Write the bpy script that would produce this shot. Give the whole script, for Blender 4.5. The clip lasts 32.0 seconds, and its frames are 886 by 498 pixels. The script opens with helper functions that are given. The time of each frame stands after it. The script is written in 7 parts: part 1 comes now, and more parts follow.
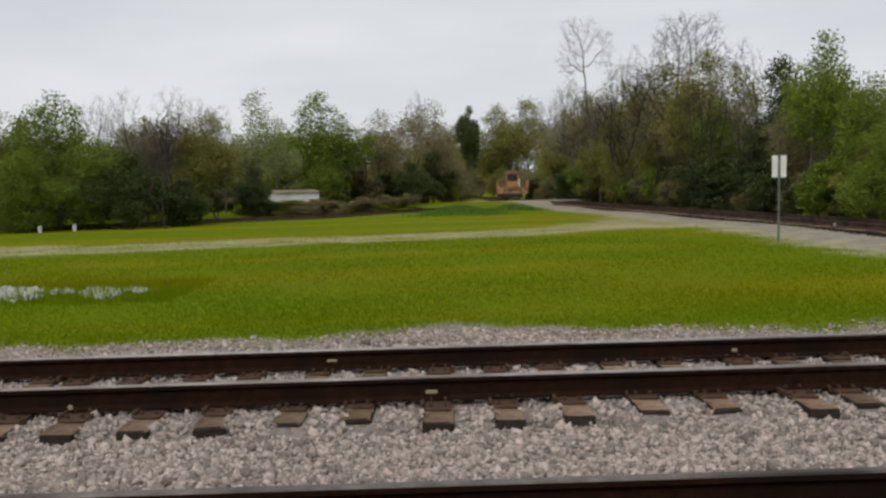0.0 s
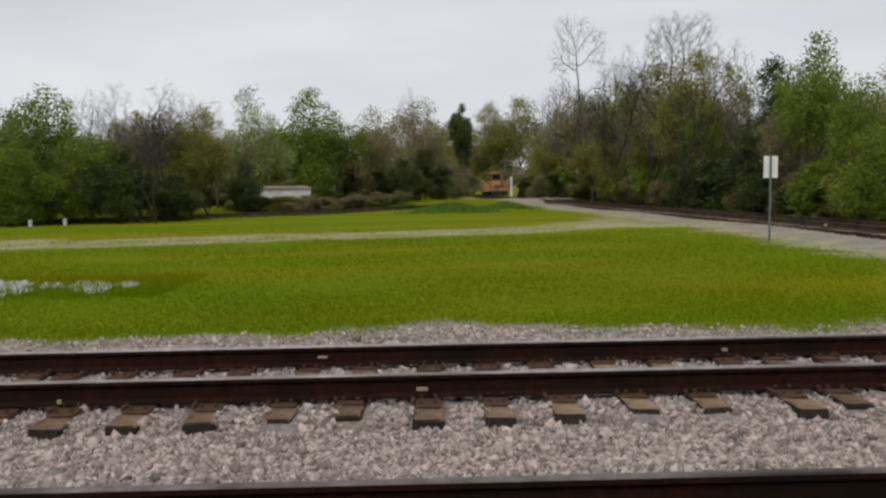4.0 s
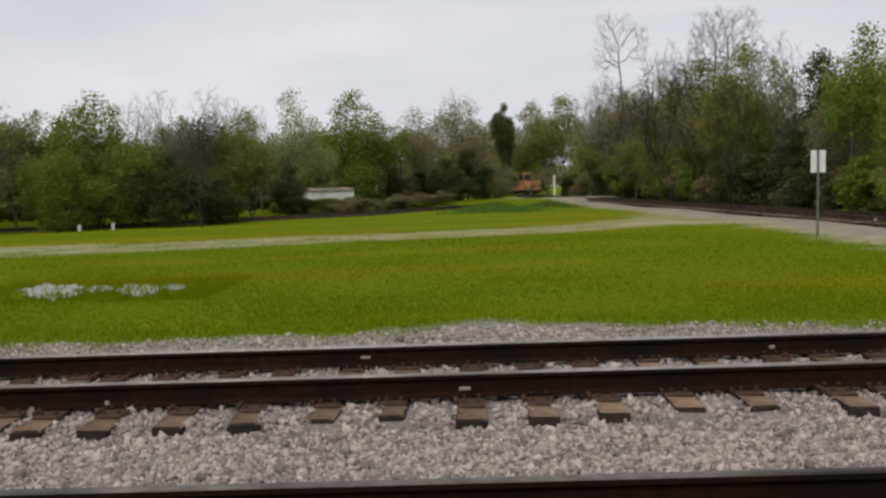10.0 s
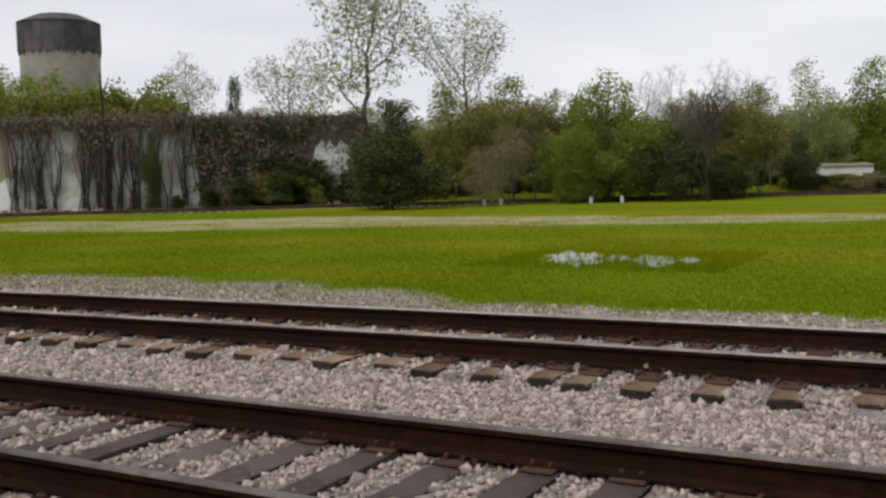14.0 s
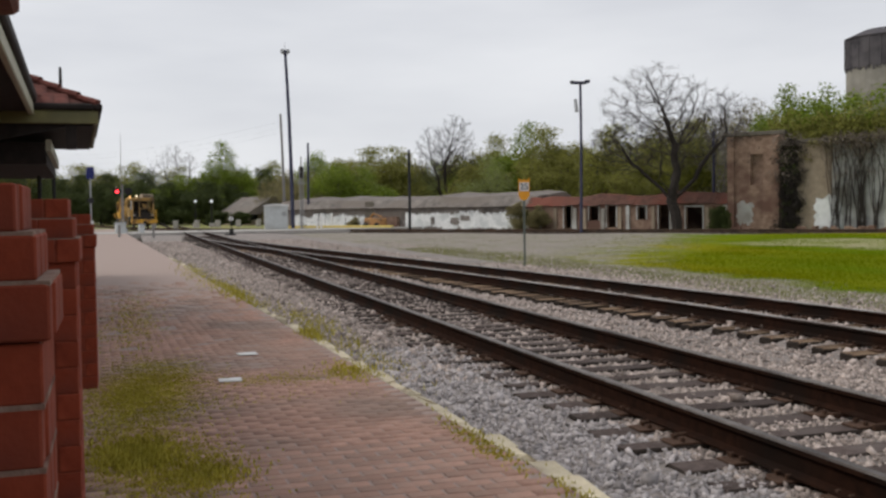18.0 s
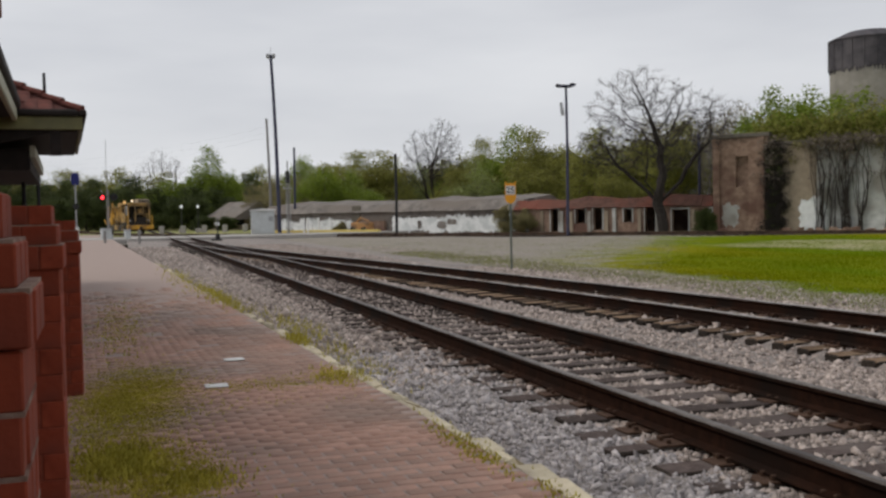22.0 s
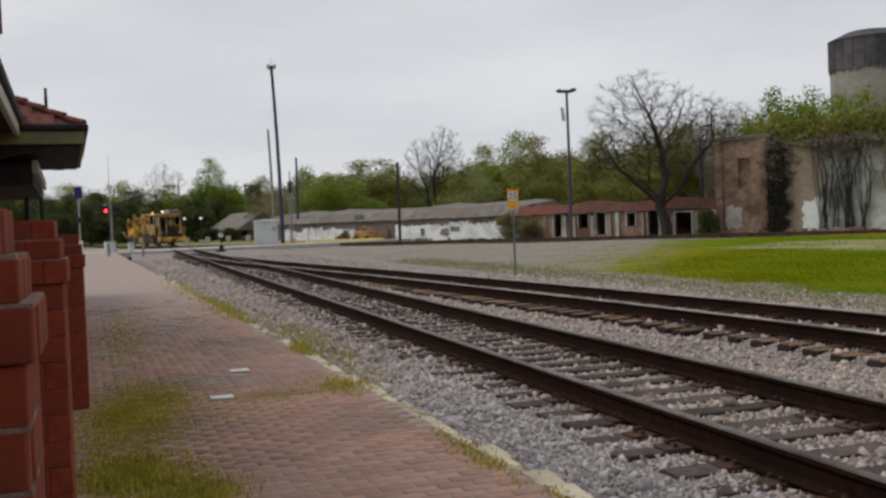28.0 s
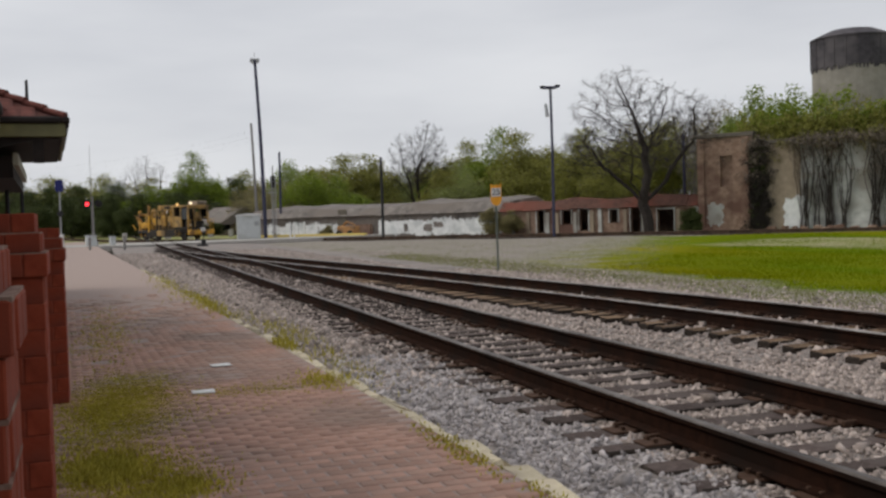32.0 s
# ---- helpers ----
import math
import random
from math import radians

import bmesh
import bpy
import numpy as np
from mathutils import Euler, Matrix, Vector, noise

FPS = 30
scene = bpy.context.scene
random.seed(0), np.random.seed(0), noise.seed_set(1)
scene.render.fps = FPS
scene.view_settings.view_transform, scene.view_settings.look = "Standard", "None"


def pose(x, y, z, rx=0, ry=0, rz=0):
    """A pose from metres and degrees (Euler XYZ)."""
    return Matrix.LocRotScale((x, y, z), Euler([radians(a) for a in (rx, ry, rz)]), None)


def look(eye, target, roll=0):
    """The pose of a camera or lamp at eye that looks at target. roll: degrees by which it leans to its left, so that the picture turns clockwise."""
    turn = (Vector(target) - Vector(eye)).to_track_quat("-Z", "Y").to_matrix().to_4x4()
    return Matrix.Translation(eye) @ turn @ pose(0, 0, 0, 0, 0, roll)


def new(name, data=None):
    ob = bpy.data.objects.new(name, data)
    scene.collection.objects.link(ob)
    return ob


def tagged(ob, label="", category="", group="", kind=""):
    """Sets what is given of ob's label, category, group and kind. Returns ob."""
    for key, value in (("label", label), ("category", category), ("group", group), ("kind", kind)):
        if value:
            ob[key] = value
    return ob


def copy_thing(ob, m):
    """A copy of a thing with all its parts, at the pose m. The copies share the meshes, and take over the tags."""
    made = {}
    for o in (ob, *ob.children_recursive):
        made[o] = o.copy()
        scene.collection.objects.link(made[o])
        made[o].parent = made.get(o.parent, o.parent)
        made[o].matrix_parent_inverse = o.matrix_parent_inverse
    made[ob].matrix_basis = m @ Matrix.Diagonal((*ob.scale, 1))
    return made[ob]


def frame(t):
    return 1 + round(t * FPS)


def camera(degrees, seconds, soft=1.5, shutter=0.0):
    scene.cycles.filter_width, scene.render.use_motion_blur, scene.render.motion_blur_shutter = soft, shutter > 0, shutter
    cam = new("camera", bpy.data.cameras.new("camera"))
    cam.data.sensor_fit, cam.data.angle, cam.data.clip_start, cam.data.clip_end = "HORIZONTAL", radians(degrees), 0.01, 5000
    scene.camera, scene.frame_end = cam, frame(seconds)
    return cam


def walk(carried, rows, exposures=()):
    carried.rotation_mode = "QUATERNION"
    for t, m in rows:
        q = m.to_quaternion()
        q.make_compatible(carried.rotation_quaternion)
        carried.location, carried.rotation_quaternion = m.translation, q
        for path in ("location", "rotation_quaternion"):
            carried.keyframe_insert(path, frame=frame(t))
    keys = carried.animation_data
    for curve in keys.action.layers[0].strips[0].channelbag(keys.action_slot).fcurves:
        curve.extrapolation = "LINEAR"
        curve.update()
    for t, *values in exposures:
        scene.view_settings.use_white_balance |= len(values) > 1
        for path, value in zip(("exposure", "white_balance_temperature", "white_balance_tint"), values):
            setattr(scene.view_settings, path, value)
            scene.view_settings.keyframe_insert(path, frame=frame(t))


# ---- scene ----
cam = camera(47.46, 32.0, soft=2.6)
PATH = [
    (0.0, 0.074, 0.080, 1.648, -1.00, -3.31, 1.53),
    (0.5, 0.077, 0.082, 1.650, -1.24, -3.32, 1.21),
    (1.0, 0.082, 0.083, 1.652, -1.46, -2.88, 1.46),
    (1.5, 0.085, 0.082, 1.653, -1.37, -2.64, 1.70),
    (2.0, 0.084, 0.083, 1.651, -1.62, -2.75, 1.30),
    (2.5, 0.084, 0.083, 1.651, -1.91, -2.85, 1.39),
    (3.0, 0.079, 0.085, 1.651, -1.89, -2.92, 1.25),
    (3.5, 0.071, 0.086, 1.649, -1.81, -3.25, 0.96),
    (5.5, 0.087, 0.092, 1.643, 0.07, -3.61, 2.10),
    (6.0, 0.089, 0.096, 1.643, 0.16, -3.56, 2.18),
    (6.5, 0.094, 0.099, 1.644, -0.11, -3.80, 1.83),
    (7.0, 0.092, 0.097, 1.644, -0.58, -3.24, 0.98),
    (7.5, 0.090, 0.094, 1.645, -0.81, -2.95, 0.95),
    (8.0, 0.090, 0.093, 1.647, -0.43, -2.86, 1.30),
    (8.5, 0.089, 0.094, 1.648, 0.11, -2.61, 1.19),
    (9.0, 0.088, 0.096, 1.646, 0.30, -2.56, 1.01),
    (9.5, 0.088, 0.099, 1.640, 0.54, -2.79, 0.98),
    (10.0, 0.091, 0.103, 1.638, 0.98, -3.40, 1.82),
    (10.5, 0.091, 0.106, 1.637, 0.96, -3.52, 1.62),
    (11.0, 0.092, 0.108, 1.637, 0.61, -3.41, 0.92),
    (11.5, 0.092, 0.107, 1.638, 0.46, -3.28, 0.64),
    (12.0, 0.089, 0.107, 1.640, 0.17, -2.96, 0.39),
    (12.5, 0.081, 0.104, 1.640, 0.55, -2.93, 0.67),
    (13.0, 0.040, 0.090, 1.638, 1.76, -2.83, 0.84),
    (13.5, -0.059, 0.060, 1.634, 7.53, -2.61, 0.91),
    (13.8, -0.152, -0.027, 1.629, 20.82, -2.94, 1.71),
    (14.0, -0.199, -0.075, 1.625, 28.89, -4.03, 1.38),
    (14.2, -0.241, -0.144, 1.631, 36.87, -4.00, 1.56),
    (14.4, -0.284, -0.198, 1.633, 42.80, -3.92, 1.16),
    (14.5, -0.299, -0.213, 1.631, 45.93, -3.87, 1.04),
    (14.6, -0.312, -0.227, 1.629, 49.25, -3.77, 0.96),
    (14.8, -0.329, -0.260, 1.634, 55.00, -3.20, 0.56),
    (15.0, -0.318, -0.287, 1.646, 61.04, -2.48, 0.91),
    (15.5, -0.408, -0.251, 1.638, 69.71, -3.32, 1.09),
    (17.5, -0.417, -0.238, 1.633, 72.56, -2.56, 0.70),
    (18.0, -0.420, -0.238, 1.633, 72.97, -2.21, 0.81),
    (18.5, -0.419, -0.237, 1.634, 73.57, -1.74, 0.70),
    (19.0, -0.417, -0.233, 1.636, 73.25, -1.57, 1.09),
    (19.5, -0.417, -0.232, 1.632, 72.92, -1.80, 1.20),
    (20.0, -0.414, -0.231, 1.631, 72.64, -1.87, 1.02),
    (20.5, -0.410, -0.229, 1.633, 72.56, -2.02, 0.92),
    (21.0, -0.408, -0.228, 1.635, 72.13, -2.03, 0.96),
    (21.5, -0.410, -0.229, 1.636, 72.09, -2.11, 1.18),
    (22.0, -0.410, -0.230, 1.635, 72.23, -2.01, 1.17),
    (22.5, -0.409, -0.231, 1.636, 72.19, -1.79, 1.19),
    (23.0, -0.410, -0.232, 1.635, 72.25, -1.57, 1.21),
    (23.5, -0.410, -0.232, 1.635, 72.37, -1.57, 1.48),
    (24.0, -0.410, -0.233, 1.635, 72.31, -1.52, 1.37),
    (24.5, -0.410, -0.233, 1.637, 72.57, -1.48, 1.52),
    (25.0, -0.410, -0.231, 1.637, 72.55, -1.45, 1.50),
    (25.5, -0.409, -0.229, 1.636, 72.21, -1.51, 1.56),
    (27.5, -0.404, -0.227, 1.637, 72.64, -1.44, 1.95),
    (28.0, -0.404, -0.227, 1.636, 72.40, -1.59, 2.19),
    (28.5, -0.403, -0.227, 1.634, 72.10, -1.66, 2.19),
    (29.0, -0.401, -0.226, 1.635, 71.90, -1.49, 2.11),
    (29.5, -0.402, -0.225, 1.637, 71.88, -1.50, 2.08),
    (30.0, -0.401, -0.226, 1.639, 71.95, -1.49, 2.11),
    (30.5, -0.401, -0.227, 1.639, 71.84, -1.52, 2.21),
    (31.0, -0.400, -0.226, 1.638, 71.83, -1.57, 2.08),
    (31.5, -0.396, -0.225, 1.636, 71.65, -1.78, 1.96),
    (32.0, -0.395, -0.225, 1.636, 71.45, -1.88, 1.85),
]
walk(cam, [(t, pose(x, y, z, 90 + pitch, roll, yaw)) for t, x, y, z, yaw, pitch, roll in PATH], exposures=((0.0, -0.1), (13.2, -0.1), (13.8, 0.0), (14.2, 0.16), (14.6, 0.2), (15.0, 0.18), (15.6, -0.02), (17.5, -0.02), (18.0, -0.02), (18.7, -0.16), (32.0, -0.16)))
# ---- world and light: overcast spring day ----
SUN_EL, SUN_ROT = radians(48), radians(200)
world = bpy.data.worlds.new("overcast_sky")
scene.world = world
world.use_nodes = True
wn, wl = world.node_tree.nodes, world.node_tree.links
wn.clear()
w_out, w_bg = wn.new("ShaderNodeOutputWorld"), wn.new("ShaderNodeBackground")
w_sky = wn.new("ShaderNodeTexSky")
w_sky.sky_type, w_sky.sun_disc, w_sky.sun_elevation, w_sky.sun_rotation = "NISHITA", False, SUN_EL, SUN_ROT
w_co, w_map = wn.new("ShaderNodeTexCoord"), wn.new("ShaderNodeMapping")
w_map.inputs["Scale"].default_value = (1.2, 1.2, 5.5)
w_noise = wn.new("ShaderNodeTexNoise")
w_noise.inputs["Scale"].default_value, w_noise.inputs["Detail"].default_value, w_noise.inputs["Roughness"].default_value = 1.7, 5.0, 0.5
w_ramp = wn.new("ShaderNodeValToRGB")
w_ramp.color_ramp.elements[0].position, w_ramp.color_ramp.elements[0].color = 0.32, (6.75, 6.9, 7.35, 1)
w_ramp.color_ramp.elements[1].position, w_ramp.color_ramp.elements[1].color = 0.68, (8.5, 8.6, 8.9, 1)
w_mix = wn.new("ShaderNodeMixRGB")
w_mix.inputs[0].default_value = 0.94
wl.new(w_co.outputs["Generated"], w_map.inputs["Vector"])
wl.new(w_map.outputs["Vector"], w_noise.inputs["Vector"])
wl.new(w_noise.outputs["Fac"], w_ramp.inputs["Fac"])
wl.new(w_sky.outputs["Color"], w_mix.inputs[1])
wl.new(w_ramp.outputs["Color"], w_mix.inputs[2])
wl.new(w_mix.outputs["Color"], w_bg.inputs["Color"])
wl.new(w_bg.outputs["Background"], w_out.inputs["Surface"])
w_bg.inputs["Strength"].default_value = 0.1
sun_data = bpy.data.lights.new("sun", "SUN")
sun_data.energy, sun_data.angle, sun_data.color = 1.5, radians(30), (1.0, 0.95, 0.87)
sun = new("sun", sun_data)
sun.matrix_world = look((0, 0, 60), (0 - 30 * math.sin(SUN_ROT), 0 - 30 * math.cos(SUN_ROT), 60 - 30 * math.tan(SUN_EL)))


# ---- materials ----
def shader(name, c1, c2, scale=8.0, rough=0.85, bump=0.3, metal=0.0, c3=None, big=0.6, island=0.0, rand=0.0, bump_scale=None, translucent=0.0, spec=0.3, depth=0.02):
    """Two colours mixed by fine grain, a third by large stains, with relief."""
    m = bpy.data.materials.new(name)
    m.use_nodes = True
    n, l = m.node_tree.nodes, m.node_tree.links
    b = n["Principled BSDF"]
    b.inputs["Roughness"].default_value, b.inputs["Metallic"].default_value = rough, metal
    b.inputs["Specular IOR Level"].default_value = spec
    co = n.new("ShaderNodeTexCoord")
    fine = n.new("ShaderNodeTexNoise")
    fine.inputs["Scale"].default_value, fine.inputs["Detail"].default_value, fine.inputs["Roughness"].default_value = scale, 6.0, 0.65
    l.new(co.outputs["Object"], fine.inputs["Vector"])
    ramp = n.new("ShaderNodeValToRGB")
    ramp.color_ramp.elements[0].position, ramp.color_ramp.elements[1].position = 0.3, 0.7
    ramp.color_ramp.elements[0].color, ramp.color_ramp.elements[1].color = (*c1, 1), (*c2, 1)
    l.new(fine.outputs["Fac"], ramp.inputs["Fac"])
    col = ramp.outputs["Color"]
    if c3:
        large = n.new("ShaderNodeTexNoise")
        large.inputs["Scale"].default_value, large.inputs["Detail"].default_value = big, 4.0
        l.new(co.outputs["Object"], large.inputs["Vector"])
        cut = n.new("ShaderNodeMapRange")
        cut.inputs["From Min"].default_value, cut.inputs["From Max"].default_value = 0.46, 0.62
        l.new(large.outputs["Fac"], cut.inputs["Value"])
        mx = n.new("ShaderNodeMixRGB")
        mx.inputs[2].default_value = (*c3, 1)
        l.new(cut.outputs["Result"], mx.inputs[0])
        l.new(col, mx.inputs[1])
        col = mx.outputs["Color"]
    if island or rand:
        src = n.new("ShaderNodeNewGeometry").outputs["Random Per Island"] if island else n.new("ShaderNodeObjectInfo").outputs["Random"]
        span = island or rand
        rng = n.new("ShaderNodeMapRange")
        rng.inputs["To Min"].default_value, rng.inputs["To Max"].default_value = 1 - span, 1 + span
        l.new(src, rng.inputs["Value"])
        hsv = n.new("ShaderNodeHueSaturation")
        l.new(rng.outputs["Result"], hsv.inputs["Value"])
        l.new(col, hsv.inputs["Color"])
        col = hsv.outputs["Color"]
    l.new(col, b.inputs["Base Color"])
    if bump:
        bp = n.new("ShaderNodeBump")
        bp.inputs["Strength"].default_value, bp.inputs["Distance"].default_value = bump, depth
        if bump_scale:
            fine2 = n.new("ShaderNodeTexNoise")
            fine2.inputs["Scale"].default_value, fine2.inputs["Detail"].default_value = bump_scale, 3.0
            l.new(co.outputs["Object"], fine2.inputs["Vector"])
            l.new(fine2.outputs["Fac"], bp.inputs["Height"])
        else:
            l.new(fine.outputs["Fac"], bp.inputs["Height"])
        l.new(bp.outputs["Normal"], b.inputs["Normal"])
    if translucent:
        tr, add = n.new("ShaderNodeBsdfTranslucent"), n.new("ShaderNodeMixShader")
        add.inputs[0].default_value = translucent
        l.new(col, tr.inputs["Color"])
        l.new(b.outputs["BSDF"], add.inputs[1])
        l.new(tr.outputs["BSDF"], add.inputs[2])
        l.new(add.outputs["Shader"], n["Material Output"].inputs["Surface"])
    return m


def glow(name, colour, power):
    m = bpy.data.materials.new(name)
    m.use_nodes = True
    b = m.node_tree.nodes["Principled BSDF"]
    b.inputs["Base Color"].default_value = (*colour, 1)
    b.inputs["Emission Color"].default_value = (*colour, 1)
    b.inputs["Emission Strength"].default_value = power
    return m


M_STONE = shader("ballast_stone", (0.262, 0.220, 0.196), (0.475, 0.40, 0.36), 22, 0.95, 0.2, island=0.5, spec=0.1)
# greyer stone colour for the strip next to the platform
M_STONE_GREY = shader("ballast_stone_grey", (0.28, 0.257, 0.254), (0.46, 0.422, 0.416), 22, 0.95, 0.2, island=0.42, spec=0.1)
M_BED = shader("ballast_bed", (0.13, 0.112, 0.103), (0.41, 0.357, 0.328), 26, 0.95, 0.9, c3=(0.22, 0.195, 0.18), big=0.35, depth=0.04)
M_RAIL = shader("rail_rust", (0.012, 0.006, 0.004), (0.034, 0.015, 0.009), 12, 0.9, 0.15, c3=(0.014, 0.009, 0.007), big=1.5, spec=0.05)
M_RAIL_BROWN = shader("rail_brown_rust", (0.055, 0.037, 0.026), (0.11, 0.076, 0.054), 12, 0.9, 0.15, c3=(0.045, 0.033, 0.026), big=1.5, spec=0.05)
M_RAILHEAD = shader("rail_head_worn", (0.08, 0.065, 0.055), (0.18, 0.16, 0.145), 9, 0.5, 0.05, metal=0.45, c3=(0.04, 0.03, 0.025), big=0.8)
M_RAILHEAD_BRIGHT = shader("rail_head_polished", (0.22, 0.20, 0.19), (0.40, 0.37, 0.35), 9, 0.42, 0.05, metal=0.85, c3=(0.16, 0.13, 0.115), big=0.8)
M_TIE = shader("tie_wood_weathered", (0.046, 0.034, 0.031), (0.125, 0.096, 0.087), 14, 0.95, 0.5, c3=(0.105, 0.085, 0.078), big=2.0, rand=0.3, spec=0.1)
# darker wood colour for tie sides, tie ends and the switch timbers
M_TIE_DARK = shader("tie_wood_dark", (0.018, 0.014, 0.012), (0.05, 0.04, 0.033), 14, 0.95, 0.5, rand=0.25, spec=0.1)
M_TIE_TAN = shader("tie_wood_tan", (0.125, 0.082, 0.053), (0.275, 0.195, 0.13), 12, 0.95, 0.5, c3=(0.10, 0.058, 0.036), big=2.6, rand=0.45, spec=0.1)
M_PLATE = shader("tie_plate_rust", (0.05, 0.028, 0.018), (0.10, 0.055, 0.035), 20, 0.85, 0.3, metal=0.2)
M_PAVER = shader("paving_brick", (0.34, 0.20, 0.152), (0.455, 0.28, 0.216), 18, 0.92, 0.4, c3=(0.275, 0.195, 0.158), big=0.45, island=0.15)
M_PAVER_ONE = shader("paving_brick_single", (0.34, 0.20, 0.152), (0.455, 0.28, 0.216), 18, 0.92, 0.4, c3=(0.275, 0.195, 0.158), big=0.45, rand=0.15)
M_SAND = shader("joint_sand", (0.265, 0.20, 0.175), (0.40, 0.315, 0.278), 20, 1.0, 0.3)
M_KERB = shader("kerb_faded_yellow_paint", (0.45, 0.385, 0.27), (0.66, 0.585, 0.43), 10, 0.9, 0.5, c3=(0.36, 0.30, 0.225), big=2.2, rand=0.18)
M_BRICK = shader("pier_brick_red", (0.20, 0.034, 0.014), (0.30, 0.058, 0.025), 11, 0.85, 0.25, c3=(0.15, 0.034, 0.02), big=2.5, rand=0.09)
M_MORTAR = shader("mortar", (0.14, 0.03, 0.016), (0.24, 0.066, 0.038), 30, 1.0, 0.4)
M_LEDGE = shader("weathered_mortar", (0.17, 0.10, 0.075), (0.34, 0.26, 0.21), 24, 1.0, 0.5, c3=(0.15, 0.06, 0.04), big=6.0)
M_ROOFTILE = shader("roof_tile_red", (0.085, 0.026, 0.020), (0.17, 0.055, 0.042), 9, 0.9, 0.4, c3=(0.085, 0.04, 0.034), big=1.2, rand=0.2)
M_FASCIA = shader("fascia_olive_paint", (0.15, 0.14, 0.055), (0.22, 0.20, 0.085), 6, 0.6, 0.1, c3=(0.12, 0.115, 0.06), big=1.0)
M_FASCIA_PALE = shader("fascia_pale_edge", (0.36, 0.36, 0.27), (0.48, 0.47, 0.36), 6, 0.6, 0.1)
# near-black colour shared by soffits, gutters and the eave bracket
M_SOFFIT = shader("soffit_near_black", (0.012, 0.009, 0.008), (0.028, 0.021, 0.018), 7, 0.8, 0.2)
M_SOFFIT_RED = shader("soffit_red_brown", (0.13, 0.045, 0.035), (0.20, 0.075, 0.055), 7, 0.8, 0.2)
M_GREEN_LEAF = shader("leaf_fresh_green", (0.13, 0.185, 0.017), (0.235, 0.295, 0.04), 2, 0.7, 0, island=0.35, translucent=0.45)
M_OLIVE_LEAF = shader("leaf_olive", (0.18, 0.185, 0.038), (0.295, 0.285, 0.074), 2, 0.75, 0, island=0.4, translucent=0.45)
M_DARK_LEAF = shader("leaf_dark_evergreen", (0.042, 0.058, 0.015), (0.088, 0.11, 0.028), 2, 0.7, 0, island=0.4, translucent=0.2)
M_BROWN_LEAF = shader("leaf_budding_brown", (0.19, 0.165, 0.075), (0.30, 0.265, 0.125), 2, 0.8, 0, island=0.4, translucent=0.4)
M_PALE_LEAF = shader("leaf_pale_green", (0.20, 0.24, 0.07), (0.33, 0.37, 0.14), 2, 0.75, 0, island=0.35, translucent=0.35)
M_BARK = shader("bark_grey_brown", (0.06, 0.05, 0.042), (0.14, 0.12, 0.105), 9, 0.95, 0.5)
M_BARK_PALE = shader("bark_pale_twig", (0.12, 0.105, 0.095), (0.22, 0.195, 0.18), 9, 0.95, 0.3)
M_BARK_DARK = shader("bark_dark", (0.022, 0.018, 0.015), (0.055, 0.046, 0.04), 9, 0.95, 0.5)
M_WEED = shader("weed_green", (0.31, 0.27, 0.03), (0.50, 0.43, 0.07), 3, 0.8, 0, island=0.3, translucent=0.3)
M_WEED_DULL = shader("weed_dull_green", (0.16, 0.17, 0.06), (0.29, 0.285, 0.125), 3, 0.8, 0, island=0.3, translucent=0.3)
M_LUSH = shader("lush_weed_green", (0.075, 0.15, 0.016), (0.14, 0.23, 0.03), 3, 0.8, 0, island=0.35, translucent=0.25)
M_POLE = shader("pole_creosote_wood", (0.032, 0.033, 0.058), (0.07, 0.072, 0.115), 10, 0.9, 0.3)
M_POLE_GREY = shader("pole_weathered_grey", (0.17, 0.16, 0.155), (0.28, 0.27, 0.26), 10, 0.9, 0.3)
M_STEEL = shader("galvanised_steel", (0.28, 0.285, 0.29), (0.42, 0.425, 0.43), 8, 0.5, 0.05, metal=0.6)
M_GREENPOST = shader("sign_post_green_steel", (0.10, 0.115, 0.10), (0.17, 0.19, 0.165), 8, 0.6, 0.1, metal=0.4)
M_WHITE = shader("white_paint", (0.66, 0.66, 0.65), (0.80, 0.80, 0.79), 4, 0.6, 0.05, c3=(0.58, 0.57, 0.54), big=1.0)
M_BOX = shader("signal_box_grey_white", (0.44, 0.46, 0.46), (0.55, 0.57, 0.57), 3, 0.6, 0.05, c3=(0.42, 0.43, 0.42), big=1.2)
M_BLACK = shader("black_paint", (0.012, 0.012, 0.013), (0.028, 0.028, 0.03), 8, 0.6, 0.1)
M_BLUE = shader("blue_enamel", (0.01, 0.014, 0.10), (0.018, 0.024, 0.15), 6, 0.45, 0.0)
M_ORANGE = shader("sign_orange_yellow", (0.72, 0.30, 0.02), (0.85, 0.38, 0.03), 5, 0.55, 0.0)
M_YELLOW = shader("machine_yellow", (0.50, 0.26, 0.03), (0.68, 0.38, 0.05), 5, 0.6, 0.1, c3=(0.22, 0.12, 0.04), big=1.4)
M_MACHINE_ORANGE = shader("machine_faded_orange", (0.32, 0.155, 0.055), (0.46, 0.25, 0.10), 5, 0.75, 0.15, c3=(0.20, 0.12, 0.065), big=1.2)
M_MACHINE_TAN = shader("machine_dusty_tan", (0.34, 0.205, 0.065), (0.48, 0.31, 0.11), 5, 0.75, 0.15, c3=(0.17, 0.12, 0.065), big=1.3)
M_GREASE = shader("greasy_dark_steel", (0.018, 0.015, 0.012), (0.055, 0.045, 0.035), 9, 0.6, 0.3, metal=0.3)
M_GLASS_DARK = shader("dark_window_glass", (0.014, 0.016, 0.018), (0.022, 0.024, 0.026), 2, 0.12, 0.0, spec=0.5)
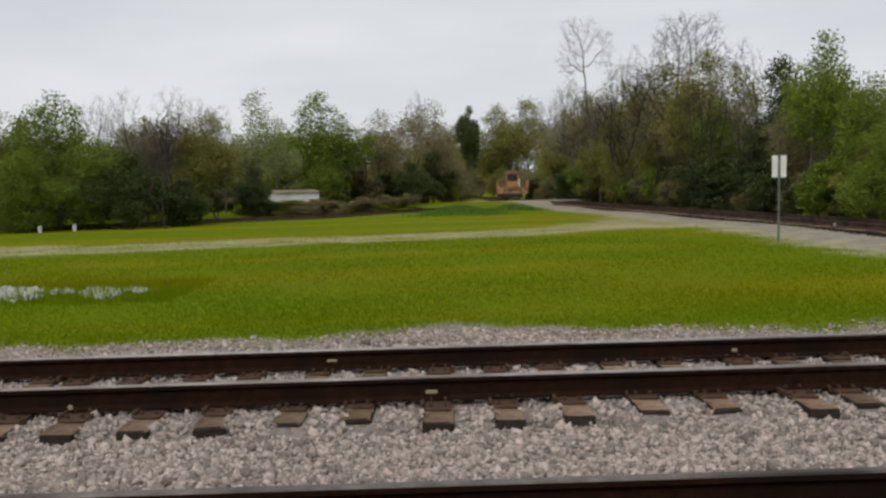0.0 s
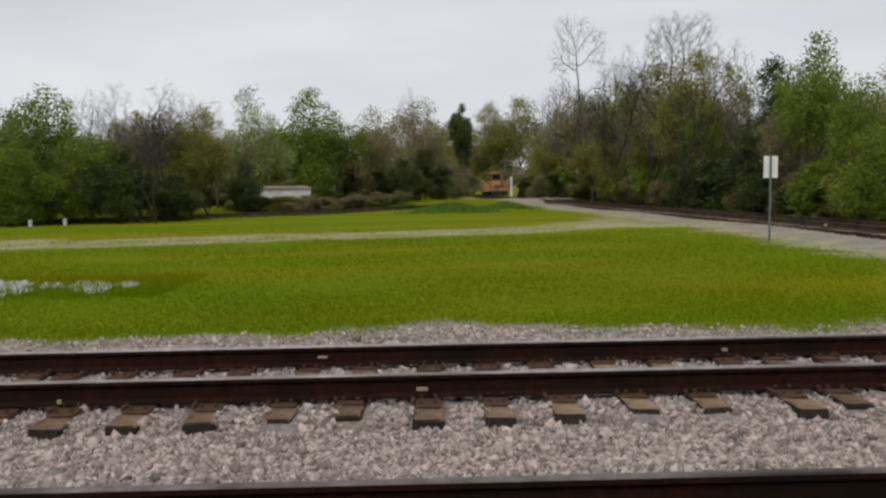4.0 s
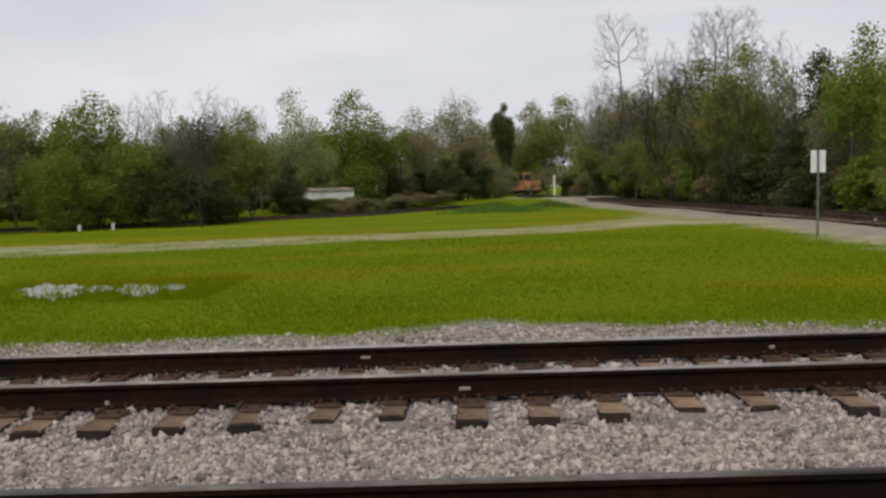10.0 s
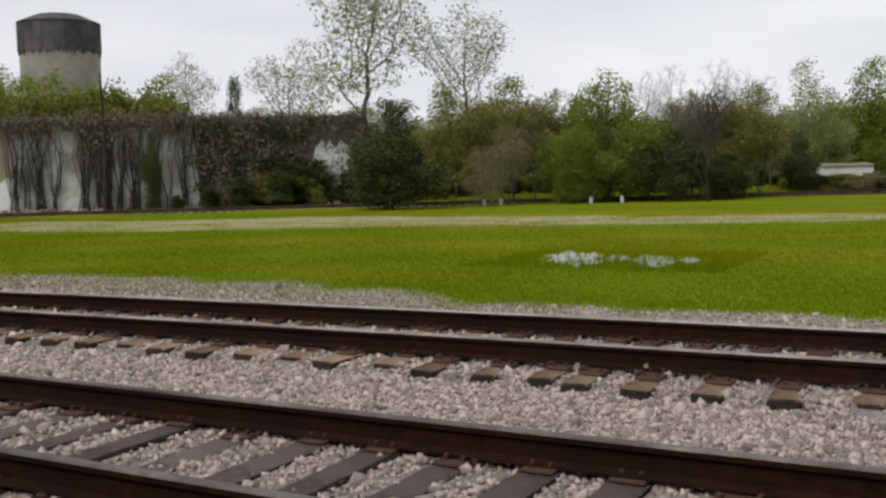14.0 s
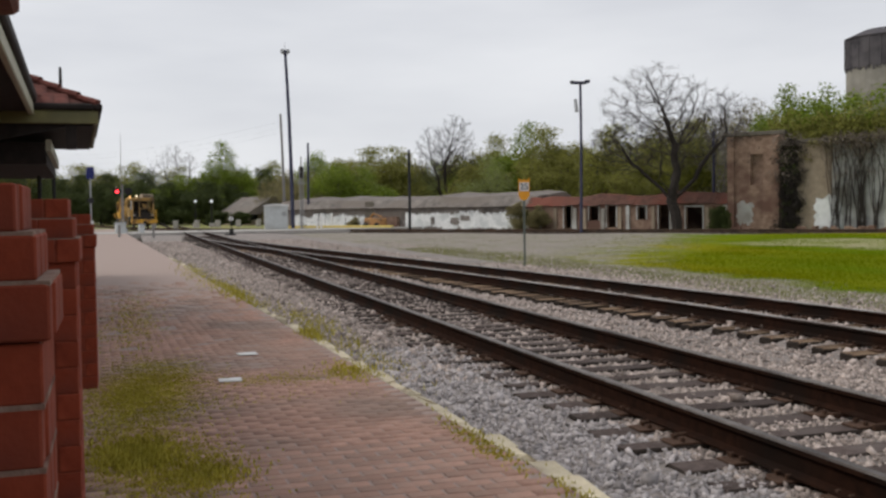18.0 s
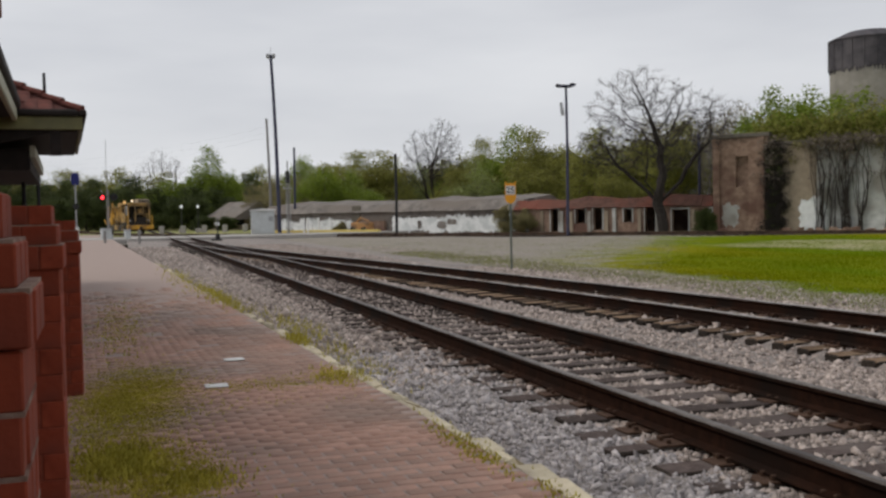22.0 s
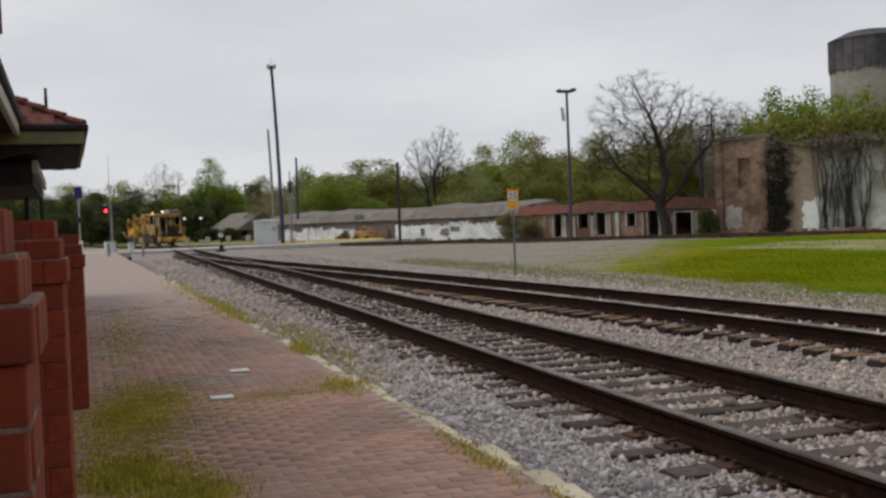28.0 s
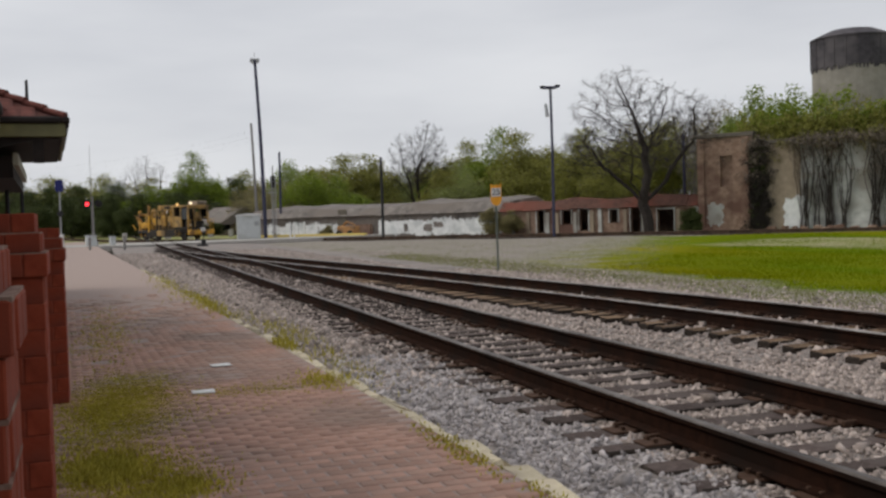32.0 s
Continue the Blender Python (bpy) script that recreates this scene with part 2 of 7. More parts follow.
M_SILO = shader("silo_concrete", (0.26, 0.24, 0.20), (0.36, 0.335, 0.29), 1.4, 0.95, 0.2, c3=(0.23, 0.215, 0.19), big=0.25)
M_SILO_CAP = shader("silo_dark_band", (0.040, 0.036, 0.042), (0.085, 0.078, 0.085), 1.8, 0.9, 0.2, c3=(0.11, 0.10, 0.105), big=0.4)
M_RUIN = shader("ruin_brick_weathered", (0.18, 0.112, 0.08), (0.37, 0.262, 0.195), 3, 0.95, 0.5, c3=(0.14, 0.08, 0.06), big=0.5, island=0.15)
M_RUIN_TAN = shader("ruin_stucco_tan", (0.25, 0.20, 0.145), (0.38, 0.31, 0.23), 2.5, 0.95, 0.3, c3=(0.28, 0.225, 0.165), big=0.35)
M_RUIN_WHITE = shader("ruin_whitewash", (0.34, 0.34, 0.32), (0.62, 0.63, 0.60), 2.0, 0.95, 0.2, c3=(0.27, 0.255, 0.225), big=0.5)
M_WHITEWASH = shader("fresh_whitewash", (0.70, 0.71, 0.70), (0.86, 0.87, 0.86), 3.0, 0.9, 0.1, c3=(0.60, 0.62, 0.61), big=1.2)
M_DRY = shader("dry_creeper_twigs", (0.115, 0.093, 0.072), (0.24, 0.20, 0.16), 4, 0.95, 0, island=0.4)
M_RUIN_DARK = shader("ruin_sooty_wall", (0.09, 0.08, 0.066), (0.20, 0.175, 0.145), 2.5, 0.95, 0.4, c3=(0.13, 0.115, 0.092), big=0.4)
M_LOWROOF = shader("low_roof_red_brown", (0.07, 0.036, 0.028), (0.14, 0.07, 0.052), 3.5, 0.95, 0.5, c3=(0.165, 0.058, 0.04), big=0.3)
M_GREYROOF = shader("grey_weathered_roof", (0.09, 0.08, 0.072), (0.26, 0.23, 0.205), 1.0, 0.95, 0.3, c3=(0.17, 0.145, 0.125), big=0.3)
M_CONCRETE = shader("crossing_concrete", (0.32, 0.30, 0.275), (0.43, 0.41, 0.38), 6, 0.95, 0.2, c3=(0.29, 0.275, 0.255), big=0.3)
M_YELLOWLINE = shader("yellow_painted_kerb", (0.52, 0.40, 0.10), (0.66, 0.52, 0.16), 5, 0.8, 0.1)
# the white sky reflection is partly put into this pale base colour
M_WATER = shader("water_sky_tinted", (0.34, 0.35, 0.33), (0.46, 0.47, 0.45), 3, 0.24, 0.6, spec=1.0, bump_scale=9, depth=0.03)
M_RED_ON = glow("red_signal_lens", (1.0, 0.03, 0.04), 5.0)
M_LAMP_ON = glow("headlamp_lens", (1.0, 0.82, 0.55), 1.4)
M_AMBER_ON = glow("beacon_lens", (1.0, 0.6, 0.2), 0.8)
M_GLOBE = glow("lamp_globe", (0.85, 0.88, 0.9), 0.25)


def sward(n, l, co):
    """Long drifts of deep green and of ochre grass, as a factor."""
    stretch = n.new("ShaderNodeMapping")
    stretch.inputs["Scale"].default_value = (0.30, 1.25, 1.0)
    l.new(co, stretch.inputs["Vector"])
    streak = n.new("ShaderNodeTexNoise")
    streak.inputs["Scale"].default_value, streak.inputs["Detail"].default_value, streak.inputs["Roughness"].default_value = 0.13, 4.0, 0.5
    l.new(stretch.outputs["Vector"], streak.inputs["Vector"])
    cut = n.new("ShaderNodeMapRange")
    cut.inputs["From Min"].default_value, cut.inputs["From Max"].default_value = 0.45, 0.70
    l.new(streak.outputs["Fac"], cut.inputs["Value"])
    return cut.outputs["Result"]


def blade_material():
    m = bpy.data.materials.new("grass_blade")
    m.use_nodes = True
    n, l = m.node_tree.nodes, m.node_tree.links
    b = n["Principled BSDF"]
    b.inputs["Roughness"].default_value, b.inputs["Specular IOR Level"].default_value = 0.9, 0.03
    x = n.new("ShaderNodeMixRGB")
    x.inputs[1].default_value, x.inputs[2].default_value = (0.135, 0.192, 0.003, 1), (0.225, 0.212, 0.005, 1)
    l.new(sward(n, l, n.new("ShaderNodeTexCoord").outputs["Object"]), x.inputs[0])
    rng = n.new("ShaderNodeMapRange")
    rng.inputs["To Min"].default_value, rng.inputs["To Max"].default_value = 0.88, 1.15
    l.new(n.new("ShaderNodeNewGeometry").outputs["Random Per Island"], rng.inputs["Value"])
    hsv = n.new("ShaderNodeHueSaturation")
    l.new(rng.outputs["Result"], hsv.inputs["Value"])
    l.new(x.outputs["Color"], hsv.inputs["Color"])
    l.new(hsv.outputs["Color"], b.inputs["Base Color"])
    tr, mix = n.new("ShaderNodeBsdfTranslucent"), n.new("ShaderNodeMixShader")
    mix.inputs[0].default_value = 0.4
    l.new(hsv.outputs["Color"], tr.inputs["Color"])
    l.new(b.outputs["BSDF"], mix.inputs[1])
    l.new(tr.outputs["BSDF"], mix.inputs[2])
    l.new(mix.outputs["Shader"], n["Material Output"].inputs["Surface"])
    return m


M_BLADE = blade_material()


def ground_material():
    """Grass, bare dirt, track gravel and packed path, laid out by the attribute 'zone', with ragged borders."""
    m = bpy.data.materials.new("meadow_and_gravel")
    m.use_nodes = True
    n, l = m.node_tree.nodes, m.node_tree.links
    b = n["Principled BSDF"]
    b.inputs["Roughness"].default_value, b.inputs["Specular IOR Level"].default_value = 1.0, 0.03
    co = n.new("ShaderNodeTexCoord").outputs["Object"]

    def noise_of(scale, detail=5.0, rough=0.6):
        t = n.new("ShaderNodeTexNoise")
        t.inputs["Scale"].default_value, t.inputs["Detail"].default_value, t.inputs["Roughness"].default_value = scale, detail, rough
        l.new(co, t.inputs["Vector"])
        return t.outputs["Fac"]

    def two(fac, a, c, lo=0.35, hi=0.65):
        r = n.new("ShaderNodeValToRGB")
        r.color_ramp.elements[0].position, r.color_ramp.elements[1].position = lo, hi
        r.color_ramp.elements[0].color, r.color_ramp.elements[1].color = (*a, 1), (*c, 1)
        l.new(fac, r.inputs["Fac"])
        return r.outputs["Color"]

    def blend(fac, a, c):
        x = n.new("ShaderNodeMixRGB")
        l.new(fac, x.inputs[0]), l.new(a, x.inputs[1]), l.new(c, x.inputs[2])
        return x.outputs["Color"]

    zone = n.new("ShaderNodeAttribute")
    zone.attribute_name = "zone"
    sep = n.new("ShaderNodeSeparateColor")
    l.new(zone.outputs["Color"], sep.inputs["Color"])

    def edge(channel, amount, scale, soft=0.08):
        a = n.new("ShaderNodeMath")
        a.operation = "MULTIPLY_ADD"
        l.new(noise_of(scale), a.inputs[0])
        a.inputs[1].default_value = amount
        l.new(channel, a.inputs[2])
        r = n.new("ShaderNodeMapRange")
        r.inputs["From Min"].default_value, r.inputs["From Max"].default_value = 0.5 - soft + amount * 0.5, 0.5 + soft + amount * 0.5
        l.new(a.outputs["Value"], r.inputs["Value"])
        return r.outputs["Result"]

    grass = blend(sward(n, l, co), two(noise_of(7), (0.085, 0.128, 0.002), (0.155, 0.205, 0.004)), two(noise_of(6), (0.165, 0.152, 0.004), (0.25, 0.225, 0.007)))
    gravel = blend(two(noise_of(0.35, 6, 0.7), (0, 0, 0), (1, 1, 1), 0.4, 0.6), two(noise_of(16, 6, 0.75), (0.14, 0.122, 0.108), (0.42, 0.37, 0.33)), two(noise_of(5, 6, 0.75), (0.15, 0.145, 0.10), (0.34, 0.31, 0.265), 0.4, 0.6))
    path = two(noise_of(9), (0.28, 0.245, 0.14), (0.47, 0.425, 0.29))
    lush = two(noise_of(5), (0.065, 0.13, 0.010), (0.125, 0.20, 0.018))
    col = blend(edge(sep.outputs["Blue"], 0.9, 0.9, 0.3), grass, lush)
    col = blend(edge(sep.outputs["Green"], 1.1, 0.5, 0.3), col, path)
    col = blend(edge(sep.outputs["Red"], 1.5, 0.7, 0.2), col, gravel)
    l.new(col, b.inputs["Base Color"])
    bp = n.new("ShaderNodeBump")
    bp.inputs["Strength"].default_value, bp.inputs["Distance"].default_value = 0.8, 0.08
    l.new(noise_of(9), bp.inputs["Height"])
    l.new(bp.outputs["Normal"], b.inputs["Normal"])
    return m


# ---- mesh helpers ----
def mesh_of(name, verts, faces, material, smooth=False):
    me = bpy.data.meshes.new(name)
    me.from_pydata([tuple(v) for v in verts], [], [tuple(f) for f in faces])
    for k in material if isinstance(material, (list, tuple)) else [material]:
        me.materials.append(k)
    if smooth:
        me.polygons.foreach_set("use_smooth", [True] * len(me.polygons))
    me.update()
    return me


def mesh_np(name, verts, faces, material):
    """A mesh from arrays: verts (n, 3), faces (m, k)."""
    me = bpy.data.meshes.new(name)
    nv, (nf, k) = len(verts), faces.shape
    me.vertices.add(nv)
    me.vertices.foreach_set("co", np.ascontiguousarray(verts, dtype=np.float32).ravel())
    me.loops.add(nf * k)
    me.loops.foreach_set("vertex_index", np.ascontiguousarray(faces, dtype=np.int32).ravel())
    me.polygons.add(nf)
    me.polygons.foreach_set("loop_start", np.arange(0, nf * k, k, dtype=np.int32))
    me.update(calc_edges=True)
    me.validate()
    me.materials.append(material)
    return me


def part(name, data, parent, label="", at=None):
    ob = new(name, data)
    ob.parent = parent
    if at is not None:
        ob.matrix_basis = at
    if label:
        tagged(ob, label)
    return ob


def base(name, at, label, category, group="", kind=""):
    ob = new(name)
    ob.matrix_basis = at
    return tagged(ob, label, category, group, kind)


class Build:
    """Collects boxes, tubes and plates into one mesh."""

    def __init__(self):
        self.v, self.f, self.mi = [], [], []

    def raw(self, verts, faces, mat=0):
        o = len(self.v)
        self.v += [tuple(p) for p in verts]
        self.f += [tuple(i + o for i in f) for f in faces]
        self.mi += [mat] * len(faces)
        return self

    def box(self, x0, y0, z0, x1, y1, z1, bevel=0.0, turn=None, mat=0):
        """A box with chamfered upright and level edges."""
        c = min(bevel, (x1 - x0) / 3, (y1 - y0) / 3, (z1 - z0) / 3)
        if c <= 0:
            p = [(x, y, z) for z in (z0, z1) for x, y in ((x0, y0), (x1, y0), (x1, y1), (x0, y1))]
            q = [(3, 2, 1, 0), (4, 5, 6, 7), (0, 1, 5, 4), (1, 2, 6, 5), (2, 3, 7, 6), (3, 0, 4, 7)]
        else:
            def ring(i, z):
                a, b, d, e = x0 + i, y0 + i, x1 - i, y1 - i
                return [(a + c, b, z), (d - c, b, z), (d, b + c, z), (d, e - c, z), (d - c, e, z), (a + c, e, z), (a, e - c, z), (a, b + c, z)]
            p = ring(c, z0) + ring(0, z0 + c) + ring(0, z1 - c) + ring(c, z1)
            q = [tuple(range(7, -1, -1)), tuple(range(24, 32))]
            q += [(r * 8 + i, r * 8 + (i + 1) % 8, r * 8 + 8 + (i + 1) % 8, r * 8 + 8 + i) for r in range(3) for i in range(8)]
        if turn is not None:
            p = [turn @ Vector(k) for k in p]
        return self.raw(p, q, mat)

    def tube(self, points, radii, sides=8, mat=0, cap=True):
        """A tapered tube along points."""
        pts = [Vector(p) for p in points]
        verts, faces = [], []
        for i, p in enumerate(pts):
            d = (pts[min(i + 1, len(pts) - 1)] - pts[max(i - 1, 0)]).normalized()
            s = d.cross(Vector((0.31, 0.92, 0.23))).normalized()
            t = d.cross(s)
            verts += [p + (s * math.cos(2 * math.pi * k / sides) + t * math.sin(2 * math.pi * k / sides)) * radii[i] for k in range(sides)]
        for i in range(len(pts) - 1):
            faces += [(i * sides + k, i * sides + (k + 1) % sides, (i + 1) * sides + (k + 1) % sides, (i + 1) * sides + k) for k in range(sides)]
        if cap:
            faces += [tuple(range(sides - 1, -1, -1)), tuple(range((len(pts) - 1) * sides, len(pts) * sides))]
        return self.raw(verts, faces, mat)

    def ball(self, c, r, mat=0, n=10, squash=1.0):
        verts, faces = [], []
        for i in range(n // 2 + 1):
            a = math.pi * i / (n // 2)
            verts += [(c[0] + r * math.sin(a) * math.cos(2 * math.pi * k / n), c[1] + r * math.sin(a) * math.sin(2 * math.pi * k / n), c[2] + r * squash * math.cos(a)) for k in range(n)]
        for i in range(n // 2):
            faces += [(i * n + k, (i + 1) * n + k, (i + 1) * n + (k + 1) % n, i * n + (k + 1) % n) for k in range(n)]
        return self.raw(verts, faces, mat)

    def prism(self, outline, d0, d1, axis="y", mat=0):
        """An outline in two axes drawn out along the third: axis y takes (x, z), axis x takes (y, z), axis z takes (x, y)."""
        def at(p, d):
            return {"y": (p[0], d, p[1]), "x": (d, p[0], p[1]), "z": (p[0], p[1], d)}[axis]
        n = len(outline)
        verts = [at(p, d0) for p in outline] + [at(p, d1) for p in outline]
        faces = [tuple(range(n)), tuple(range(2 * n - 1, n - 1, -1))] + [(i, n + i, n + (i + 1) % n, (i + 1) % n) for i in range(n)]
        return self.raw(verts, faces, mat)

    def done(self, name, materials, smooth=False):
        me = mesh_of(name, self.v, self.f, materials, smooth)
        if isinstance(materials, (list, tuple)):
            me.polygons.foreach_set("material_index", self.mi)
        bm = bmesh.new()
        bm.from_mesh(me)
        bmesh.ops.recalc_face_normals(bm, faces=bm.faces)
        bm.to_mesh(me)
        bm.free()
        return me


# ---- plan: terrain and tracks ----
A_Y, GAUGE = 4.265, 1.505
C_O, C_U, C_N = Vector((-62, 34)), Vector((0.799, 0.602)), Vector((-0.602, 0.799))


def c_at(s, n=0.0):
    """A place beside the straight of the far line: s along it, n away from the platform."""
    p = C_O + C_U * s + C_N * n
    return p.x, p.y


def smooth(a, b, v):
    t = np.clip((v - a) / (b - a), 0, 1)
    return t * t * (3 - 2 * t)


def ground_z(x, y):
    z = -0.13 - 0.10 * np.exp(-((x + 6) / 16.0) ** 2 - ((y - 21) / 7.0) ** 2)
    z = z + 0.27 * smooth(66, 112, y) * smooth(-60, -25, x)
    z = z + 0.44 * np.exp(-((x - 2.4) / 1.8) ** 2 - ((y - 71) / 2.0) ** 2) + 0.26 * np.exp(-((x - 7.0) / 1.2) ** 2 - ((y - 79) / 1.6) ** 2)
    z = z + 0.05 * np.sin(x * 0.31 + 1) * np.sin(y * 0.27) * smooth(14, 24, y)
    s, n = (x + 62) * 0.799 + (y - 34) * 0.602, (y - 34) * 0.799 - (x + 62) * 0.602
    z = z + 0.42 * smooth(1.8, 7.0, n) * smooth(34, 42, s) * smooth(130, 90, y)
    z = z - 0.35 * smooth(12.6, 9.0, y) * smooth(-120, -100, x)
    return z


B_POINTS = [(60, 8.58), (20, 8.58), (-8, 8.56), (-12, 8.44), (-16, 8.17), (-20, 7.83), (-25, 7.38), (-30, 6.86), (-35, 6.28), (-40, 5.72), (-45, 5.20), (-50, 4.78), (-55, 4.48), (-60, 4.30), (-63, 4.265)]
C_POINTS = [(-190, -9), (-150, -5.8), (-128, -2.3), (-112, 1.0), (-104.5, 3.5), (-97.5, 7.4)] + [c_at(s) for s in (-34, -10, 20, 50, 66)] + [(-1.0, 83.5), (5.2, 98), (8.6, 111), (9.9, 124), (9.9, 140), (9.5, 160), (8.2, 185), (5.0, 215)]
D_POINTS = [(15.0, 6), (15.4, 20), (15.6, 40), (15.5, 58), (14.9, 74), (13.5, 90), (11.6, 106), (10.3, 122), (9.95, 136)]


def polyline(points, step, last=None):
    """Even steps along a smooth line through points: place and direction."""
    p = np.array(points, float)
    d = np.concatenate([[0], np.cumsum(np.hypot(*np.diff(p, axis=0).T))])
    t = np.arange(0, d[-1] if last is None else min(last, d[-1]), step)
    g = np.gradient(p, d, axis=0)
    i = np.clip(np.searchsorted(d, t, side="right") - 1, 0, len(p) - 2)
    h = (d[i + 1] - d[i])[:, None]
    u = ((t - d[i]) / h[:, 0])[:, None]
    q = (2 * u ** 3 - 3 * u ** 2 + 1) * p[i] + (u ** 3 - 2 * u ** 2 + u) * h * g[i] + (3 * u ** 2 - 2 * u ** 3) * p[i + 1] + (u ** 3 - u ** 2) * h * g[i + 1]
    w = np.gradient(q, axis=0)
    return q, w / np.hypot(*w.T)[:, None]


RAIL_OUTLINE = [(-0.075, 0), (0.075, 0), (0.075, 0.012), (0.013, 0.034), (0.010, 0.125), (0.036, 0.142), (0.037, 0.172), (0.026, 0.184), (-0.026, 0.184), (-0.037, 0.172), (-0.036, 0.142), (-0.010, 0.125), (-0.013, 0.034), (-0.075, 0.012)]


def rail_mesh(name, q, w, side, z, head, steel):
    """A flat-bottomed rail drawn along the line q, side metres from it; the running band of the head is worn bright."""
    nrm = np.stack([-w[:, 1], w[:, 0]], 1)
    n, k = len(q), len(RAIL_OUTLINE)
    verts = np.zeros((n, k, 3))
    for j, (a, b) in enumerate(RAIL_OUTLINE):
        verts[:, j, :2] = q + nrm * (side + a)
        verts[:, j, 2] = z + b
    faces, mats = [], []
    for i in range(n - 1):
        for j in range(k):
            faces.append((i * k + j, i * k + (j + 1) % k, (i + 1) * k + (j + 1) % k, (i + 1) * k + j))
            mats.append(1 if j in (6, 7, 8) else 0)
    faces += [tuple(range(k - 1, -1, -1)), tuple(range((n - 1) * k, n * k))]
    mats += [0, 0]
    me = mesh_of(name, verts.reshape(-1, 3), faces, [steel, head])
    me.polygons.foreach_set("material_index", mats)
    return me


def tie_mesh(name, length, top, seed):
    r = random.Random(seed)
    b = Build()
    b.box(-0.115, -length / 2, -0.17, 0.115, length / 2, 0.0, 0.012)
    b.v = [(x + r.uniform(-0.006, 0.006), y + r.uniform(-0.012, 0.012), z + r.uniform(-0.006, 0.006)) for x, y, z in b.v]
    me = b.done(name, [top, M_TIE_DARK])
    # upright faces get the darker colour, the top keeps its own
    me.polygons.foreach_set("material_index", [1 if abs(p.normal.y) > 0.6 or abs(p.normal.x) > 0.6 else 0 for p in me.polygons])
    return me


def plate_mesh():
    b = Build().box(-0.10, -0.19, 0.0, 0.10, 0.19, 0.018, 0.005)
    for sx in (-0.055, 0.055):
        for sy in (-0.095, 0.095):
            b.box(sx - 0.012, sy - 0.016, 0.015, sx + 0.012, sy + 0.016, 0.05, 0.004)
    b.box(0.105, -0.085, -0.01, 0.135, 0.085, 0.04, 0.006)
    return b.done("tie_plate", M_PLATE)


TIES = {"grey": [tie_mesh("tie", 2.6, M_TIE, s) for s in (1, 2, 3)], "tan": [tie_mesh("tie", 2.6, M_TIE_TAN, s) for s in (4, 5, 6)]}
PLATE = plate_mesh()


def railway(name, points, label, kind_of_tie, z_of, step=0.52, plates=None, ties=None, head=None, own=(), steel=None):
    """A track: two rails, and each tie with its plates as parts."""
    track = base(name, pose(0, 0, 0), label, "railway track", kind="structure")
    q, w = polyline(points, 1.0)
    z = z_of(q[:, 0], q[:, 1])
    for side in (-GAUGE / 2, GAUGE / 2):
        me = rail_mesh("rail", q, w, side, 0.018, head or M_RAILHEAD, steel or M_RAIL)
        co = np.empty(len(me.vertices) * 3, np.float32)
        me.vertices.foreach_get("co", co)
        co = co.reshape(-1, 3)
        co[:, 2] += np.repeat(z, len(RAIL_OUTLINE))
        me.vertices.foreach_set("co", co.ravel())
        part("rail", me, track)
    q, w = polyline(points, step)
    rnd = random.Random(len(points))
    places = list(zip(q, w))
    if own:
        places = [k for k in places if not min(own) - 0.3 < k[0][0] < max(own) + 0.3] + [((x, 8.58), (-1.0, 0.0)) for x in own]
    for (x, y), (dx, dy) in places:
        if ties and not ties(x, y):
            continue
        a = math.degrees(math.atan2(dy, dx))
        zz = float(z_of(np.array(x), np.array(y)))
        m = pose(x + rnd.uniform(-0.03, 0.03), y + rnd.uniform(-0.09, 0.09), zz + rnd.uniform(-0.012, 0.004), 0, 0, a + rnd.uniform(-1.5, 1.5))
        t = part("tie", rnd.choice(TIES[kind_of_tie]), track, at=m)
        if plates and plates(x, y):
            for side in (-GAUGE / 2, GAUGE / 2):
                part("tie_plate", PLATE, t, at=pose(0, side, 0.0, 0, 0, 180 if side < 0 else 0))
    return track


def fringe(x):
    """How far the track gravel runs out into the meadow."""
    return 0.55 * np.exp(-((x - 0.2) / 1.5) ** 2) + 0.30 * np.sin(x * 0.83 + 0.6) * np.sin(x * 0.31 + 1.0) + 0.16 * np.sin(x * 2.1 + 0.4) + 0.10 * np.sin(x * 4.7)


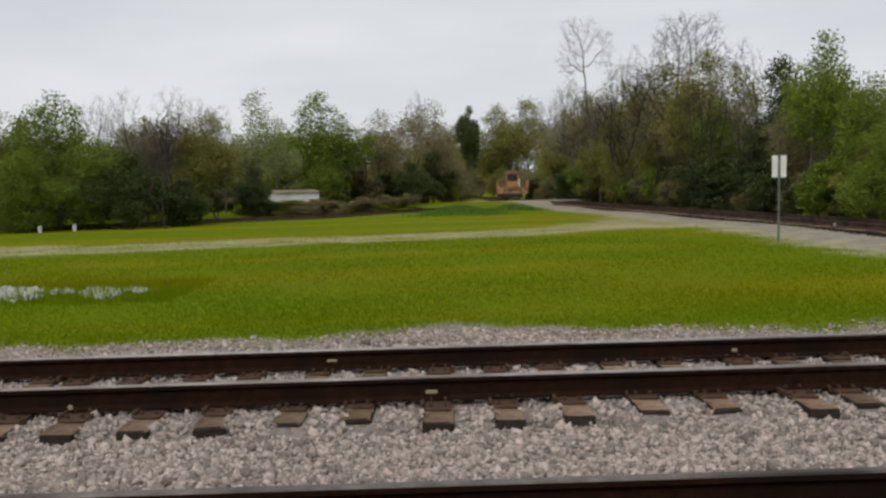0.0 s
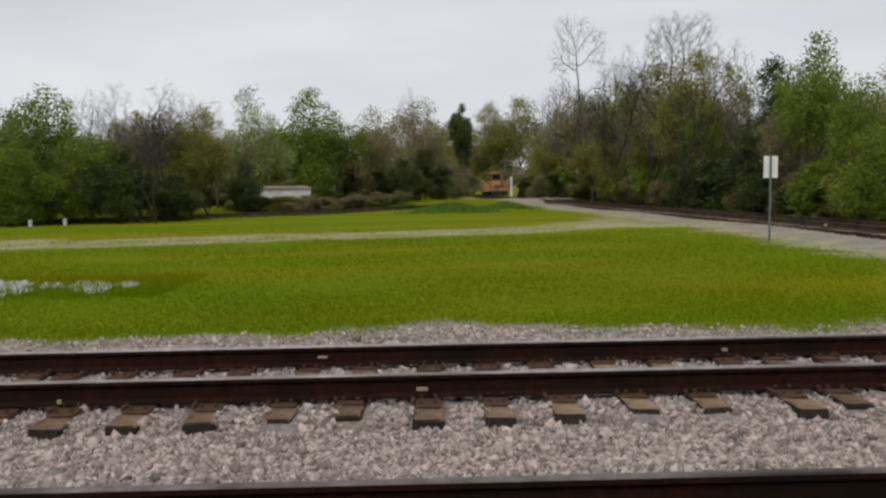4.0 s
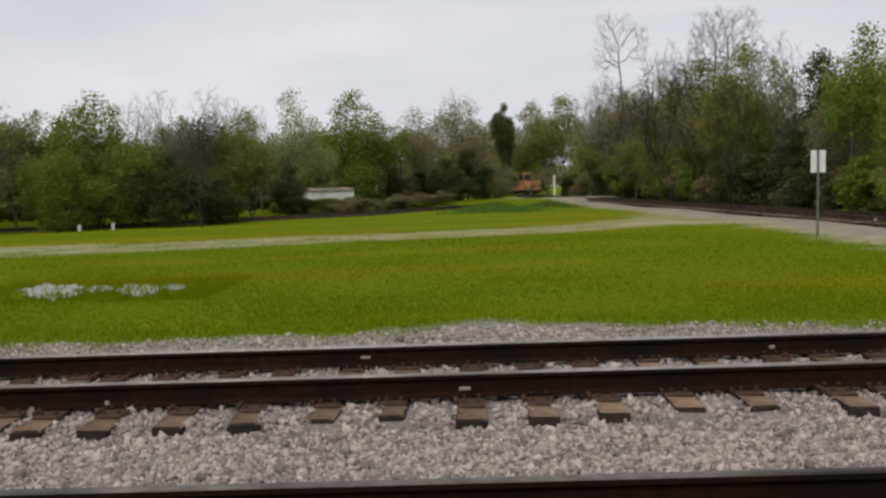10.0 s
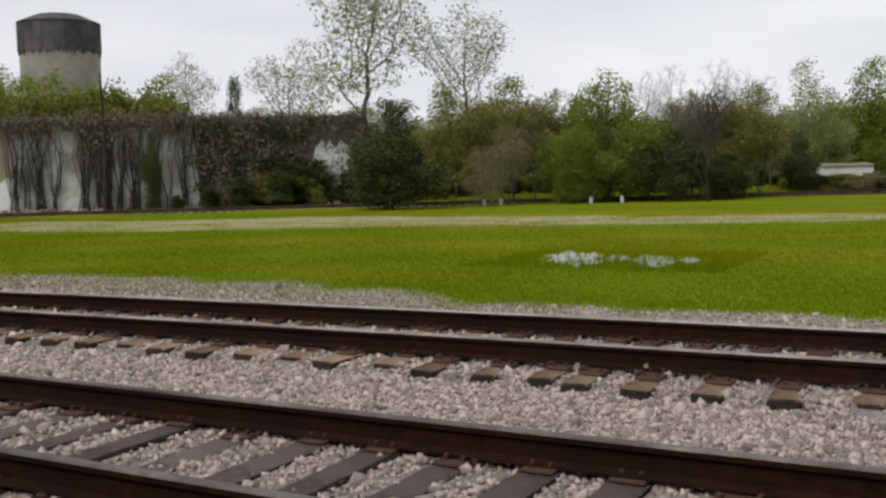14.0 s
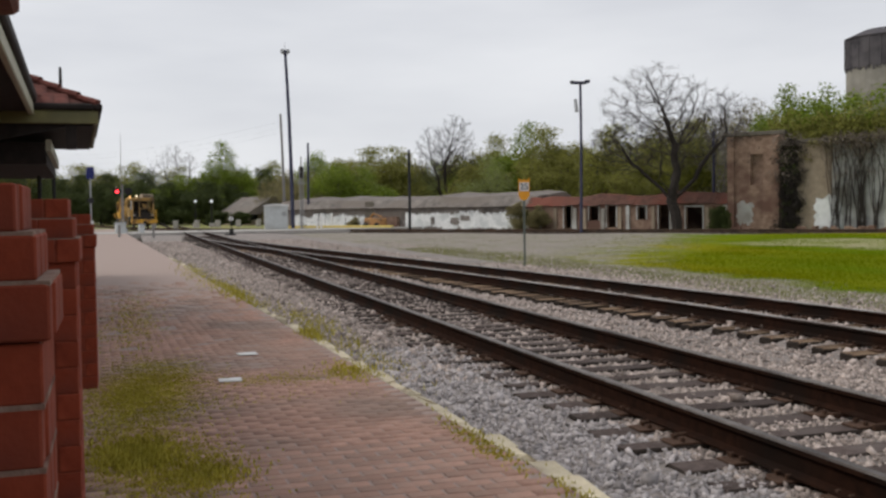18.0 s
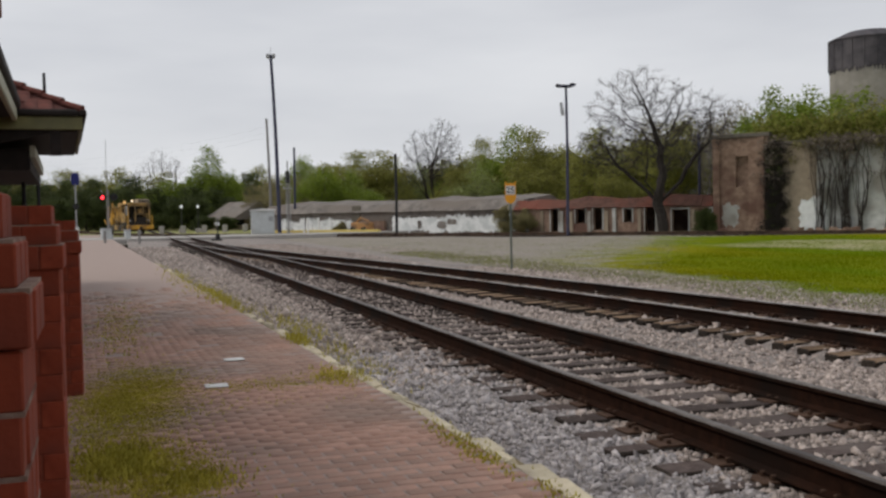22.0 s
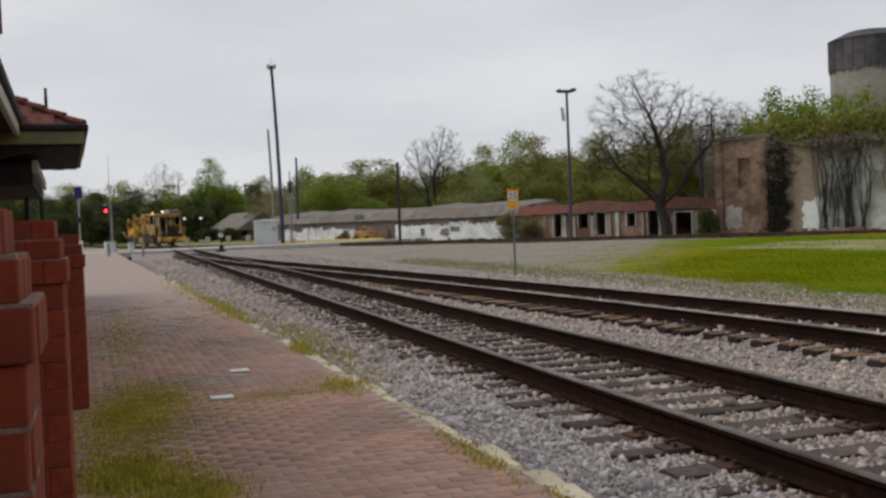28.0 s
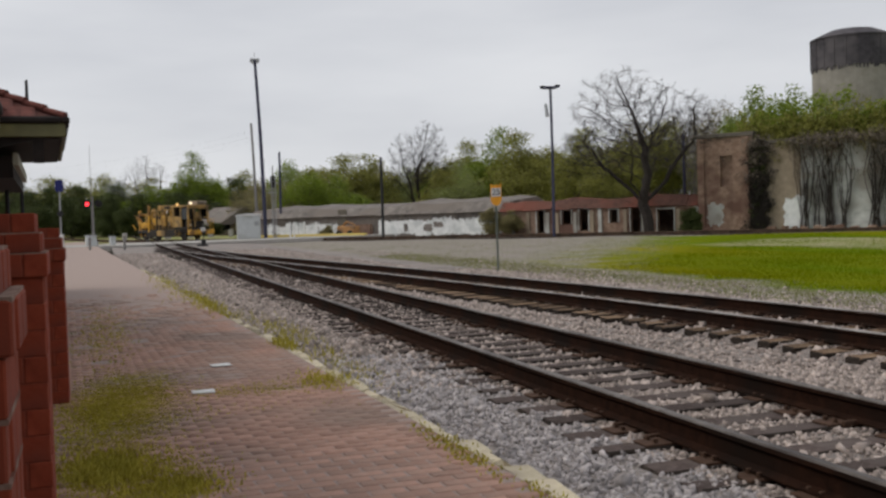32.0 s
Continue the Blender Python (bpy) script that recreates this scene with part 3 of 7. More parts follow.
def zone_of(x, y):
    """Gravel, path and lush shares of the ground."""
    def near(points, reach):
        best = np.full(x.shape, 1e9)
        for (ax, ay), (bx, by) in zip(points, points[1:]):
            t = np.clip(((x - ax) * (bx - ax) + (y - ay) * (by - ay)) / ((bx - ax) ** 2 + (by - ay) ** 2), 0, 1)
            best = np.minimum(best, np.hypot(x - ax - t * (bx - ax), y - ay - t * (by - ay)))
        return 1 - smooth(reach * 0.5, reach * 1.5, best)
    lot = smooth(12, -11, x - (-31 - 1.42 * (y - 14))) * smooth(75, 60, y - 0.75 * (x + 62))
    edge = smooth(13.9, 11.3, y - 1.5 * smooth(-4, -14, x) - fringe(x))
    gravel = np.maximum.reduce([lot, edge, 0.62 * near(D_POINTS, 4.2), 0.75 * near([c_at(-80), c_at(-20), c_at(5)], 3.5), 0.62 * near([c_at(5), c_at(66)], 1.4)]) * smooth(-120, -108, x)
    path = 0.54 * near([(-40, 28.2), (-24.5, 33.0), (-14.8, 35.5), (-7.3, 37.6), (1.1, 40.8), (7.3, 43.7), (11, 50), (14, 60)], 3.0)
    path = np.maximum(path, 0.6 * near([(-43, 32.8), (-40, 33.5), (-28, 36.8), (-16, 39.0)], 2.8))
    path = np.maximum(path, 0.95 * near(D_POINTS, 4.4))
    path = np.maximum(path, 0.7 * near([(8.5, 43.7), (12, 42), (15, 46)], 2.4))
    path = np.maximum(path, 0.5 * smooth(-104, -116, x))
    lush = np.maximum(np.exp(-((x - 2.4) / 2.0) ** 2 - ((y - 71) / 2.6) ** 2), np.exp(-((x - 7.0) / 1.5) ** 2 - ((y - 79) / 2.0) ** 2))
    return gravel, path, lush


def ground():
    def axis(lo, a, b, hi, fine):
        n = int((b - a) / fine)
        left, right = [], []
        s, v = fine, a
        while v > lo:
            s *= 1.35
            v -= s
            left.append(max(v, lo))
        s, v = fine, b
        while v < hi:
            s *= 1.35
            v += s
            right.append(min(v, hi))
        return np.array(left[::-1] + list(np.linspace(a, b, n)) + right)
    xs, ys = axis(-2600, -110, 30, 2600, 0.6), axis(-2600, -2, 130, 2600, 0.6)
    x, y = np.meshgrid(xs, ys)
    z = ground_z(x, y)
    nx, ny = len(xs), len(ys)
    i, j = np.meshgrid(np.arange(nx - 1), np.arange(ny - 1))
    k = (j * nx + i).ravel()
    me = mesh_np("ground", np.stack([x.ravel(), y.ravel(), z.ravel()], 1), np.stack([k, k + 1, k + nx + 1, k + nx], 1), ground_material())
    at = me.attributes.new("zone", "FLOAT_COLOR", "POINT")
    g, p, u = zone_of(x.ravel(), y.ravel())
    at.data.foreach_set("color", np.stack([g, p, u, np.ones_like(g)], 1).astype(np.float32).ravel())
    me.polygons.foreach_set("use_smooth", [True] * len(me.polygons))
    tagged(new("ground", me), "bright green spring meadow with worn dirt path and gravel", "ground", kind="structure")


def kerb_y(x):
    return 2.10 + 0.036 * (x + 5.0)


def bed_z(x, y):
    """Top of the ballast under and between the two near tracks."""
    z = -0.030 - 0.06 * smooth(7.40, 7.22, y) * smooth(5.65, 6.4, y) * smooth(-34, -20, x)
    z = z + 0.03 * smooth(3.0, 2.2, y)
    z = z - 0.16 * smooth(10.2, 12.6, y) - 0.02 * smooth(9.2, 10.2, y)
    return z


def ballast_bed():
    xs, ys = np.arange(-112, 62, 0.5), np.linspace(0.2, 13.2, 196)
    x, y = np.meshgrid(xs, ys)
    z = bed_z(x, y) + 0.012 * np.sin(x * 7.1) * np.sin(y * 9.3)
    z = np.where(y > 12.9, z - 0.25, z)
    nx = len(xs)
    i, j = np.meshgrid(np.arange(nx - 1), np.arange(len(ys) - 1))
    k = (j * nx + i).ravel()
    me = mesh_np("ballast_bed", np.stack([x.ravel(), y.ravel(), z.ravel()], 1), np.stack([k, k + 1, k + nx + 1, k + nx], 1), M_BED)
    tagged(new("ballast_bed", me), "packed grey crushed-stone ballast bed under the tracks", "ballast", kind="structure")


def on_wood(x, y):
    """Whether a stone would lie on a tie of the two near tracks."""
    hit = np.zeros(x.shape, bool)
    for pts, half in ((TRACK_A, 1.33), (B_POINTS, 1.34)):
        q, w = polyline(pts, 0.52)
        keep = (q[:, 0] > -34) & (q[:, 0] < 9)
        spots = list(zip(q[keep], w[keep]))
        if half > 1.335:
            spots = [k for k in spots if not min(SIDING_TIES) - 0.3 < k[0][0] < max(SIDING_TIES) + 0.3] + [((c, 8.58), (-1.0, 0.0)) for c in SIDING_TIES]
        for (cx, cy), (dx, dy) in spots:
            u, v = (x - cx) * dx + (y - cy) * dy, -(x - cx) * dy + (y - cy) * dx
            hit |= (np.abs(u) < 0.115) & (np.abs(v) < half) & ((v < 0.86) | (half > 1.335) | (np.sin(cx * 37) > 0.2))
    return hit


SIDING_TIES = (-3.11, -2.63, -2.08, -1.59, -0.95, -0.43, 0.15, 0.67, 1.18, 1.73, 2.26, 2.92)
TRACK_A = [(60, A_Y), (0, A_Y), (-60, A_Y), (-200, A_Y)]


def stones():
    rng = np.random.default_rng(7)
    cube = np.array([(x, y, z) for z in (-1, 1) for x, y in ((-1, -1), (1, -1), (1, 1), (-1, 1))], float)
    tri = np.array([(0, 2, 1), (0, 3, 2), (4, 5, 6), (4, 6, 7), (0, 1, 5), (0, 5, 4), (1, 2, 6), (1, 6, 5), (2, 3, 7), (2, 7, 6), (3, 0, 4), (3, 4, 7)])
    for x0, x1, y0, y1, dens, size in ((-9.5, 5.5, 3.2, 7.6, 1150, 0.0145), (-12, 5.5, 1.7, 3.3, 1050, 0.0155), (-6.5, 5.5, 6.1, 7.5, 900, 0.014), (-9.5, 6.5, 7.6, 13.0, 780, 0.0145), (-30, -9.5, 0.9, 12.8, 270, 0.0185), (-62, -30, 0.2, 9.5, 110, 0.019), (-55, -10, 12.2, 13.6, 26, 0.018)):
        n = int((x1 - x0) * (y1 - y0) * dens)
        x, y = rng.uniform(x0, x1, n), rng.uniform(y0, y1, n)
        ok = (y > kerb_y(x) + 0.12) & (~on_wood(x, y) | (rng.random(n) < 0.05))
        thin = (smooth(13.0, 11.1, y - fringe(x)) > rng.random(n)) | (y0 > 12)
        x, y = x[ok & thin], y[ok & thin]
        n = len(x)
        r = size * rng.lognormal(0, 0.36, n)
        z = np.where(y > 11, np.maximum(ground_z(x, y), bed_z(x, y)), bed_z(x, y)) + r * rng.uniform(-0.4, 0.6, n)
        ax = rng.normal(size=(n, 4))
        ax /= np.linalg.norm(ax, axis=1)[:, None]
        a, b, c, d = ax.T
        rot = np.stack([1 - 2 * (c * c + d * d), 2 * (b * c - a * d), 2 * (b * d + a * c), 2 * (b * c + a * d), 1 - 2 * (b * b + d * d), 2 * (c * d - a * b), 2 * (b * d - a * c), 2 * (c * d + a * b), 1 - 2 * (b * b + c * c)], 1).reshape(n, 3, 3)
        shape = cube[None] * rng.uniform(0.3, 1.05, (n, 8, 1)) * rng.uniform(0.6, 1.35, (n, 1, 3))
        v = np.einsum("nij,nkj->nki", rot, shape * r[:, None, None]) + np.stack([x, y, z], 1)[:, None]
        f = tri[None] + (np.arange(n) * 8)[:, None, None]
        me = mesh_np("ballast_stones", v.reshape(-1, 3), f.reshape(-1, 3), M_STONE_GREY if y1 < 3.7 else M_STONE)
        tagged(new("ballast_stones", me), "loose grey and pinkish crushed ballast stones between rails", "ballast", kind="stuff")


def blades(name, x, y, z, h, w, material, label, seed, lean=0.5, category="grass"):
    rng = np.random.default_rng(seed)
    n = len(x)
    a, b = rng.uniform(0, 2 * np.pi, n), rng.uniform(0, 2 * np.pi, n)
    dx, dy = np.cos(a) * w / 2, np.sin(a) * w / 2
    t = h * lean * rng.uniform(0, 1, n)
    v = np.zeros((n, 3, 3))
    v[:, 0] = np.stack([x - dx, y - dy, z], 1)
    v[:, 1] = np.stack([x + dx, y + dy, z], 1)
    v[:, 2] = np.stack([x + np.cos(b) * t, y + np.sin(b) * t, z + h], 1)
    me = mesh_np(name, v.reshape(-1, 3), np.arange(n * 3).reshape(n, 3), material)
    return tagged(new(name, me), label, category, kind="stuff")


def grass():
    rng = np.random.default_rng(3)
    n = 380000
    y = 11.4 + 40 * rng.random(n) ** 1.9
    x = rng.uniform(-1, 1, n) * (y * 0.75 + 9) - 0.45 * y - 3
    g, p, u = zone_of(x, y)
    keep = (np.maximum(g, p) < 0.1 + 0.65 * rng.random(n)) & (rng.random(n) < smooth(52, 24, y)) & (rng.random(n) < smooth(1.0, 0.8, np.abs(x + 0.45 * y + 3) / (y * 0.75 + 9))) & (np.hypot((x + 8.4) / 0.8, (y - 20.4) / 1.9) > 1) & (np.hypot((x + 6.2) / 0.8, (y - 20.2) / 1.5) > 1)
    x, y = x[keep], y[keep]
    h = rng.uniform(0.02, 0.06, len(x)) * (1 + 0.3 * np.sin(x * 0.9) * np.sin(y * 0.7))
    blades("meadow_grass", x, y, ground_z(x, y) - 0.01, h, 0.017 + 0.0008 * y, M_BLADE, "short bright yellow-green meadow grass", 4)
    n = 9000
    s = rng.random(n) < 0.65
    x = np.where(s, rng.normal(2.4, 1.25, n), rng.normal(7.0, 0.9, n))
    y = np.where(s, rng.normal(71, 1.1, n), rng.normal(79, 0.9, n))
    blades("tall_grass_clump", x, y, ground_z(x, y) - 0.03, rng.uniform(0.08, 0.42, n), 0.07, M_LUSH, "tall deep green weed clumps on low mound", 5)
    # thin weeds over the gravel lot
    n = 22000
    x, y = rng.uniform(-60, -14, n), rng.uniform(11.5, 30, n)
    g, p, u = zone_of(x, y)
    keep = (g > 0.2) & (rng.random(n) < 0.05 + 0.9 * (1 - g) * (rng.random(n) < 0.7) + 0.6 * (np.sin(x * 0.9 + 2 * np.sin(y * 0.5)) * np.sin(y * 1.3 + x * 0.2) > 0.45))
    blades("lot_weeds", x[keep], y[keep], ground_z(x[keep], y[keep]) - 0.01, rng.uniform(0.03, 0.09, keep.sum()), 0.03, M_WEED_DULL, "thin dull green weeds on the gravel lot", 8)
    # dull weeds where the stones thin out beyond the second track
    n = 15000
    x = rng.uniform(-46, -5, n)
    y = 11.2 + fringe(x) + 1.4 * smooth(-4, -14, x) + rng.normal(0, 0.75, n)
    blades("verge_weeds", x, y, np.maximum(ground_z(x, y), bed_z(x, y)) - 0.01, rng.uniform(0.03, 0.09, n), 0.028, M_WEED_DULL, "sparse grey-green weeds growing through the edge gravel", 12)
    # sparse grass standing in the pools
    n = 5200
    x, y = rng.uniform(-9.9, -4.6, n), rng.uniform(18.0, 22.9, n)
    keep = rng.random(n) < 0.30 + 0.70 * (np.hypot((x + 8.4) / 0.75, (y - 20.4) / 1.7) > 0.9)
    blades("marsh_grass", x[keep], y[keep], ground_z(x[keep], y[keep]) - 0.01, rng.uniform(0.06, 0.22, keep.sum()), 0.022, M_BLADE, "wet grass standing round the puddles", 6)


def puddle(x, y, rx, ry, seed):
    r = random.Random(seed)
    k = 26
    rim = [(rx * (1 + r.uniform(-0.4, 0.25)) * math.cos(2 * math.pi * i / k), ry * (1 + r.uniform(-0.4, 0.25)) * math.sin(2 * math.pi * i / k)) for i in range(k)]
    b = Build().prism(rim, -0.03, 0.0, "z")
    ob = new("puddle", b.done("puddle", M_WATER))
    ob.matrix_basis = pose(x, y, float(ground_z(np.array(x), np.array(y))) + 0.035, 0, 0, 21)
    tagged(ob, "shallow rain puddle in grass, pale sky put into its colour", "puddle", "rain puddles", "structure")


# ---- trees ----
def leaves(seed, centres, per, spread, size, material, name="crown", flat=0.85):
    rng = np.random.default_rng(seed)
    c = np.repeat(np.array([tuple(p) for p in centres]), per, axis=0)
    n = len(c)
    d = rng.normal(size=(n, 3))
    c = c + d / np.linalg.norm(d, axis=1)[:, None] * rng.random((n, 1)) ** 0.45 * spread * 1.55 * np.array([1, 1, flat])
    c[:, 2] = np.maximum(c[:, 2], 0.08)
    a = rng.normal(size=(n, 3))
    a /= np.linalg.norm(a, axis=1)[:, None]
    b = np.cross(a, rng.normal(size=(n, 3)))
    b /= np.linalg.norm(b, axis=1)[:, None]
    s = size * rng.uniform(0.6, 1.35, (n, 1))
    v = np.stack([c - a * s, c + b * s * 0.5, c + a * s, c - b * s * 0.5], 1)
    return mesh_np(name, v.reshape(-1, 3), np.arange(n * 4).reshape(n, 4), material)


TREE_H, TREE_W = 10.0, 6.0


def in_lobes(rng, lobes, n):
    """Points spread through several ellipsoids (x, y, z, half width, half height)."""
    vol = np.array([w * w * h for _, _, _, w, h in lobes])
    pick = np.array(lobes)[rng.choice(len(lobes), n, p=vol / vol.sum())]
    d = rng.normal(size=(n, 3))
    d *= (rng.random(n) ** 0.42 / np.linalg.norm(d, axis=1))[:, None]
    q = pick[:, :3] + d * pick[:, [3, 3, 4]]
    return q[q[:, 2] > 0.25]


def crown_lobes(rng, kind):
    """The outline of a crown, as a handful of uneven lobes in a box of TREE_W by TREE_H."""
    if kind == "bush":
        return [(rng.uniform(-1.6, 1.6), rng.uniform(-1.6, 1.6), rng.uniform(2.0, 6.6), rng.uniform(0.9, 1.6), rng.uniform(1.6, 2.6)) for _ in range(8)] + [(rng.uniform(-0.6, 0.6), rng.uniform(-0.6, 0.6), 7.6, 1.1, 2.3)]
    if kind == "round":
        return [(rng.uniform(-1.5, 1.5), rng.uniform(-1.5, 1.5), rng.uniform(4.2, 7.6), rng.uniform(0.9, 1.5), rng.uniform(1.1, 1.9)) for _ in range(8)] + [(rng.uniform(-0.7, 0.7), rng.uniform(-0.7, 0.7), 8.3, 1.1, 1.7), (rng.uniform(-1.8, 1.8), 0.3, 2.6, 0.9, 1.3)]
    if kind == "vase":
        return [(rng.uniform(-1.5, 1.5), rng.uniform(-1.5, 1.5), rng.uniform(5.2, 7.8), rng.uniform(0.9, 1.5), rng.uniform(1.4, 2.0)) for _ in range(6)] + [(rng.uniform(-0.9, 0.9), rng.uniform(-0.9, 0.9), 8.4, 1.3, 1.6)]
    if kind == "plume":
        return [(rng.uniform(-1.5, 1.5), rng.uniform(-1.5, 1.5), rng.uniform(3.8, 8.0), rng.uniform(0.8, 1.3), rng.uniform(1.1, 1.7)) for _ in range(8)] + [(rng.uniform(-0.9, 0.9), rng.uniform(-0.9, 0.9), 8.6, 1.0, 1.4), (-0.8, 0.4, 7.6, 1.2, 1.6)]
    if kind == "tall":
        return [(-1.7, 0.1, 8.5, 1.0, 1.5), (-0.5, 0.4, 8.9, 0.8, 1.1), (0.4, -0.5, 7.9, 0.8, 1.3), (-2.1, -0.4, 7.2, 0.8, 0.5), (0.9, 0.5, 6.5, 0.7, 0.8)]
    # wide: a spreading dome whose outer limbs come low
    return [(-0.75, -0.35, 6.9, 1.9, 3.0), (-1.7, 0.7, 5.4, 1.4, 2.0), (0.9, 0.6, 6.4, 1.6, 2.6), (0.5, -1.3, 5.6, 1.5, 2.1), (-1.3, -1.3, 5.2, 1.4, 1.8), (1.9, -0.2, 5.0, 1.0, 1.7), (-2.4, -0.2, 4.7, 0.8, 1.5), (0.2, 1.8, 4.9, 1.2, 1.7)]


def skeleton(rng, stems, goals, step, kill, reach, wobble=0.25, rise=0.08):
    """Limbs that grow towards the goal points: places, and the index of each one's parent."""
    at, up = [], []
    for stem in stems:
        last = -1
        for p in stem:
            same = [k for k, q in enumerate(at) if np.abs(q - np.array(p)).max() < 1e-6]
            if same:
                last = same[0]
                continue
            at.append(np.array(p, float))
            up.append(last)
            last = len(at) - 1
    pos = np.array(at)
    d = np.linalg.norm(goals[:, None] - pos[None], axis=2)
    near, dist = d.argmin(1), d.min(1)
    used = np.zeros(len(pos), int)
    for _ in range(90):
        live = dist < reach
        if not live.any() or len(pos) > 4000:
            break
        pull = goals[live] - pos[near[live]]
        pull /= np.linalg.norm(pull, axis=1)[:, None] + 1e-9
        who, inv = np.unique(near[live], return_inverse=True)
        used = np.concatenate([used, np.zeros(len(pos) - len(used), int)])
        sum_of = np.zeros((len(who), 3))
        np.add.at(sum_of, inv, pull)
        sum_of /= np.linalg.norm(sum_of, axis=1)[:, None] + 1e-9
        sum_of += rng.normal(size=sum_of.shape) * wobble + np.array([0, 0, rise])
        sum_of /= np.linalg.norm(sum_of, axis=1)[:, None]
        able = used[who] < 3
        if not able.any():
            break
        who, sum_of = who[able], sum_of[able]
        used[who] += 1
        fresh = pos[who] + sum_of * step
        d = np.linalg.norm(goals[:, None] - fresh[None], axis=2)
        k, m = d.argmin(1), d.min(1)
        better = m < dist
        near = np.where(better, k + len(pos), near)
        dist = np.minimum(dist, m)
        pos = np.concatenate([pos, fresh])
        up += list(who)
        keep = dist > kill
        goals, near, dist = goals[keep], near[keep], dist[keep]
        if not len(goals):
            break
    return pos, np.array(up)


def grown(seed, kind, goals, stems, step, kill, tip, power=2.25, twigs=0, twig_len=0.5, wobble=0.17, rise=0.08):
    """A tree's heavy limbs, its fine twigs, and the places where leaves sit."""
    rng = np.random.default_rng(seed)
    pos, up = skeleton(rng, stems, in_lobes(rng, crown_lobes(rng, kind), goals), step, kill, 4.5, wobble, rise)
    n = len(pos)
    kids = [[] for _ in range(n)]
    for i, p in enumerate(up):
        if p >= 0:
            kids[p].append(i)
    rad = np.zeros(n)
    for i in range(n - 1, -1, -1):
        rad[i] = (sum(rad[k] ** power for k in kids[i])) ** (1 / power) if kids[i] else tip
    heavy, fine = Build(), Build()
    starts = [(i, None) for i in range(n) if up[i] < 0]
    while starts:
        i, root = starts.pop()
        pts, rr = ([pos[root]], [rad[i]]) if root is not None else ([], [])
        while True:
            pts.append(pos[i])
            rr.append(rad[i])
            if not kids[i]:
                break
            order = sorted(kids[i], key=lambda k: -rad[k])
            starts += [(k, i) for k in order[1:]]
            i = order[0]
        if len(pts) > 1:
            big = rr[0] > tip * 3.2
            (heavy if big else fine).tube(pts, rr, 7 if rr[0] > tip * 7 else 5 if big else 3, cap=False)
    thin = [i for i in range(n) if rad[i] < tip * 2.1 and pos[i][2] > 0.4]
    if twigs:
        for i in thin:
            d0 = pos[i] - pos[up[i]] if up[i] >= 0 else np.array([0, 0, 1.0])
            d0 = d0 / (np.linalg.norm(d0) + 1e-9)
            for _ in range(twigs):
                d = d0 + rng.normal(size=3) * 0.75 + np.array([0, 0, 0.25])
                d /= np.linalg.norm(d)
                e = d + rng.normal(size=3) * 0.5
                length = twig_len * rng.uniform(0.4, 1.1)
                mid = pos[i] + d * length * 0.5
                fine.tube([pos[i], mid, mid + e / np.linalg.norm(e) * length * 0.55], [tip * 0.7, tip * 0.55, tip * 0.4], 3, cap=False)
    return heavy, fine, pos[thin]


def trunk_of(rng, height, lean=0.05, n=6):
    d = rng.normal(size=2) * lean
    return [(d[0] * height * (i / n) ** 1.4, d[1] * height * (i / n) ** 1.4, -0.15 + (height + 0.15) * i / n) for i in range(n + 1)]


def tree_proto(kind, seed, shape, material, bark, label, goals, per, size, spread, stems=1, fork=3.0, tip=0.0065, twigs=0, share=1.0, twig_len=0.5, twig_bark=None):
    """One tree to copy: trunk and limbs, branchwork, and a crown of many small leaves where it has any."""
    rng = np.random.default_rng(seed + 900)
    t = base(kind, pose(0, -400, -50), label, "tree")
    feet = [trunk_of(rng, fork * rng.uniform(0.8, 1.15), 0.05 if stems == 1 else 0.28) for _ in range(stems)] if shape != "tall" else [[(-0.16 * fork * (i / 6) ** 1.5, 0, -0.15 + fork * i / 6) for i in range(7)]]
    heavy, fine, ends = grown(seed, shape, goals, feet, 0.25, 0.30, tip, power=2.1, twigs=twigs, twig_len=twig_len)
    part("trunk", heavy.done("trunk", bark), t)
    tagged(part("branchwork", fine.done("branchwork", twig_bark or bark), t), kind="stuff")
    if per:
        ends = ends[rng.random(len(ends)) < share]
        part("crown", leaves(seed, ends, per, spread, size, material), t)
    return t


def oak_proto():
    """The big leafless tree: a short leaning bole that forks low into long winding limbs under a wide domed crown."""
    t = base("bare_oak_tree", pose(0, -400, -50), "large leafless dark spreading tree beside the far track", "tree")
    bole = [(0, 0, -0.15), (-0.02, 0, 0.6), (-0.08, 0, 1.2), (-0.2, 0.02, 1.8)]
    limb = [[bole[-1], (-0.5, 0.1, 2.5), (-0.95, 0.0, 3.2), (-1.35, -0.1, 3.9)], [bole[-1], (-0.12, -0.1, 2.6), (0.02, 0.0, 3.5), (-0.1, 0.1, 4.4), (-0.05, 0.1, 5.2)], [bole[-1], (0.2, 0.2, 2.4), (0.6, 0.2, 3.1), (0.8, 0.1, 3.9), (1.15, 0.1, 4.7)], [bole[-1], (-0.3, -0.5, 2.5), (-0.6, -1.0, 3.1)], [bole[-1], (-0.1, 0.6, 2.5), (-0.2, 1.1, 3.2)], [bole[2], (-0.6, 0.0, 1.9), (-1.1, 0.0, 2.2), (-1.7, -0.1, 2.3)]]
    heavy, fine, ends = grown(87, "wide", 1900, [bole] + limb, 0.2, 0.21, 0.0072, power=1.98, twigs=4, twig_len=0.36, wobble=0.14, rise=0.05)
    part("trunk", heavy.done("trunk", M_BARK_DARK), t)
    tagged(part("branchwork", fine.done("branchwork", M_BARK_DARK), t), kind="stuff")
    return t


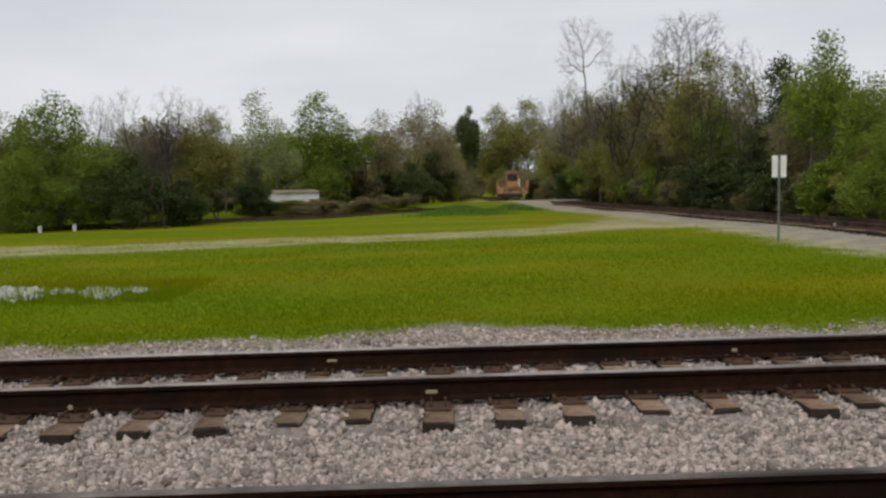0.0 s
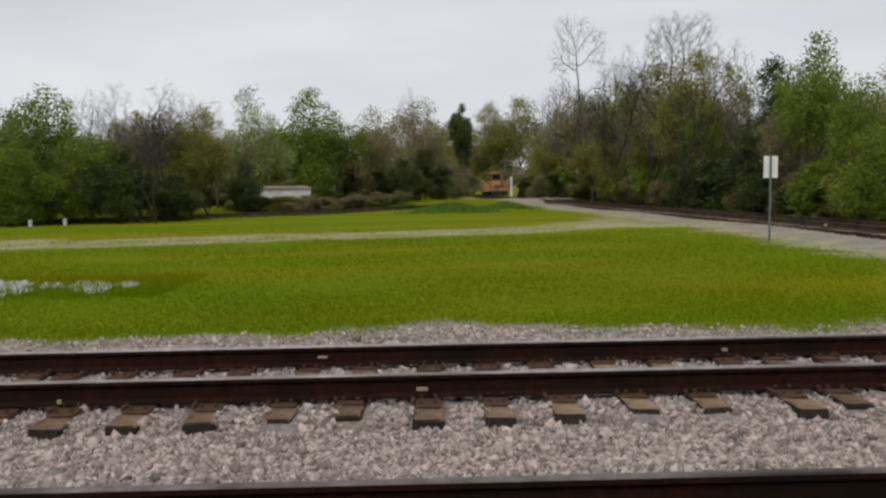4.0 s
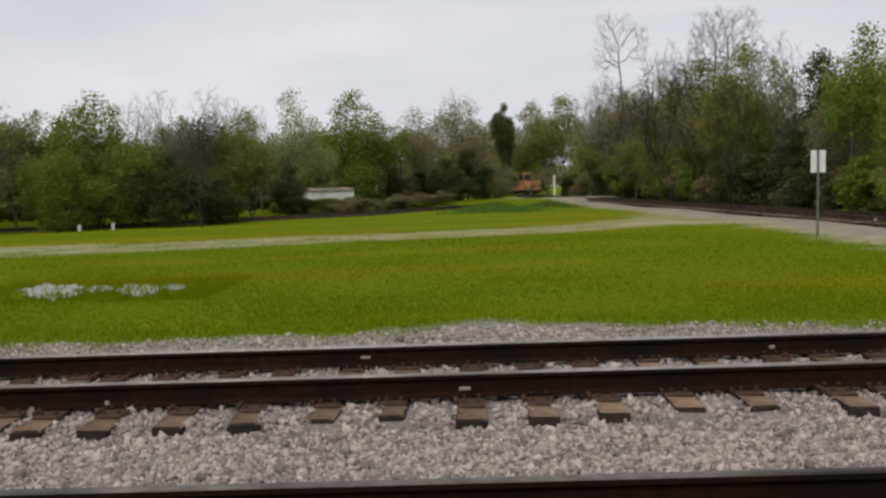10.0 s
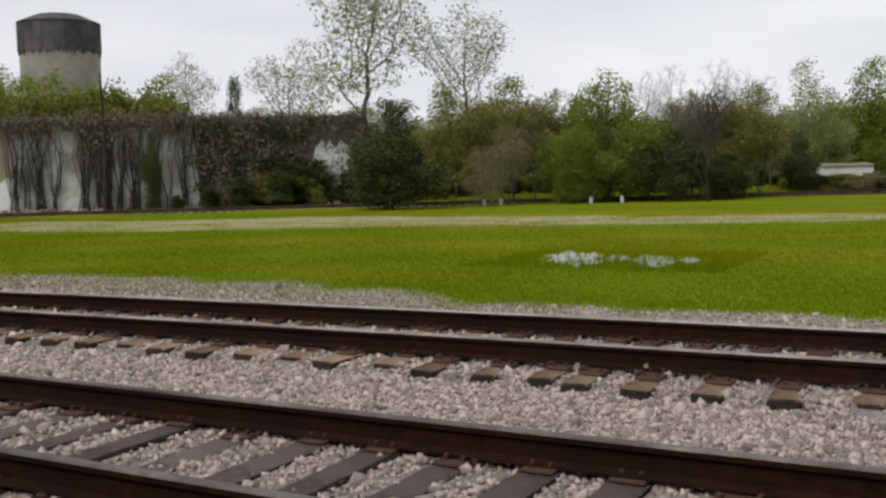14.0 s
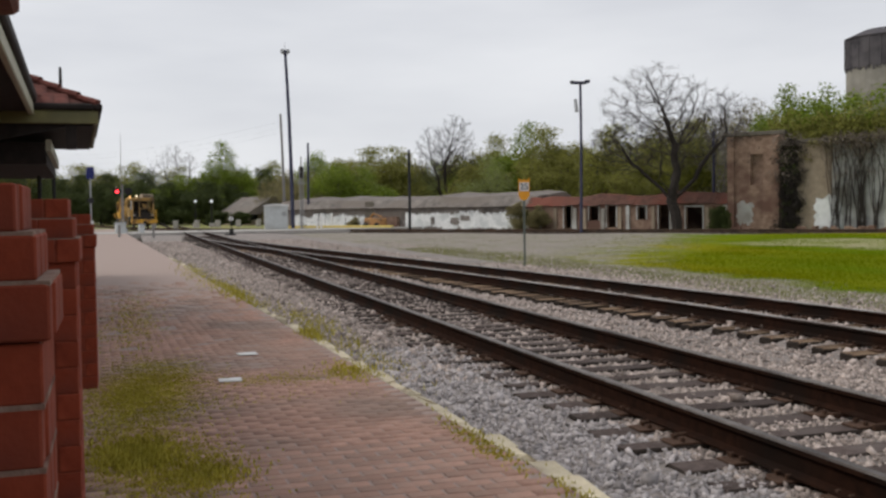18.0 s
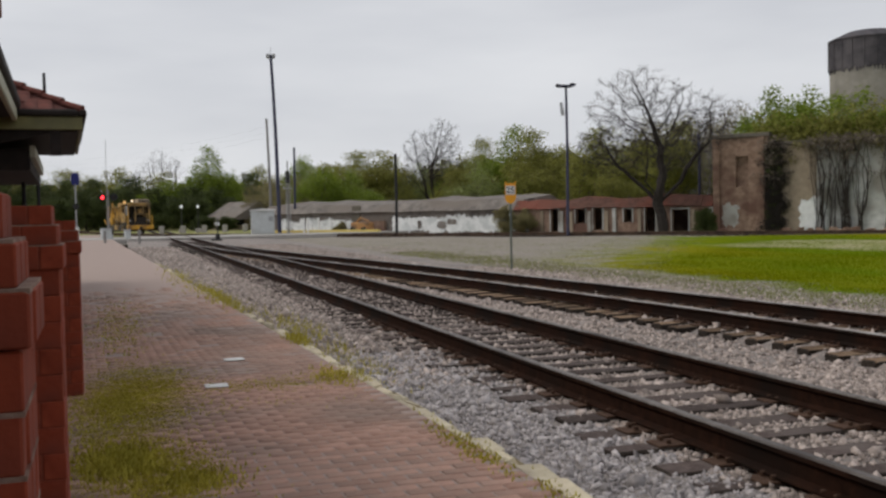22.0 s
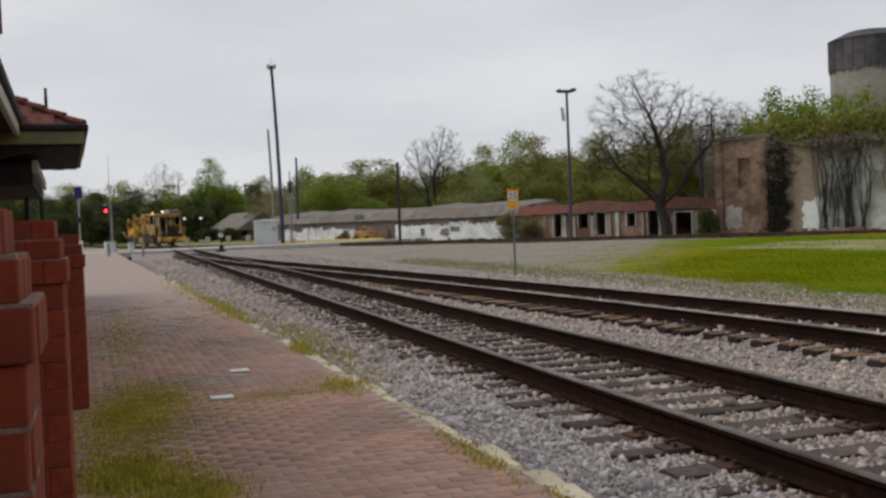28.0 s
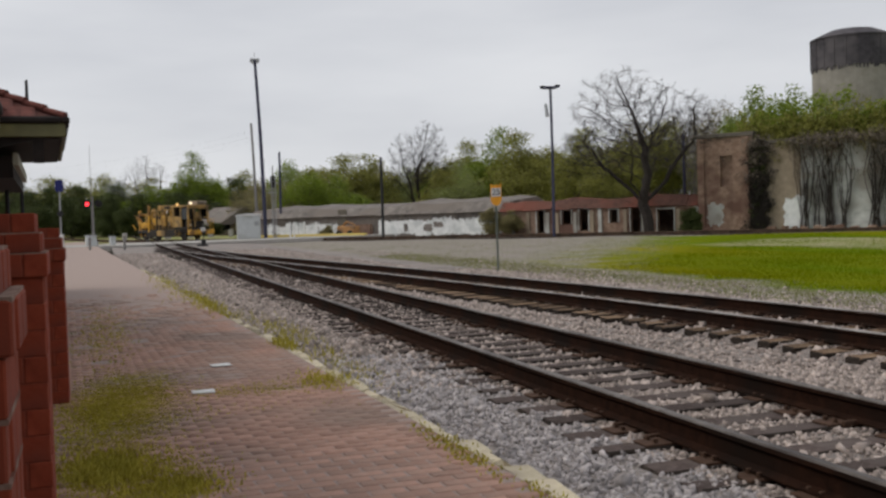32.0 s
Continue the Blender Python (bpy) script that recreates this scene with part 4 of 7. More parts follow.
PROTO = {
    "bright": [tree_proto("leafy_tree", s, "bush", M_GREEN_LEAF, M_BARK, "fresh bright green leafy tree at the wood's edge", 800, 26, 0.095, 0.42, 3, 1.6) for s in (11, 12, 13)],
    "olive": [tree_proto("leafy_tree", s, f, M_OLIVE_LEAF, M_BARK, "olive green tree with young spring leaves", 760, 21, 0.095, 0.44, 2, 1.8, twigs=1) for s, f in ((21, "bush"), (22, "round"), (23, "round"))],
    "dark": [tree_proto("evergreen_tree", s, "bush", M_DARK_LEAF, M_BARK_DARK, "dense dark evergreen shrub tree", 800, 30, 0.10, 0.40, 4, 1.2) for s in (31, 32)],
    "brown": [tree_proto("budding_tree", s, f, M_BROWN_LEAF, M_BARK, "brownish budding tree with thin spring foliage", 760, 13, 0.085, 0.44, 3, 1.8, twigs=2, twig_bark=M_BARK_PALE) for s, f in ((41, "bush"), (42, "round"))],
    "pale": [tree_proto("leafy_tree", 51, "round", M_PALE_LEAF, M_BARK_PALE, "pale green tree just coming into leaf", 620, 12, 0.09, 0.42, 1, 2.6, twigs=1)],
    "airy": [tree_proto("cottonwood_tree", s, "plume", M_PALE_LEAF, M_BARK, "tall airy tree with pale green buds on open limbs", 900, 7, 0.07, 0.34, 1, 2.8, twigs=2) for s in (61, 62)],
    "bare": [tree_proto("bare_tree", s, f, None, M_BARK, "leafless grey tree with fine bare twigs", 1100, 0, 0, 0, 1, h, twigs=3, twig_bark=M_BARK_PALE) for s, f, h in ((71, "vase", 3.0), (72, "round", 2.4), (73, "vase", 3.6))],
    "tall": [tree_proto("bare_tree", s, "tall", None, M_BARK, "tall leaning leafless tree above the wood", 520, 0, 0, 0, 1, h, twigs=4) for s, h in ((77, 5.4), (78, 4.8))],
    "darkbare": [tree_proto("bare_tree", s, "vase", None, M_BARK_DARK, "dark forked leafless tree at the wood's edge", 700, 0, 0, 0, 3, 3.0, 0.009, twigs=2) for s in (75, 76)],
    "bareoak": [oak_proto()],
    "low_bright": [tree_proto("shrub", 14, "bush", M_GREEN_LEAF, M_BARK, "fresh green shrub", 420, 30, 0.17, 0.5, 4, 1.0)],
    "low_olive": [tree_proto("shrub", s, "bush", M_OLIVE_LEAF, M_BARK, "olive green shrub", 420, 28, 0.17, 0.5, 4, 1.0) for s in (24, 25)],
    "low_dark": [tree_proto("shrub", 33, "bush", M_DARK_LEAF, M_BARK_DARK, "dark green shrub", 420, 34, 0.17, 0.5, 4, 1.0)],
    "low_brown": [tree_proto("shrub", s, "bush", M_BROWN_LEAF, M_BARK, "brownish budding shrub", 420, 22, 0.16, 0.5, 4, 1.0, twigs=1) for s in (43, 44)],
    "conifer": [tree_proto("pine_tree", 91, "round", M_DARK_LEAF, M_BARK_DARK, "distant dark pine above the woods", 360, 26, 0.15, 0.4, 1, 5.0)],
}


def plant(kind, x, y, top, width, index=0, turn=None):
    """A tree of that kind whose top stands at that height above the plan's zero."""
    z = float(ground_z(np.array(x), np.array(y)))
    src = PROTO[kind][index % len(PROTO[kind])]
    t = copy_thing(src, pose(x, y, z - 0.05, 0, 0, (index * 137 + x * 31) % 360 if turn is None else turn))
    h = max(top - z, 1.2) / TREE_H
    w = (width or h * TREE_W) / TREE_W
    t.scale = (w, w, h)
    return t


ROW_AIRY_0 = [(-40.0, 60.0, 17.6, 12.0), (-50.2, 54.5, 10.5, 4.6), (-45.6, 59.1, 11.5, 7.0), (-34.9, 67.7, 14.2, 8.0)]
ROW_DARK_0 = [(-31.3, 50.1, 5.9, 5.6), (-17.7, 61.5, 4.3, 3.9), (-48.0, 56.4, 8.6, 2.3), (0.8, 98.1, 5.1, 3.8), (-12.7, 77.0, 3.6, 3.0), (-1.0, 92.1, 4.2, 3.1), (18.6, 52.9, 7.6, 3.8), (17.9, 53.1, 4.4, 3.6), (17.9, 63.6, 4.3, 3.6), (5.0, 140.0, 4.2, 6.3), (-15.0, 64.3, 2.7, 3.2), (-180.4, 1.1, 8.6, 8.7), (-185.4, -4.1, 8.3, 7.9), (-190.2, -9.4, 8.6, 7.0), (-174.2, 20.5, 8.7, 7.7), (-160.1, 10.2, 6.4, 8.7), (-160.3, 4.2, 6.1, 6.9), (-164.7, 14.9, 6.1, 7.2), (-189.8, -15.0, 9.1, 8.9)]
ROW_DARK_1 = [(-189.3, -20.4, 10.1, 9.8), (-170.1, -11.0, 7.0, 8.0), (-170.3, -5.1, 6.5, 7.2), (-165.4, 0.5, 6.1, 7.1)]
ROW_OLIVE_0 = [(-32.4, 59.9, 7.1, 4.5), (-28.8, 61.6, 7.7, 4.9), (-26.2, 62.8, 6.8, 3.8), (-14.5, 70.5, 6.8, 4.8), (-16.1, 68.1, 5.2, 3.5), (-3.6, 110.0, 7.8, 5.5), (13.2, 194.6, 15.8, 9.8), (19.2, 189.1, 16.8, 9.5), (16.7, 127.0, 8.9, 5.7), (16.4, 117.0, 6.3, 6.5), (19.2, 69.5, 10.0, 4.7), (19.6, 63.1, 8.5, 3.9), (18.8, 77.8, 6.3, 4.8), (17.3, 90.5, 6.7, 5.6), (17.3, 199.3, 12.2, 10.0), (11.1, 199.8, 9.0, 7.8), (19.3, 79.8, 10.4, 5.8), (18.0, 86.2, 9.8, 5.8), (-16.2, 68.2, 5.4, 4.5), (-20.4, 69.1, 6.0, 4.2)]
ROW_OLIVE_1 = [(-18.9, 69.5, 6.8, 4.4), (5.3, 190.0, 10.9, 9.5), (9.6, 194.8, 9.7, 8.7), (2.0, 170.1, 12.4, 9.5), (19.3, 118.5, 11.3, 6.0), (-146.7, 33.1, 10.4, 9.2), (-145.5, 38.0, 10.5, 10.1), (-137.6, 27.8, 7.9, 7.8), (-120.0, 50.7, 11.3, 8.7), (-114.6, 50.6, 7.7, 6.9), (-128.1, 43.5, 7.0, 8.3), (-141.5, 50.8, 11.7, 7.5), (-108.1, 52.8, 10.7, 8.6), (-101.6, 54.4, 8.9, 7.6), (-94.9, 56.1, 10.2, 7.8), (-89.2, 45.9, 5.2, 5.0), (-205.4, -0.8, 10.5, 12.1), (-205.2, -9.1, 10.5, 11.9), (-205.3, 7.7, 10.1, 12.2), (-204.7, -17.1, 11.0, 12.8)]
ROW_OLIVE_2 = [(-199.0, -24.3, 11.6, 12.3), (-204.7, 16.4, 9.4, 12.3), (-188.9, 23.4, 10.0, 9.4)]
ROW_BRIGHT_0 = [(-22.4, 62.1, 7.6, 5.5), (-10.4, 91.4, 10.0, 6.9), (-7.4, 89.7, 7.8, 5.8), (-22.6, 57.8, 4.4, 3.1), (-23.9, 59.4, 5.9, 3.9), (18.7, 46.5, 7.7, 3.9), (18.8, 42.1, 5.6, 3.1), (17.3, 38.4, 3.5, 3.0), (18.6, 63.4, 6.4, 3.2), (15.8, 109.0, 3.6, 3.7), (-169.7, 14.9, 12.4, 8.2), (-171.9, 12.0, 9.6, 6.5), (-162.9, 28.4, 10.6, 7.3), (-130.7, 51.1, 12.7, 8.6), (-78.2, 56.0, 11.3, 6.1), (-76.2, 58.6, 11.3, 6.0), (-69.6, 57.3, 10.1, 5.6), (-175.2, 7.4, 7.4, 10.5), (-120.1, 23.5, 6.9, 7.5), (-117.3, 26.7, 6.3, 6.0)]
ROW_PALE_0 = [(-13.5, 82.9, 9.1, 4.6), (-12.0, 83.1, 7.2, 3.7), (-137.9, 26.3, 7.7, 8.6), (-135.2, 29.6, 7.2, 6.9), (-122.7, 44.0, 7.8, 7.3)]
ROW_BARE_0 = [(-22.5, 70.5, 8.6, 4.9), (-17.2, 67.9, 8.7, 5.4), (-15.4, 78.5, 8.4, 4.0), (-0.7, 105.0, 11.7, 3.8), (-26.7, 60.4, 6.1, 3.7), (-18.9, 65.3, 8.4, 4.2), (-16.0, 72.2, 8.4, 4.1), (16.5, 116.9, 14.1, 6.5), (18.4, 93.3, 12.5, 6.2), (18.0, 86.2, 13.1, 6.2), (19.9, 60.9, 9.9, 5.1), (17.6, 78.1, 9.4, 5.2), (16.0, 108.9, 12.7, 6.7), (20.1, 67.2, 10.2, 4.5), (17.1, 129.0, 13.7, 5.8), (-84.3, 54.1, 11.9, 5.4)]
ROW_BARE_1 = [(-76.2, 48.3, 9.0, 4.4), (-87.7, 58.2, 12.1, 6.2), (-86.0, 60.6, 11.7, 5.6), (-103.9, 56.5, 11.3, 6.5)]
ROW_BROWN_0 = [(-3.5, 94.9, 8.7, 5.5), (0.3, 100.0, 9.4, 6.2), (-27.1, 56.9, 4.6, 3.9), (-5.3, 91.8, 6.7, 4.9), (2.2, 99.9, 5.7, 4.7), (16.8, 96.6, 8.7, 5.9), (17.9, 84.2, 5.8, 5.2), (18.4, 48.8, 5.2, 3.3), (18.6, 71.7, 7.1, 4.4), (17.3, 120.8, 9.9, 5.4), (19.5, 73.6, 10.1, 4.9), (16.9, 96.6, 10.0, 5.9), (-19.5, 69.4, 6.4, 4.6), (-17.4, 69.9, 6.6, 5.0), (5.7, 165.0, 6.4, 6.5), (-100.4, 56.6, 10.8, 7.5), (-98.4, 60.0, 11.3, 7.5), (-91.7, 61.2, 11.2, 6.5), (-149.2, 19.1, 6.0, 6.6), (-158.7, 23.1, 7.6, 5.3)]
ROW_BROWN_1 = [(-138.4, 23.2, 6.8, 7.0)]
ROW_CONIFER_0 = [(7.0, 164.9, 13.7, 4.6)]
ROW_DARKBARE_0 = [(-190.3, 6.5, 13.6, 8.0), (16.5, 78.5, 10.4, 6.0), (16.7, 73.5, 9.8, 5.4), (16.3, 84.0, 9.4, 5.0), (17.2, 62.0, 8.0, 4.0), (15.6, 95.0, 10.0, 5.6), (17.8, 53.2, 5.6, 2.7), (17.4, 93.5, 9.4, 5.2), (-15.9, 64.1, 7.2, 3.3), (-14.9, 58.2, 6.5, 2.6)]
ROW_TALL_0 = [(15.9, 90.9, 17.7, 6.4), (19.3, 77.7, 15.2, 7.5), (17.6, 74.0, 14.6, 5.5)]
TREES = [("airy", ROW_AIRY_0), ("dark", ROW_DARK_0), ("dark", ROW_DARK_1), ("olive", ROW_OLIVE_0), ("olive", ROW_OLIVE_1), ("olive", ROW_OLIVE_2), ("bright", ROW_BRIGHT_0), ("pale", ROW_PALE_0), ("bare", ROW_BARE_0), ("bare", ROW_BARE_1), ("brown", ROW_BROWN_0), ("brown", ROW_BROWN_1), ("conifer", ROW_CONIFER_0), ("darkbare", ROW_DARKBARE_0), ("tall", ROW_TALL_0)]


def woods():
    i = 0
    for kind, rows in TREES:
        for x, y, top, width in rows:
            i += 1
            thin = kind in ("bare", "tall", "darkbare", "airy")
            plant(kind, x, y, top * (0.97 if kind == "tall" else 1.05 if thin else 1.12), width * (1.25 if thin else 1.3), i, (150 if y < 80 else 0) if kind == "tall" else None)
    # the two big leafless trees stand clear of the rest
    plant("bareoak", -66.2, 37.9, 12.2, 12.9, 0, 60)
    plant("bareoak", -143.7, 44.1, 15.9, 11.0, 0, 200)
    # the wood goes on behind its edge
    rnd = random.Random(5)
    spans = [((-54, 62), (-10, 100), 60, 5.5, 8.2), ((-8, 104), (6, 175), 14, 6.5, 9), ((22.5, 26), (23, 110), 40, 5.5, 9.5), ((20, 110), (16, 190), 14, 7, 10),
             ((-195, -30), (-178, 30), 34, 6, 9), ((-172, 32), (-95, 66), 64, 6.5, 10.5), ((-92, 66), (-52, 76), 26, 6, 8.5)]
    for (ax, ay), (bx, by), n, lo, hi in spans:
        for k in range(n):
            u = (k + rnd.uniform(-0.3, 0.3)) / (n - 1)
            off = rnd.uniform(2, 9)
            nx, ny = -(by - ay), bx - ax
            q = math.hypot(nx, ny)
            sgn = 1 if ax < 15 else -1
            h = rnd.uniform(lo, hi)
            plant(rnd.choice(("olive", "dark", "olive", "brown", "bright", "olive", "pale", "bare", "brown")), ax + (bx - ax) * u + sgn * nx / q * off, ay + (by - ay) * u + sgn * ny / q * off, h, h * rnd.uniform(0.8, 1.15), k)
    # undergrowth along the foot of the wood
    for (ax, ay), (bx, by), n in (((-46, 54), (-3, 96), 84), ((19, 30), (18, 84), 44), ((18, 84), (13.5, 122), 24), ((-3, 95), (3.5, 120), 14)):
        for k in range(n):
            u = (k + rnd.uniform(-0.4, 0.4)) / (n - 1)
            x, y = ax + (bx - ax) * u + rnd.uniform(-0.8, 0.8), ay + (by - ay) * u + rnd.uniform(-0.8, 0.8)
            h = 1.0 + 2.6 * rnd.random() ** 1.5
            kinds = ("brown", "olive", "brown", "olive", "bright", "dark") if ax < 0 else ("dark", "brown", "dark", "olive", "bright")
            s = plant("low_" + rnd.choice(kinds), x, y, h + float(ground_z(np.array(x), np.array(y))), h * rnd.uniform(0.9, 1.6), k)
            tagged(s, "low tangled shrub in the undergrowth beneath trees", "shrub", "undergrowth shrubs")
            s.name = "shrub"


# ---- platform and depot ----
PIER_X, PIER_Y, PIER_H = (-2.10, -5.3, -9.62), (-0.571, -0.69, -0.77), (1.525, 1.55, 1.485)
REGULATOR_ROWS = [(0.0, 10.22, 117.67, 0.44, 86.0), (1.0, 10.39, 122.80, 0.44, 87.7), (2.0, 10.51, 127.66, 0.44, 89.3), (3.0, 10.59, 132.24, 0.44, 91.0), (6.0, 10.61, 144.32, 0.44, 104.0), (7.0, 10.54, 147.80, 0.44, 105.4), (8.0, 10.45, 151.00, 0.44, 106.9), (9.0, 10.33, 153.92, 0.44, 108.3), (10.0, 10.18, 156.57, 0.44, 109.7), (11.0, 10.00, 158.94, 0.44, 111.1), (12.0, 9.80, 161.03, 0.44, 112.6), (13.0, 9.58, 162.85, 0.44, 114.0), (20.0, 8.74, 174.58, 0.44, 118.0), (32.0, 7.90, 194.13, 0.44, 118.0)]
TAMPER_ROWS = [(0.0, -129.92, -2.65, 10.3), (6.0, -125.15, -1.78, 10.0), (12.0, -120.42, -0.93, 10.6), (18.0, -115.66, 0.05, 13.1), (20.0, -114.11, 0.43, 14.3), (22.0, -112.38, 0.89, 15.8), (24.0, -110.41, 1.46, 16.3), (26.0, -108.15, 2.15, 17.7), (28.0, -105.46, 3.10, 21.7), (30.0, -102.39, 4.52, 27.6), (32.0, -98.87, 6.55, 31.6)]

PLATFORM_Z = 0.16


def platform():
    slab = base("platform", pose(0, 0, 0), "brick-paved station platform with faded yellow edge", "platform", kind="structure")
    b = Build()
    b.prism([(-110, -14), (40, -14), (40, kerb_y(40) - 0.16), (-110, kerb_y(-110) - 0.16)], -0.3, PLATFORM_Z - 0.0065, "z")
    part("bedding", b.done("bedding", M_SAND), slab)
    # kerb stones: broken, of uneven length, their paint mostly worn off
    r = random.Random(9)
    forms = []
    for k in range(8):
        half, wide = r.uniform(0.12, 0.28), r.uniform(0.06, 0.088)
        c = Build().box(-half, -wide, -0.3, half, wide, 0.0, 0.02)
        c.v = [(x + r.uniform(-0.025, 0.025), y + r.uniform(-0.022, 0.022), z + (r.uniform(-0.022, 0.008) if z > -0.1 else 0)) for x, y, z in c.v]
        forms.append((half, c.done("kerb_stone", M_KERB)))
    x = 8.0
    while x > -40:
        half, form = r.choice(forms)
        x -= 2 * half + 0.012
        if -16.4 > x > -19.5 or r.random() < (0.03 if x > -9 else 0.22) or (x < -19 and r.random() < 0.75):
            continue
        part("kerb_stone", form, slab, at=pose(x + half, kerb_y(x) - 0.07 + r.uniform(-0.025, 0.025), PLATFORM_Z + r.uniform(-0.035, 0.004), r.uniform(-4, 4), r.uniform(-2, 2), 2.06 + r.uniform(-4, 4)))
    return slab


def pavers(slab):
    """Bricks in running bond, courses square to the edge; those by the walk are single pieces, the rest one mesh."""
    r = random.Random(21)
    forms = []
    for k in range(5):
        c = Build().box(-0.049, -0.1, -0.05, 0.049, 0.1, 0.0, 0.006)
        c.v = [(x, y, z + r.uniform(-0.002, 0.002)) for x, y, z in c.v]
        forms.append(c.done("brick", M_PAVER_ONE))
    verts, faces = [], []
    single = 0
    turn = math.radians(2.06)
    ct, st = math.cos(turn), math.sin(turn)
    for i in range(-40, 420):
        u = -i * 0.105
        for j in range(0, 26):
            v = -0.17 - 0.105 - j * 0.21 - (0.105 if i % 2 else 0)
            cx, cy = 0.0 + u * ct - v * st, kerb_y(0) + u * st + v * ct
            if cx < -9 and r.random() < ((-9 - cx) / 15) ** 1.3:
                continue
            dz = r.uniform(-0.002, 0.0015) + 0.004 * math.sin(cx * 1.3) * math.sin(cy * 1.7)
            if -6.6 < cx < -3.4 and 0.2 < cy < 1.75 and single < 300:
                single += 1
                part("brick", r.choice(forms), slab, at=pose(cx, cy, PLATFORM_Z + dz, r.uniform(-0.8, 0.8), r.uniform(-0.8, 0.8), 2.06 + r.uniform(-1, 1)))
                continue
            o = len(verts)
            a = 0.0512 - r.uniform(0, 0.0025)
            for sx, sy, sz, k in ((-1, -1, 0, 0.005), (1, -1, 0, 0.005), (1, 1, 0, 0.005), (-1, 1, 0, 0.005), (-1, -1, -0.02, 0), (1, -1, -0.02, 0), (1, 1, -0.02, 0), (-1, 1, -0.02, 0)):
                lx, ly = sx * (a - k), sy * (0.1035 - k)
                verts.append((cx + lx * ct - ly * st, cy + lx * st + ly * ct, PLATFORM_Z + dz + sz + r.uniform(-0.001, 0.001)))
            faces += [(o, o + 1, o + 2, o + 3)] + [(o + 4 + q, o + 4 + (q + 1) % 4, o + (q + 1) % 4, o + q) for q in range(4)]
    rest = part("brick_paving", mesh_np("brick_paving", np.array(verts), np.array(faces), M_PAVER), slab)
    tagged(rest, kind="stuff")


def weeds():
    rng = np.random.default_rng(17)
    for cx, cy, sx, sy, n, h in ((-9.3, -0.15, 0.75, 0.24, 21000, 0.013), (-6.4, -0.12, 0.40, 0.20, 8500, 0.016), (-6.8, -0.28, 0.22, 0.12, 2400, 0.05), (-6.2, 0.12, 0.12, 0.12, 700, 0.04), (-7.6, -0.3, 0.9, 0.22, 5000, 0.016), (-9.3, 0.95, 0.2, 0.34, 1100, 0.018), (-9.5, 1.6, 0.25, 0.12, 420, 0.05), (-12.4, 1.78, 0.3, 0.08, 260, 0.09), (-18.7, 1.6, 1.0, 0.18, 330, 0.11), (-21.3, 1.5, 1.2, 0.2, 380, 0.11), (-6.4, 1.82, 0.45, 0.05, 420, 0.03), (-4.9, 1.9, 0.3, 0.04, 260, 0.025), (-11.2, 2.2, 0.8, 0.16, 300, 0.08), (-15, 2.2, 1.4, 0.2, 420, 0.10), (-27, 1.3, 2.5, 0.3, 350, 0.11), (-15.0, -0.3, 2.0, 0.2, 1200, 0.03), (-8.4, 0.3, 0.15, 0.5, 260, 0.025)):
        x, y = rng.normal(cx, sx, n), rng.normal(cy, sy, n)
        blades("weeds", x, y, np.where(y < kerb_y(x) + 0.02, PLATFORM_Z - 0.004, bed_z(x, y)), h * rng.uniform(0.4, 1.3, n), 0.016, M_WEED, "yellowish weeds growing between the paving bricks", int(cx * -100), 0.9, "weeds")


def paint_dash(x, y, angle):
    b = Build().prism([(-0.1, -0.1), (0.07, -0.11), (0.1, 0.08), (-0.08, 0.1)], 0.0, 0.006, "z")
    ob = new("paint_mark", b.done("paint_mark", M_WHITE))
    ob.matrix_basis = pose(x, y, PLATFORM_Z + 0.006, 0, 0, angle)
    tagged(ob, "short worn white paint mark on the brick platform", "paint mark", "white paint marks", "structure")


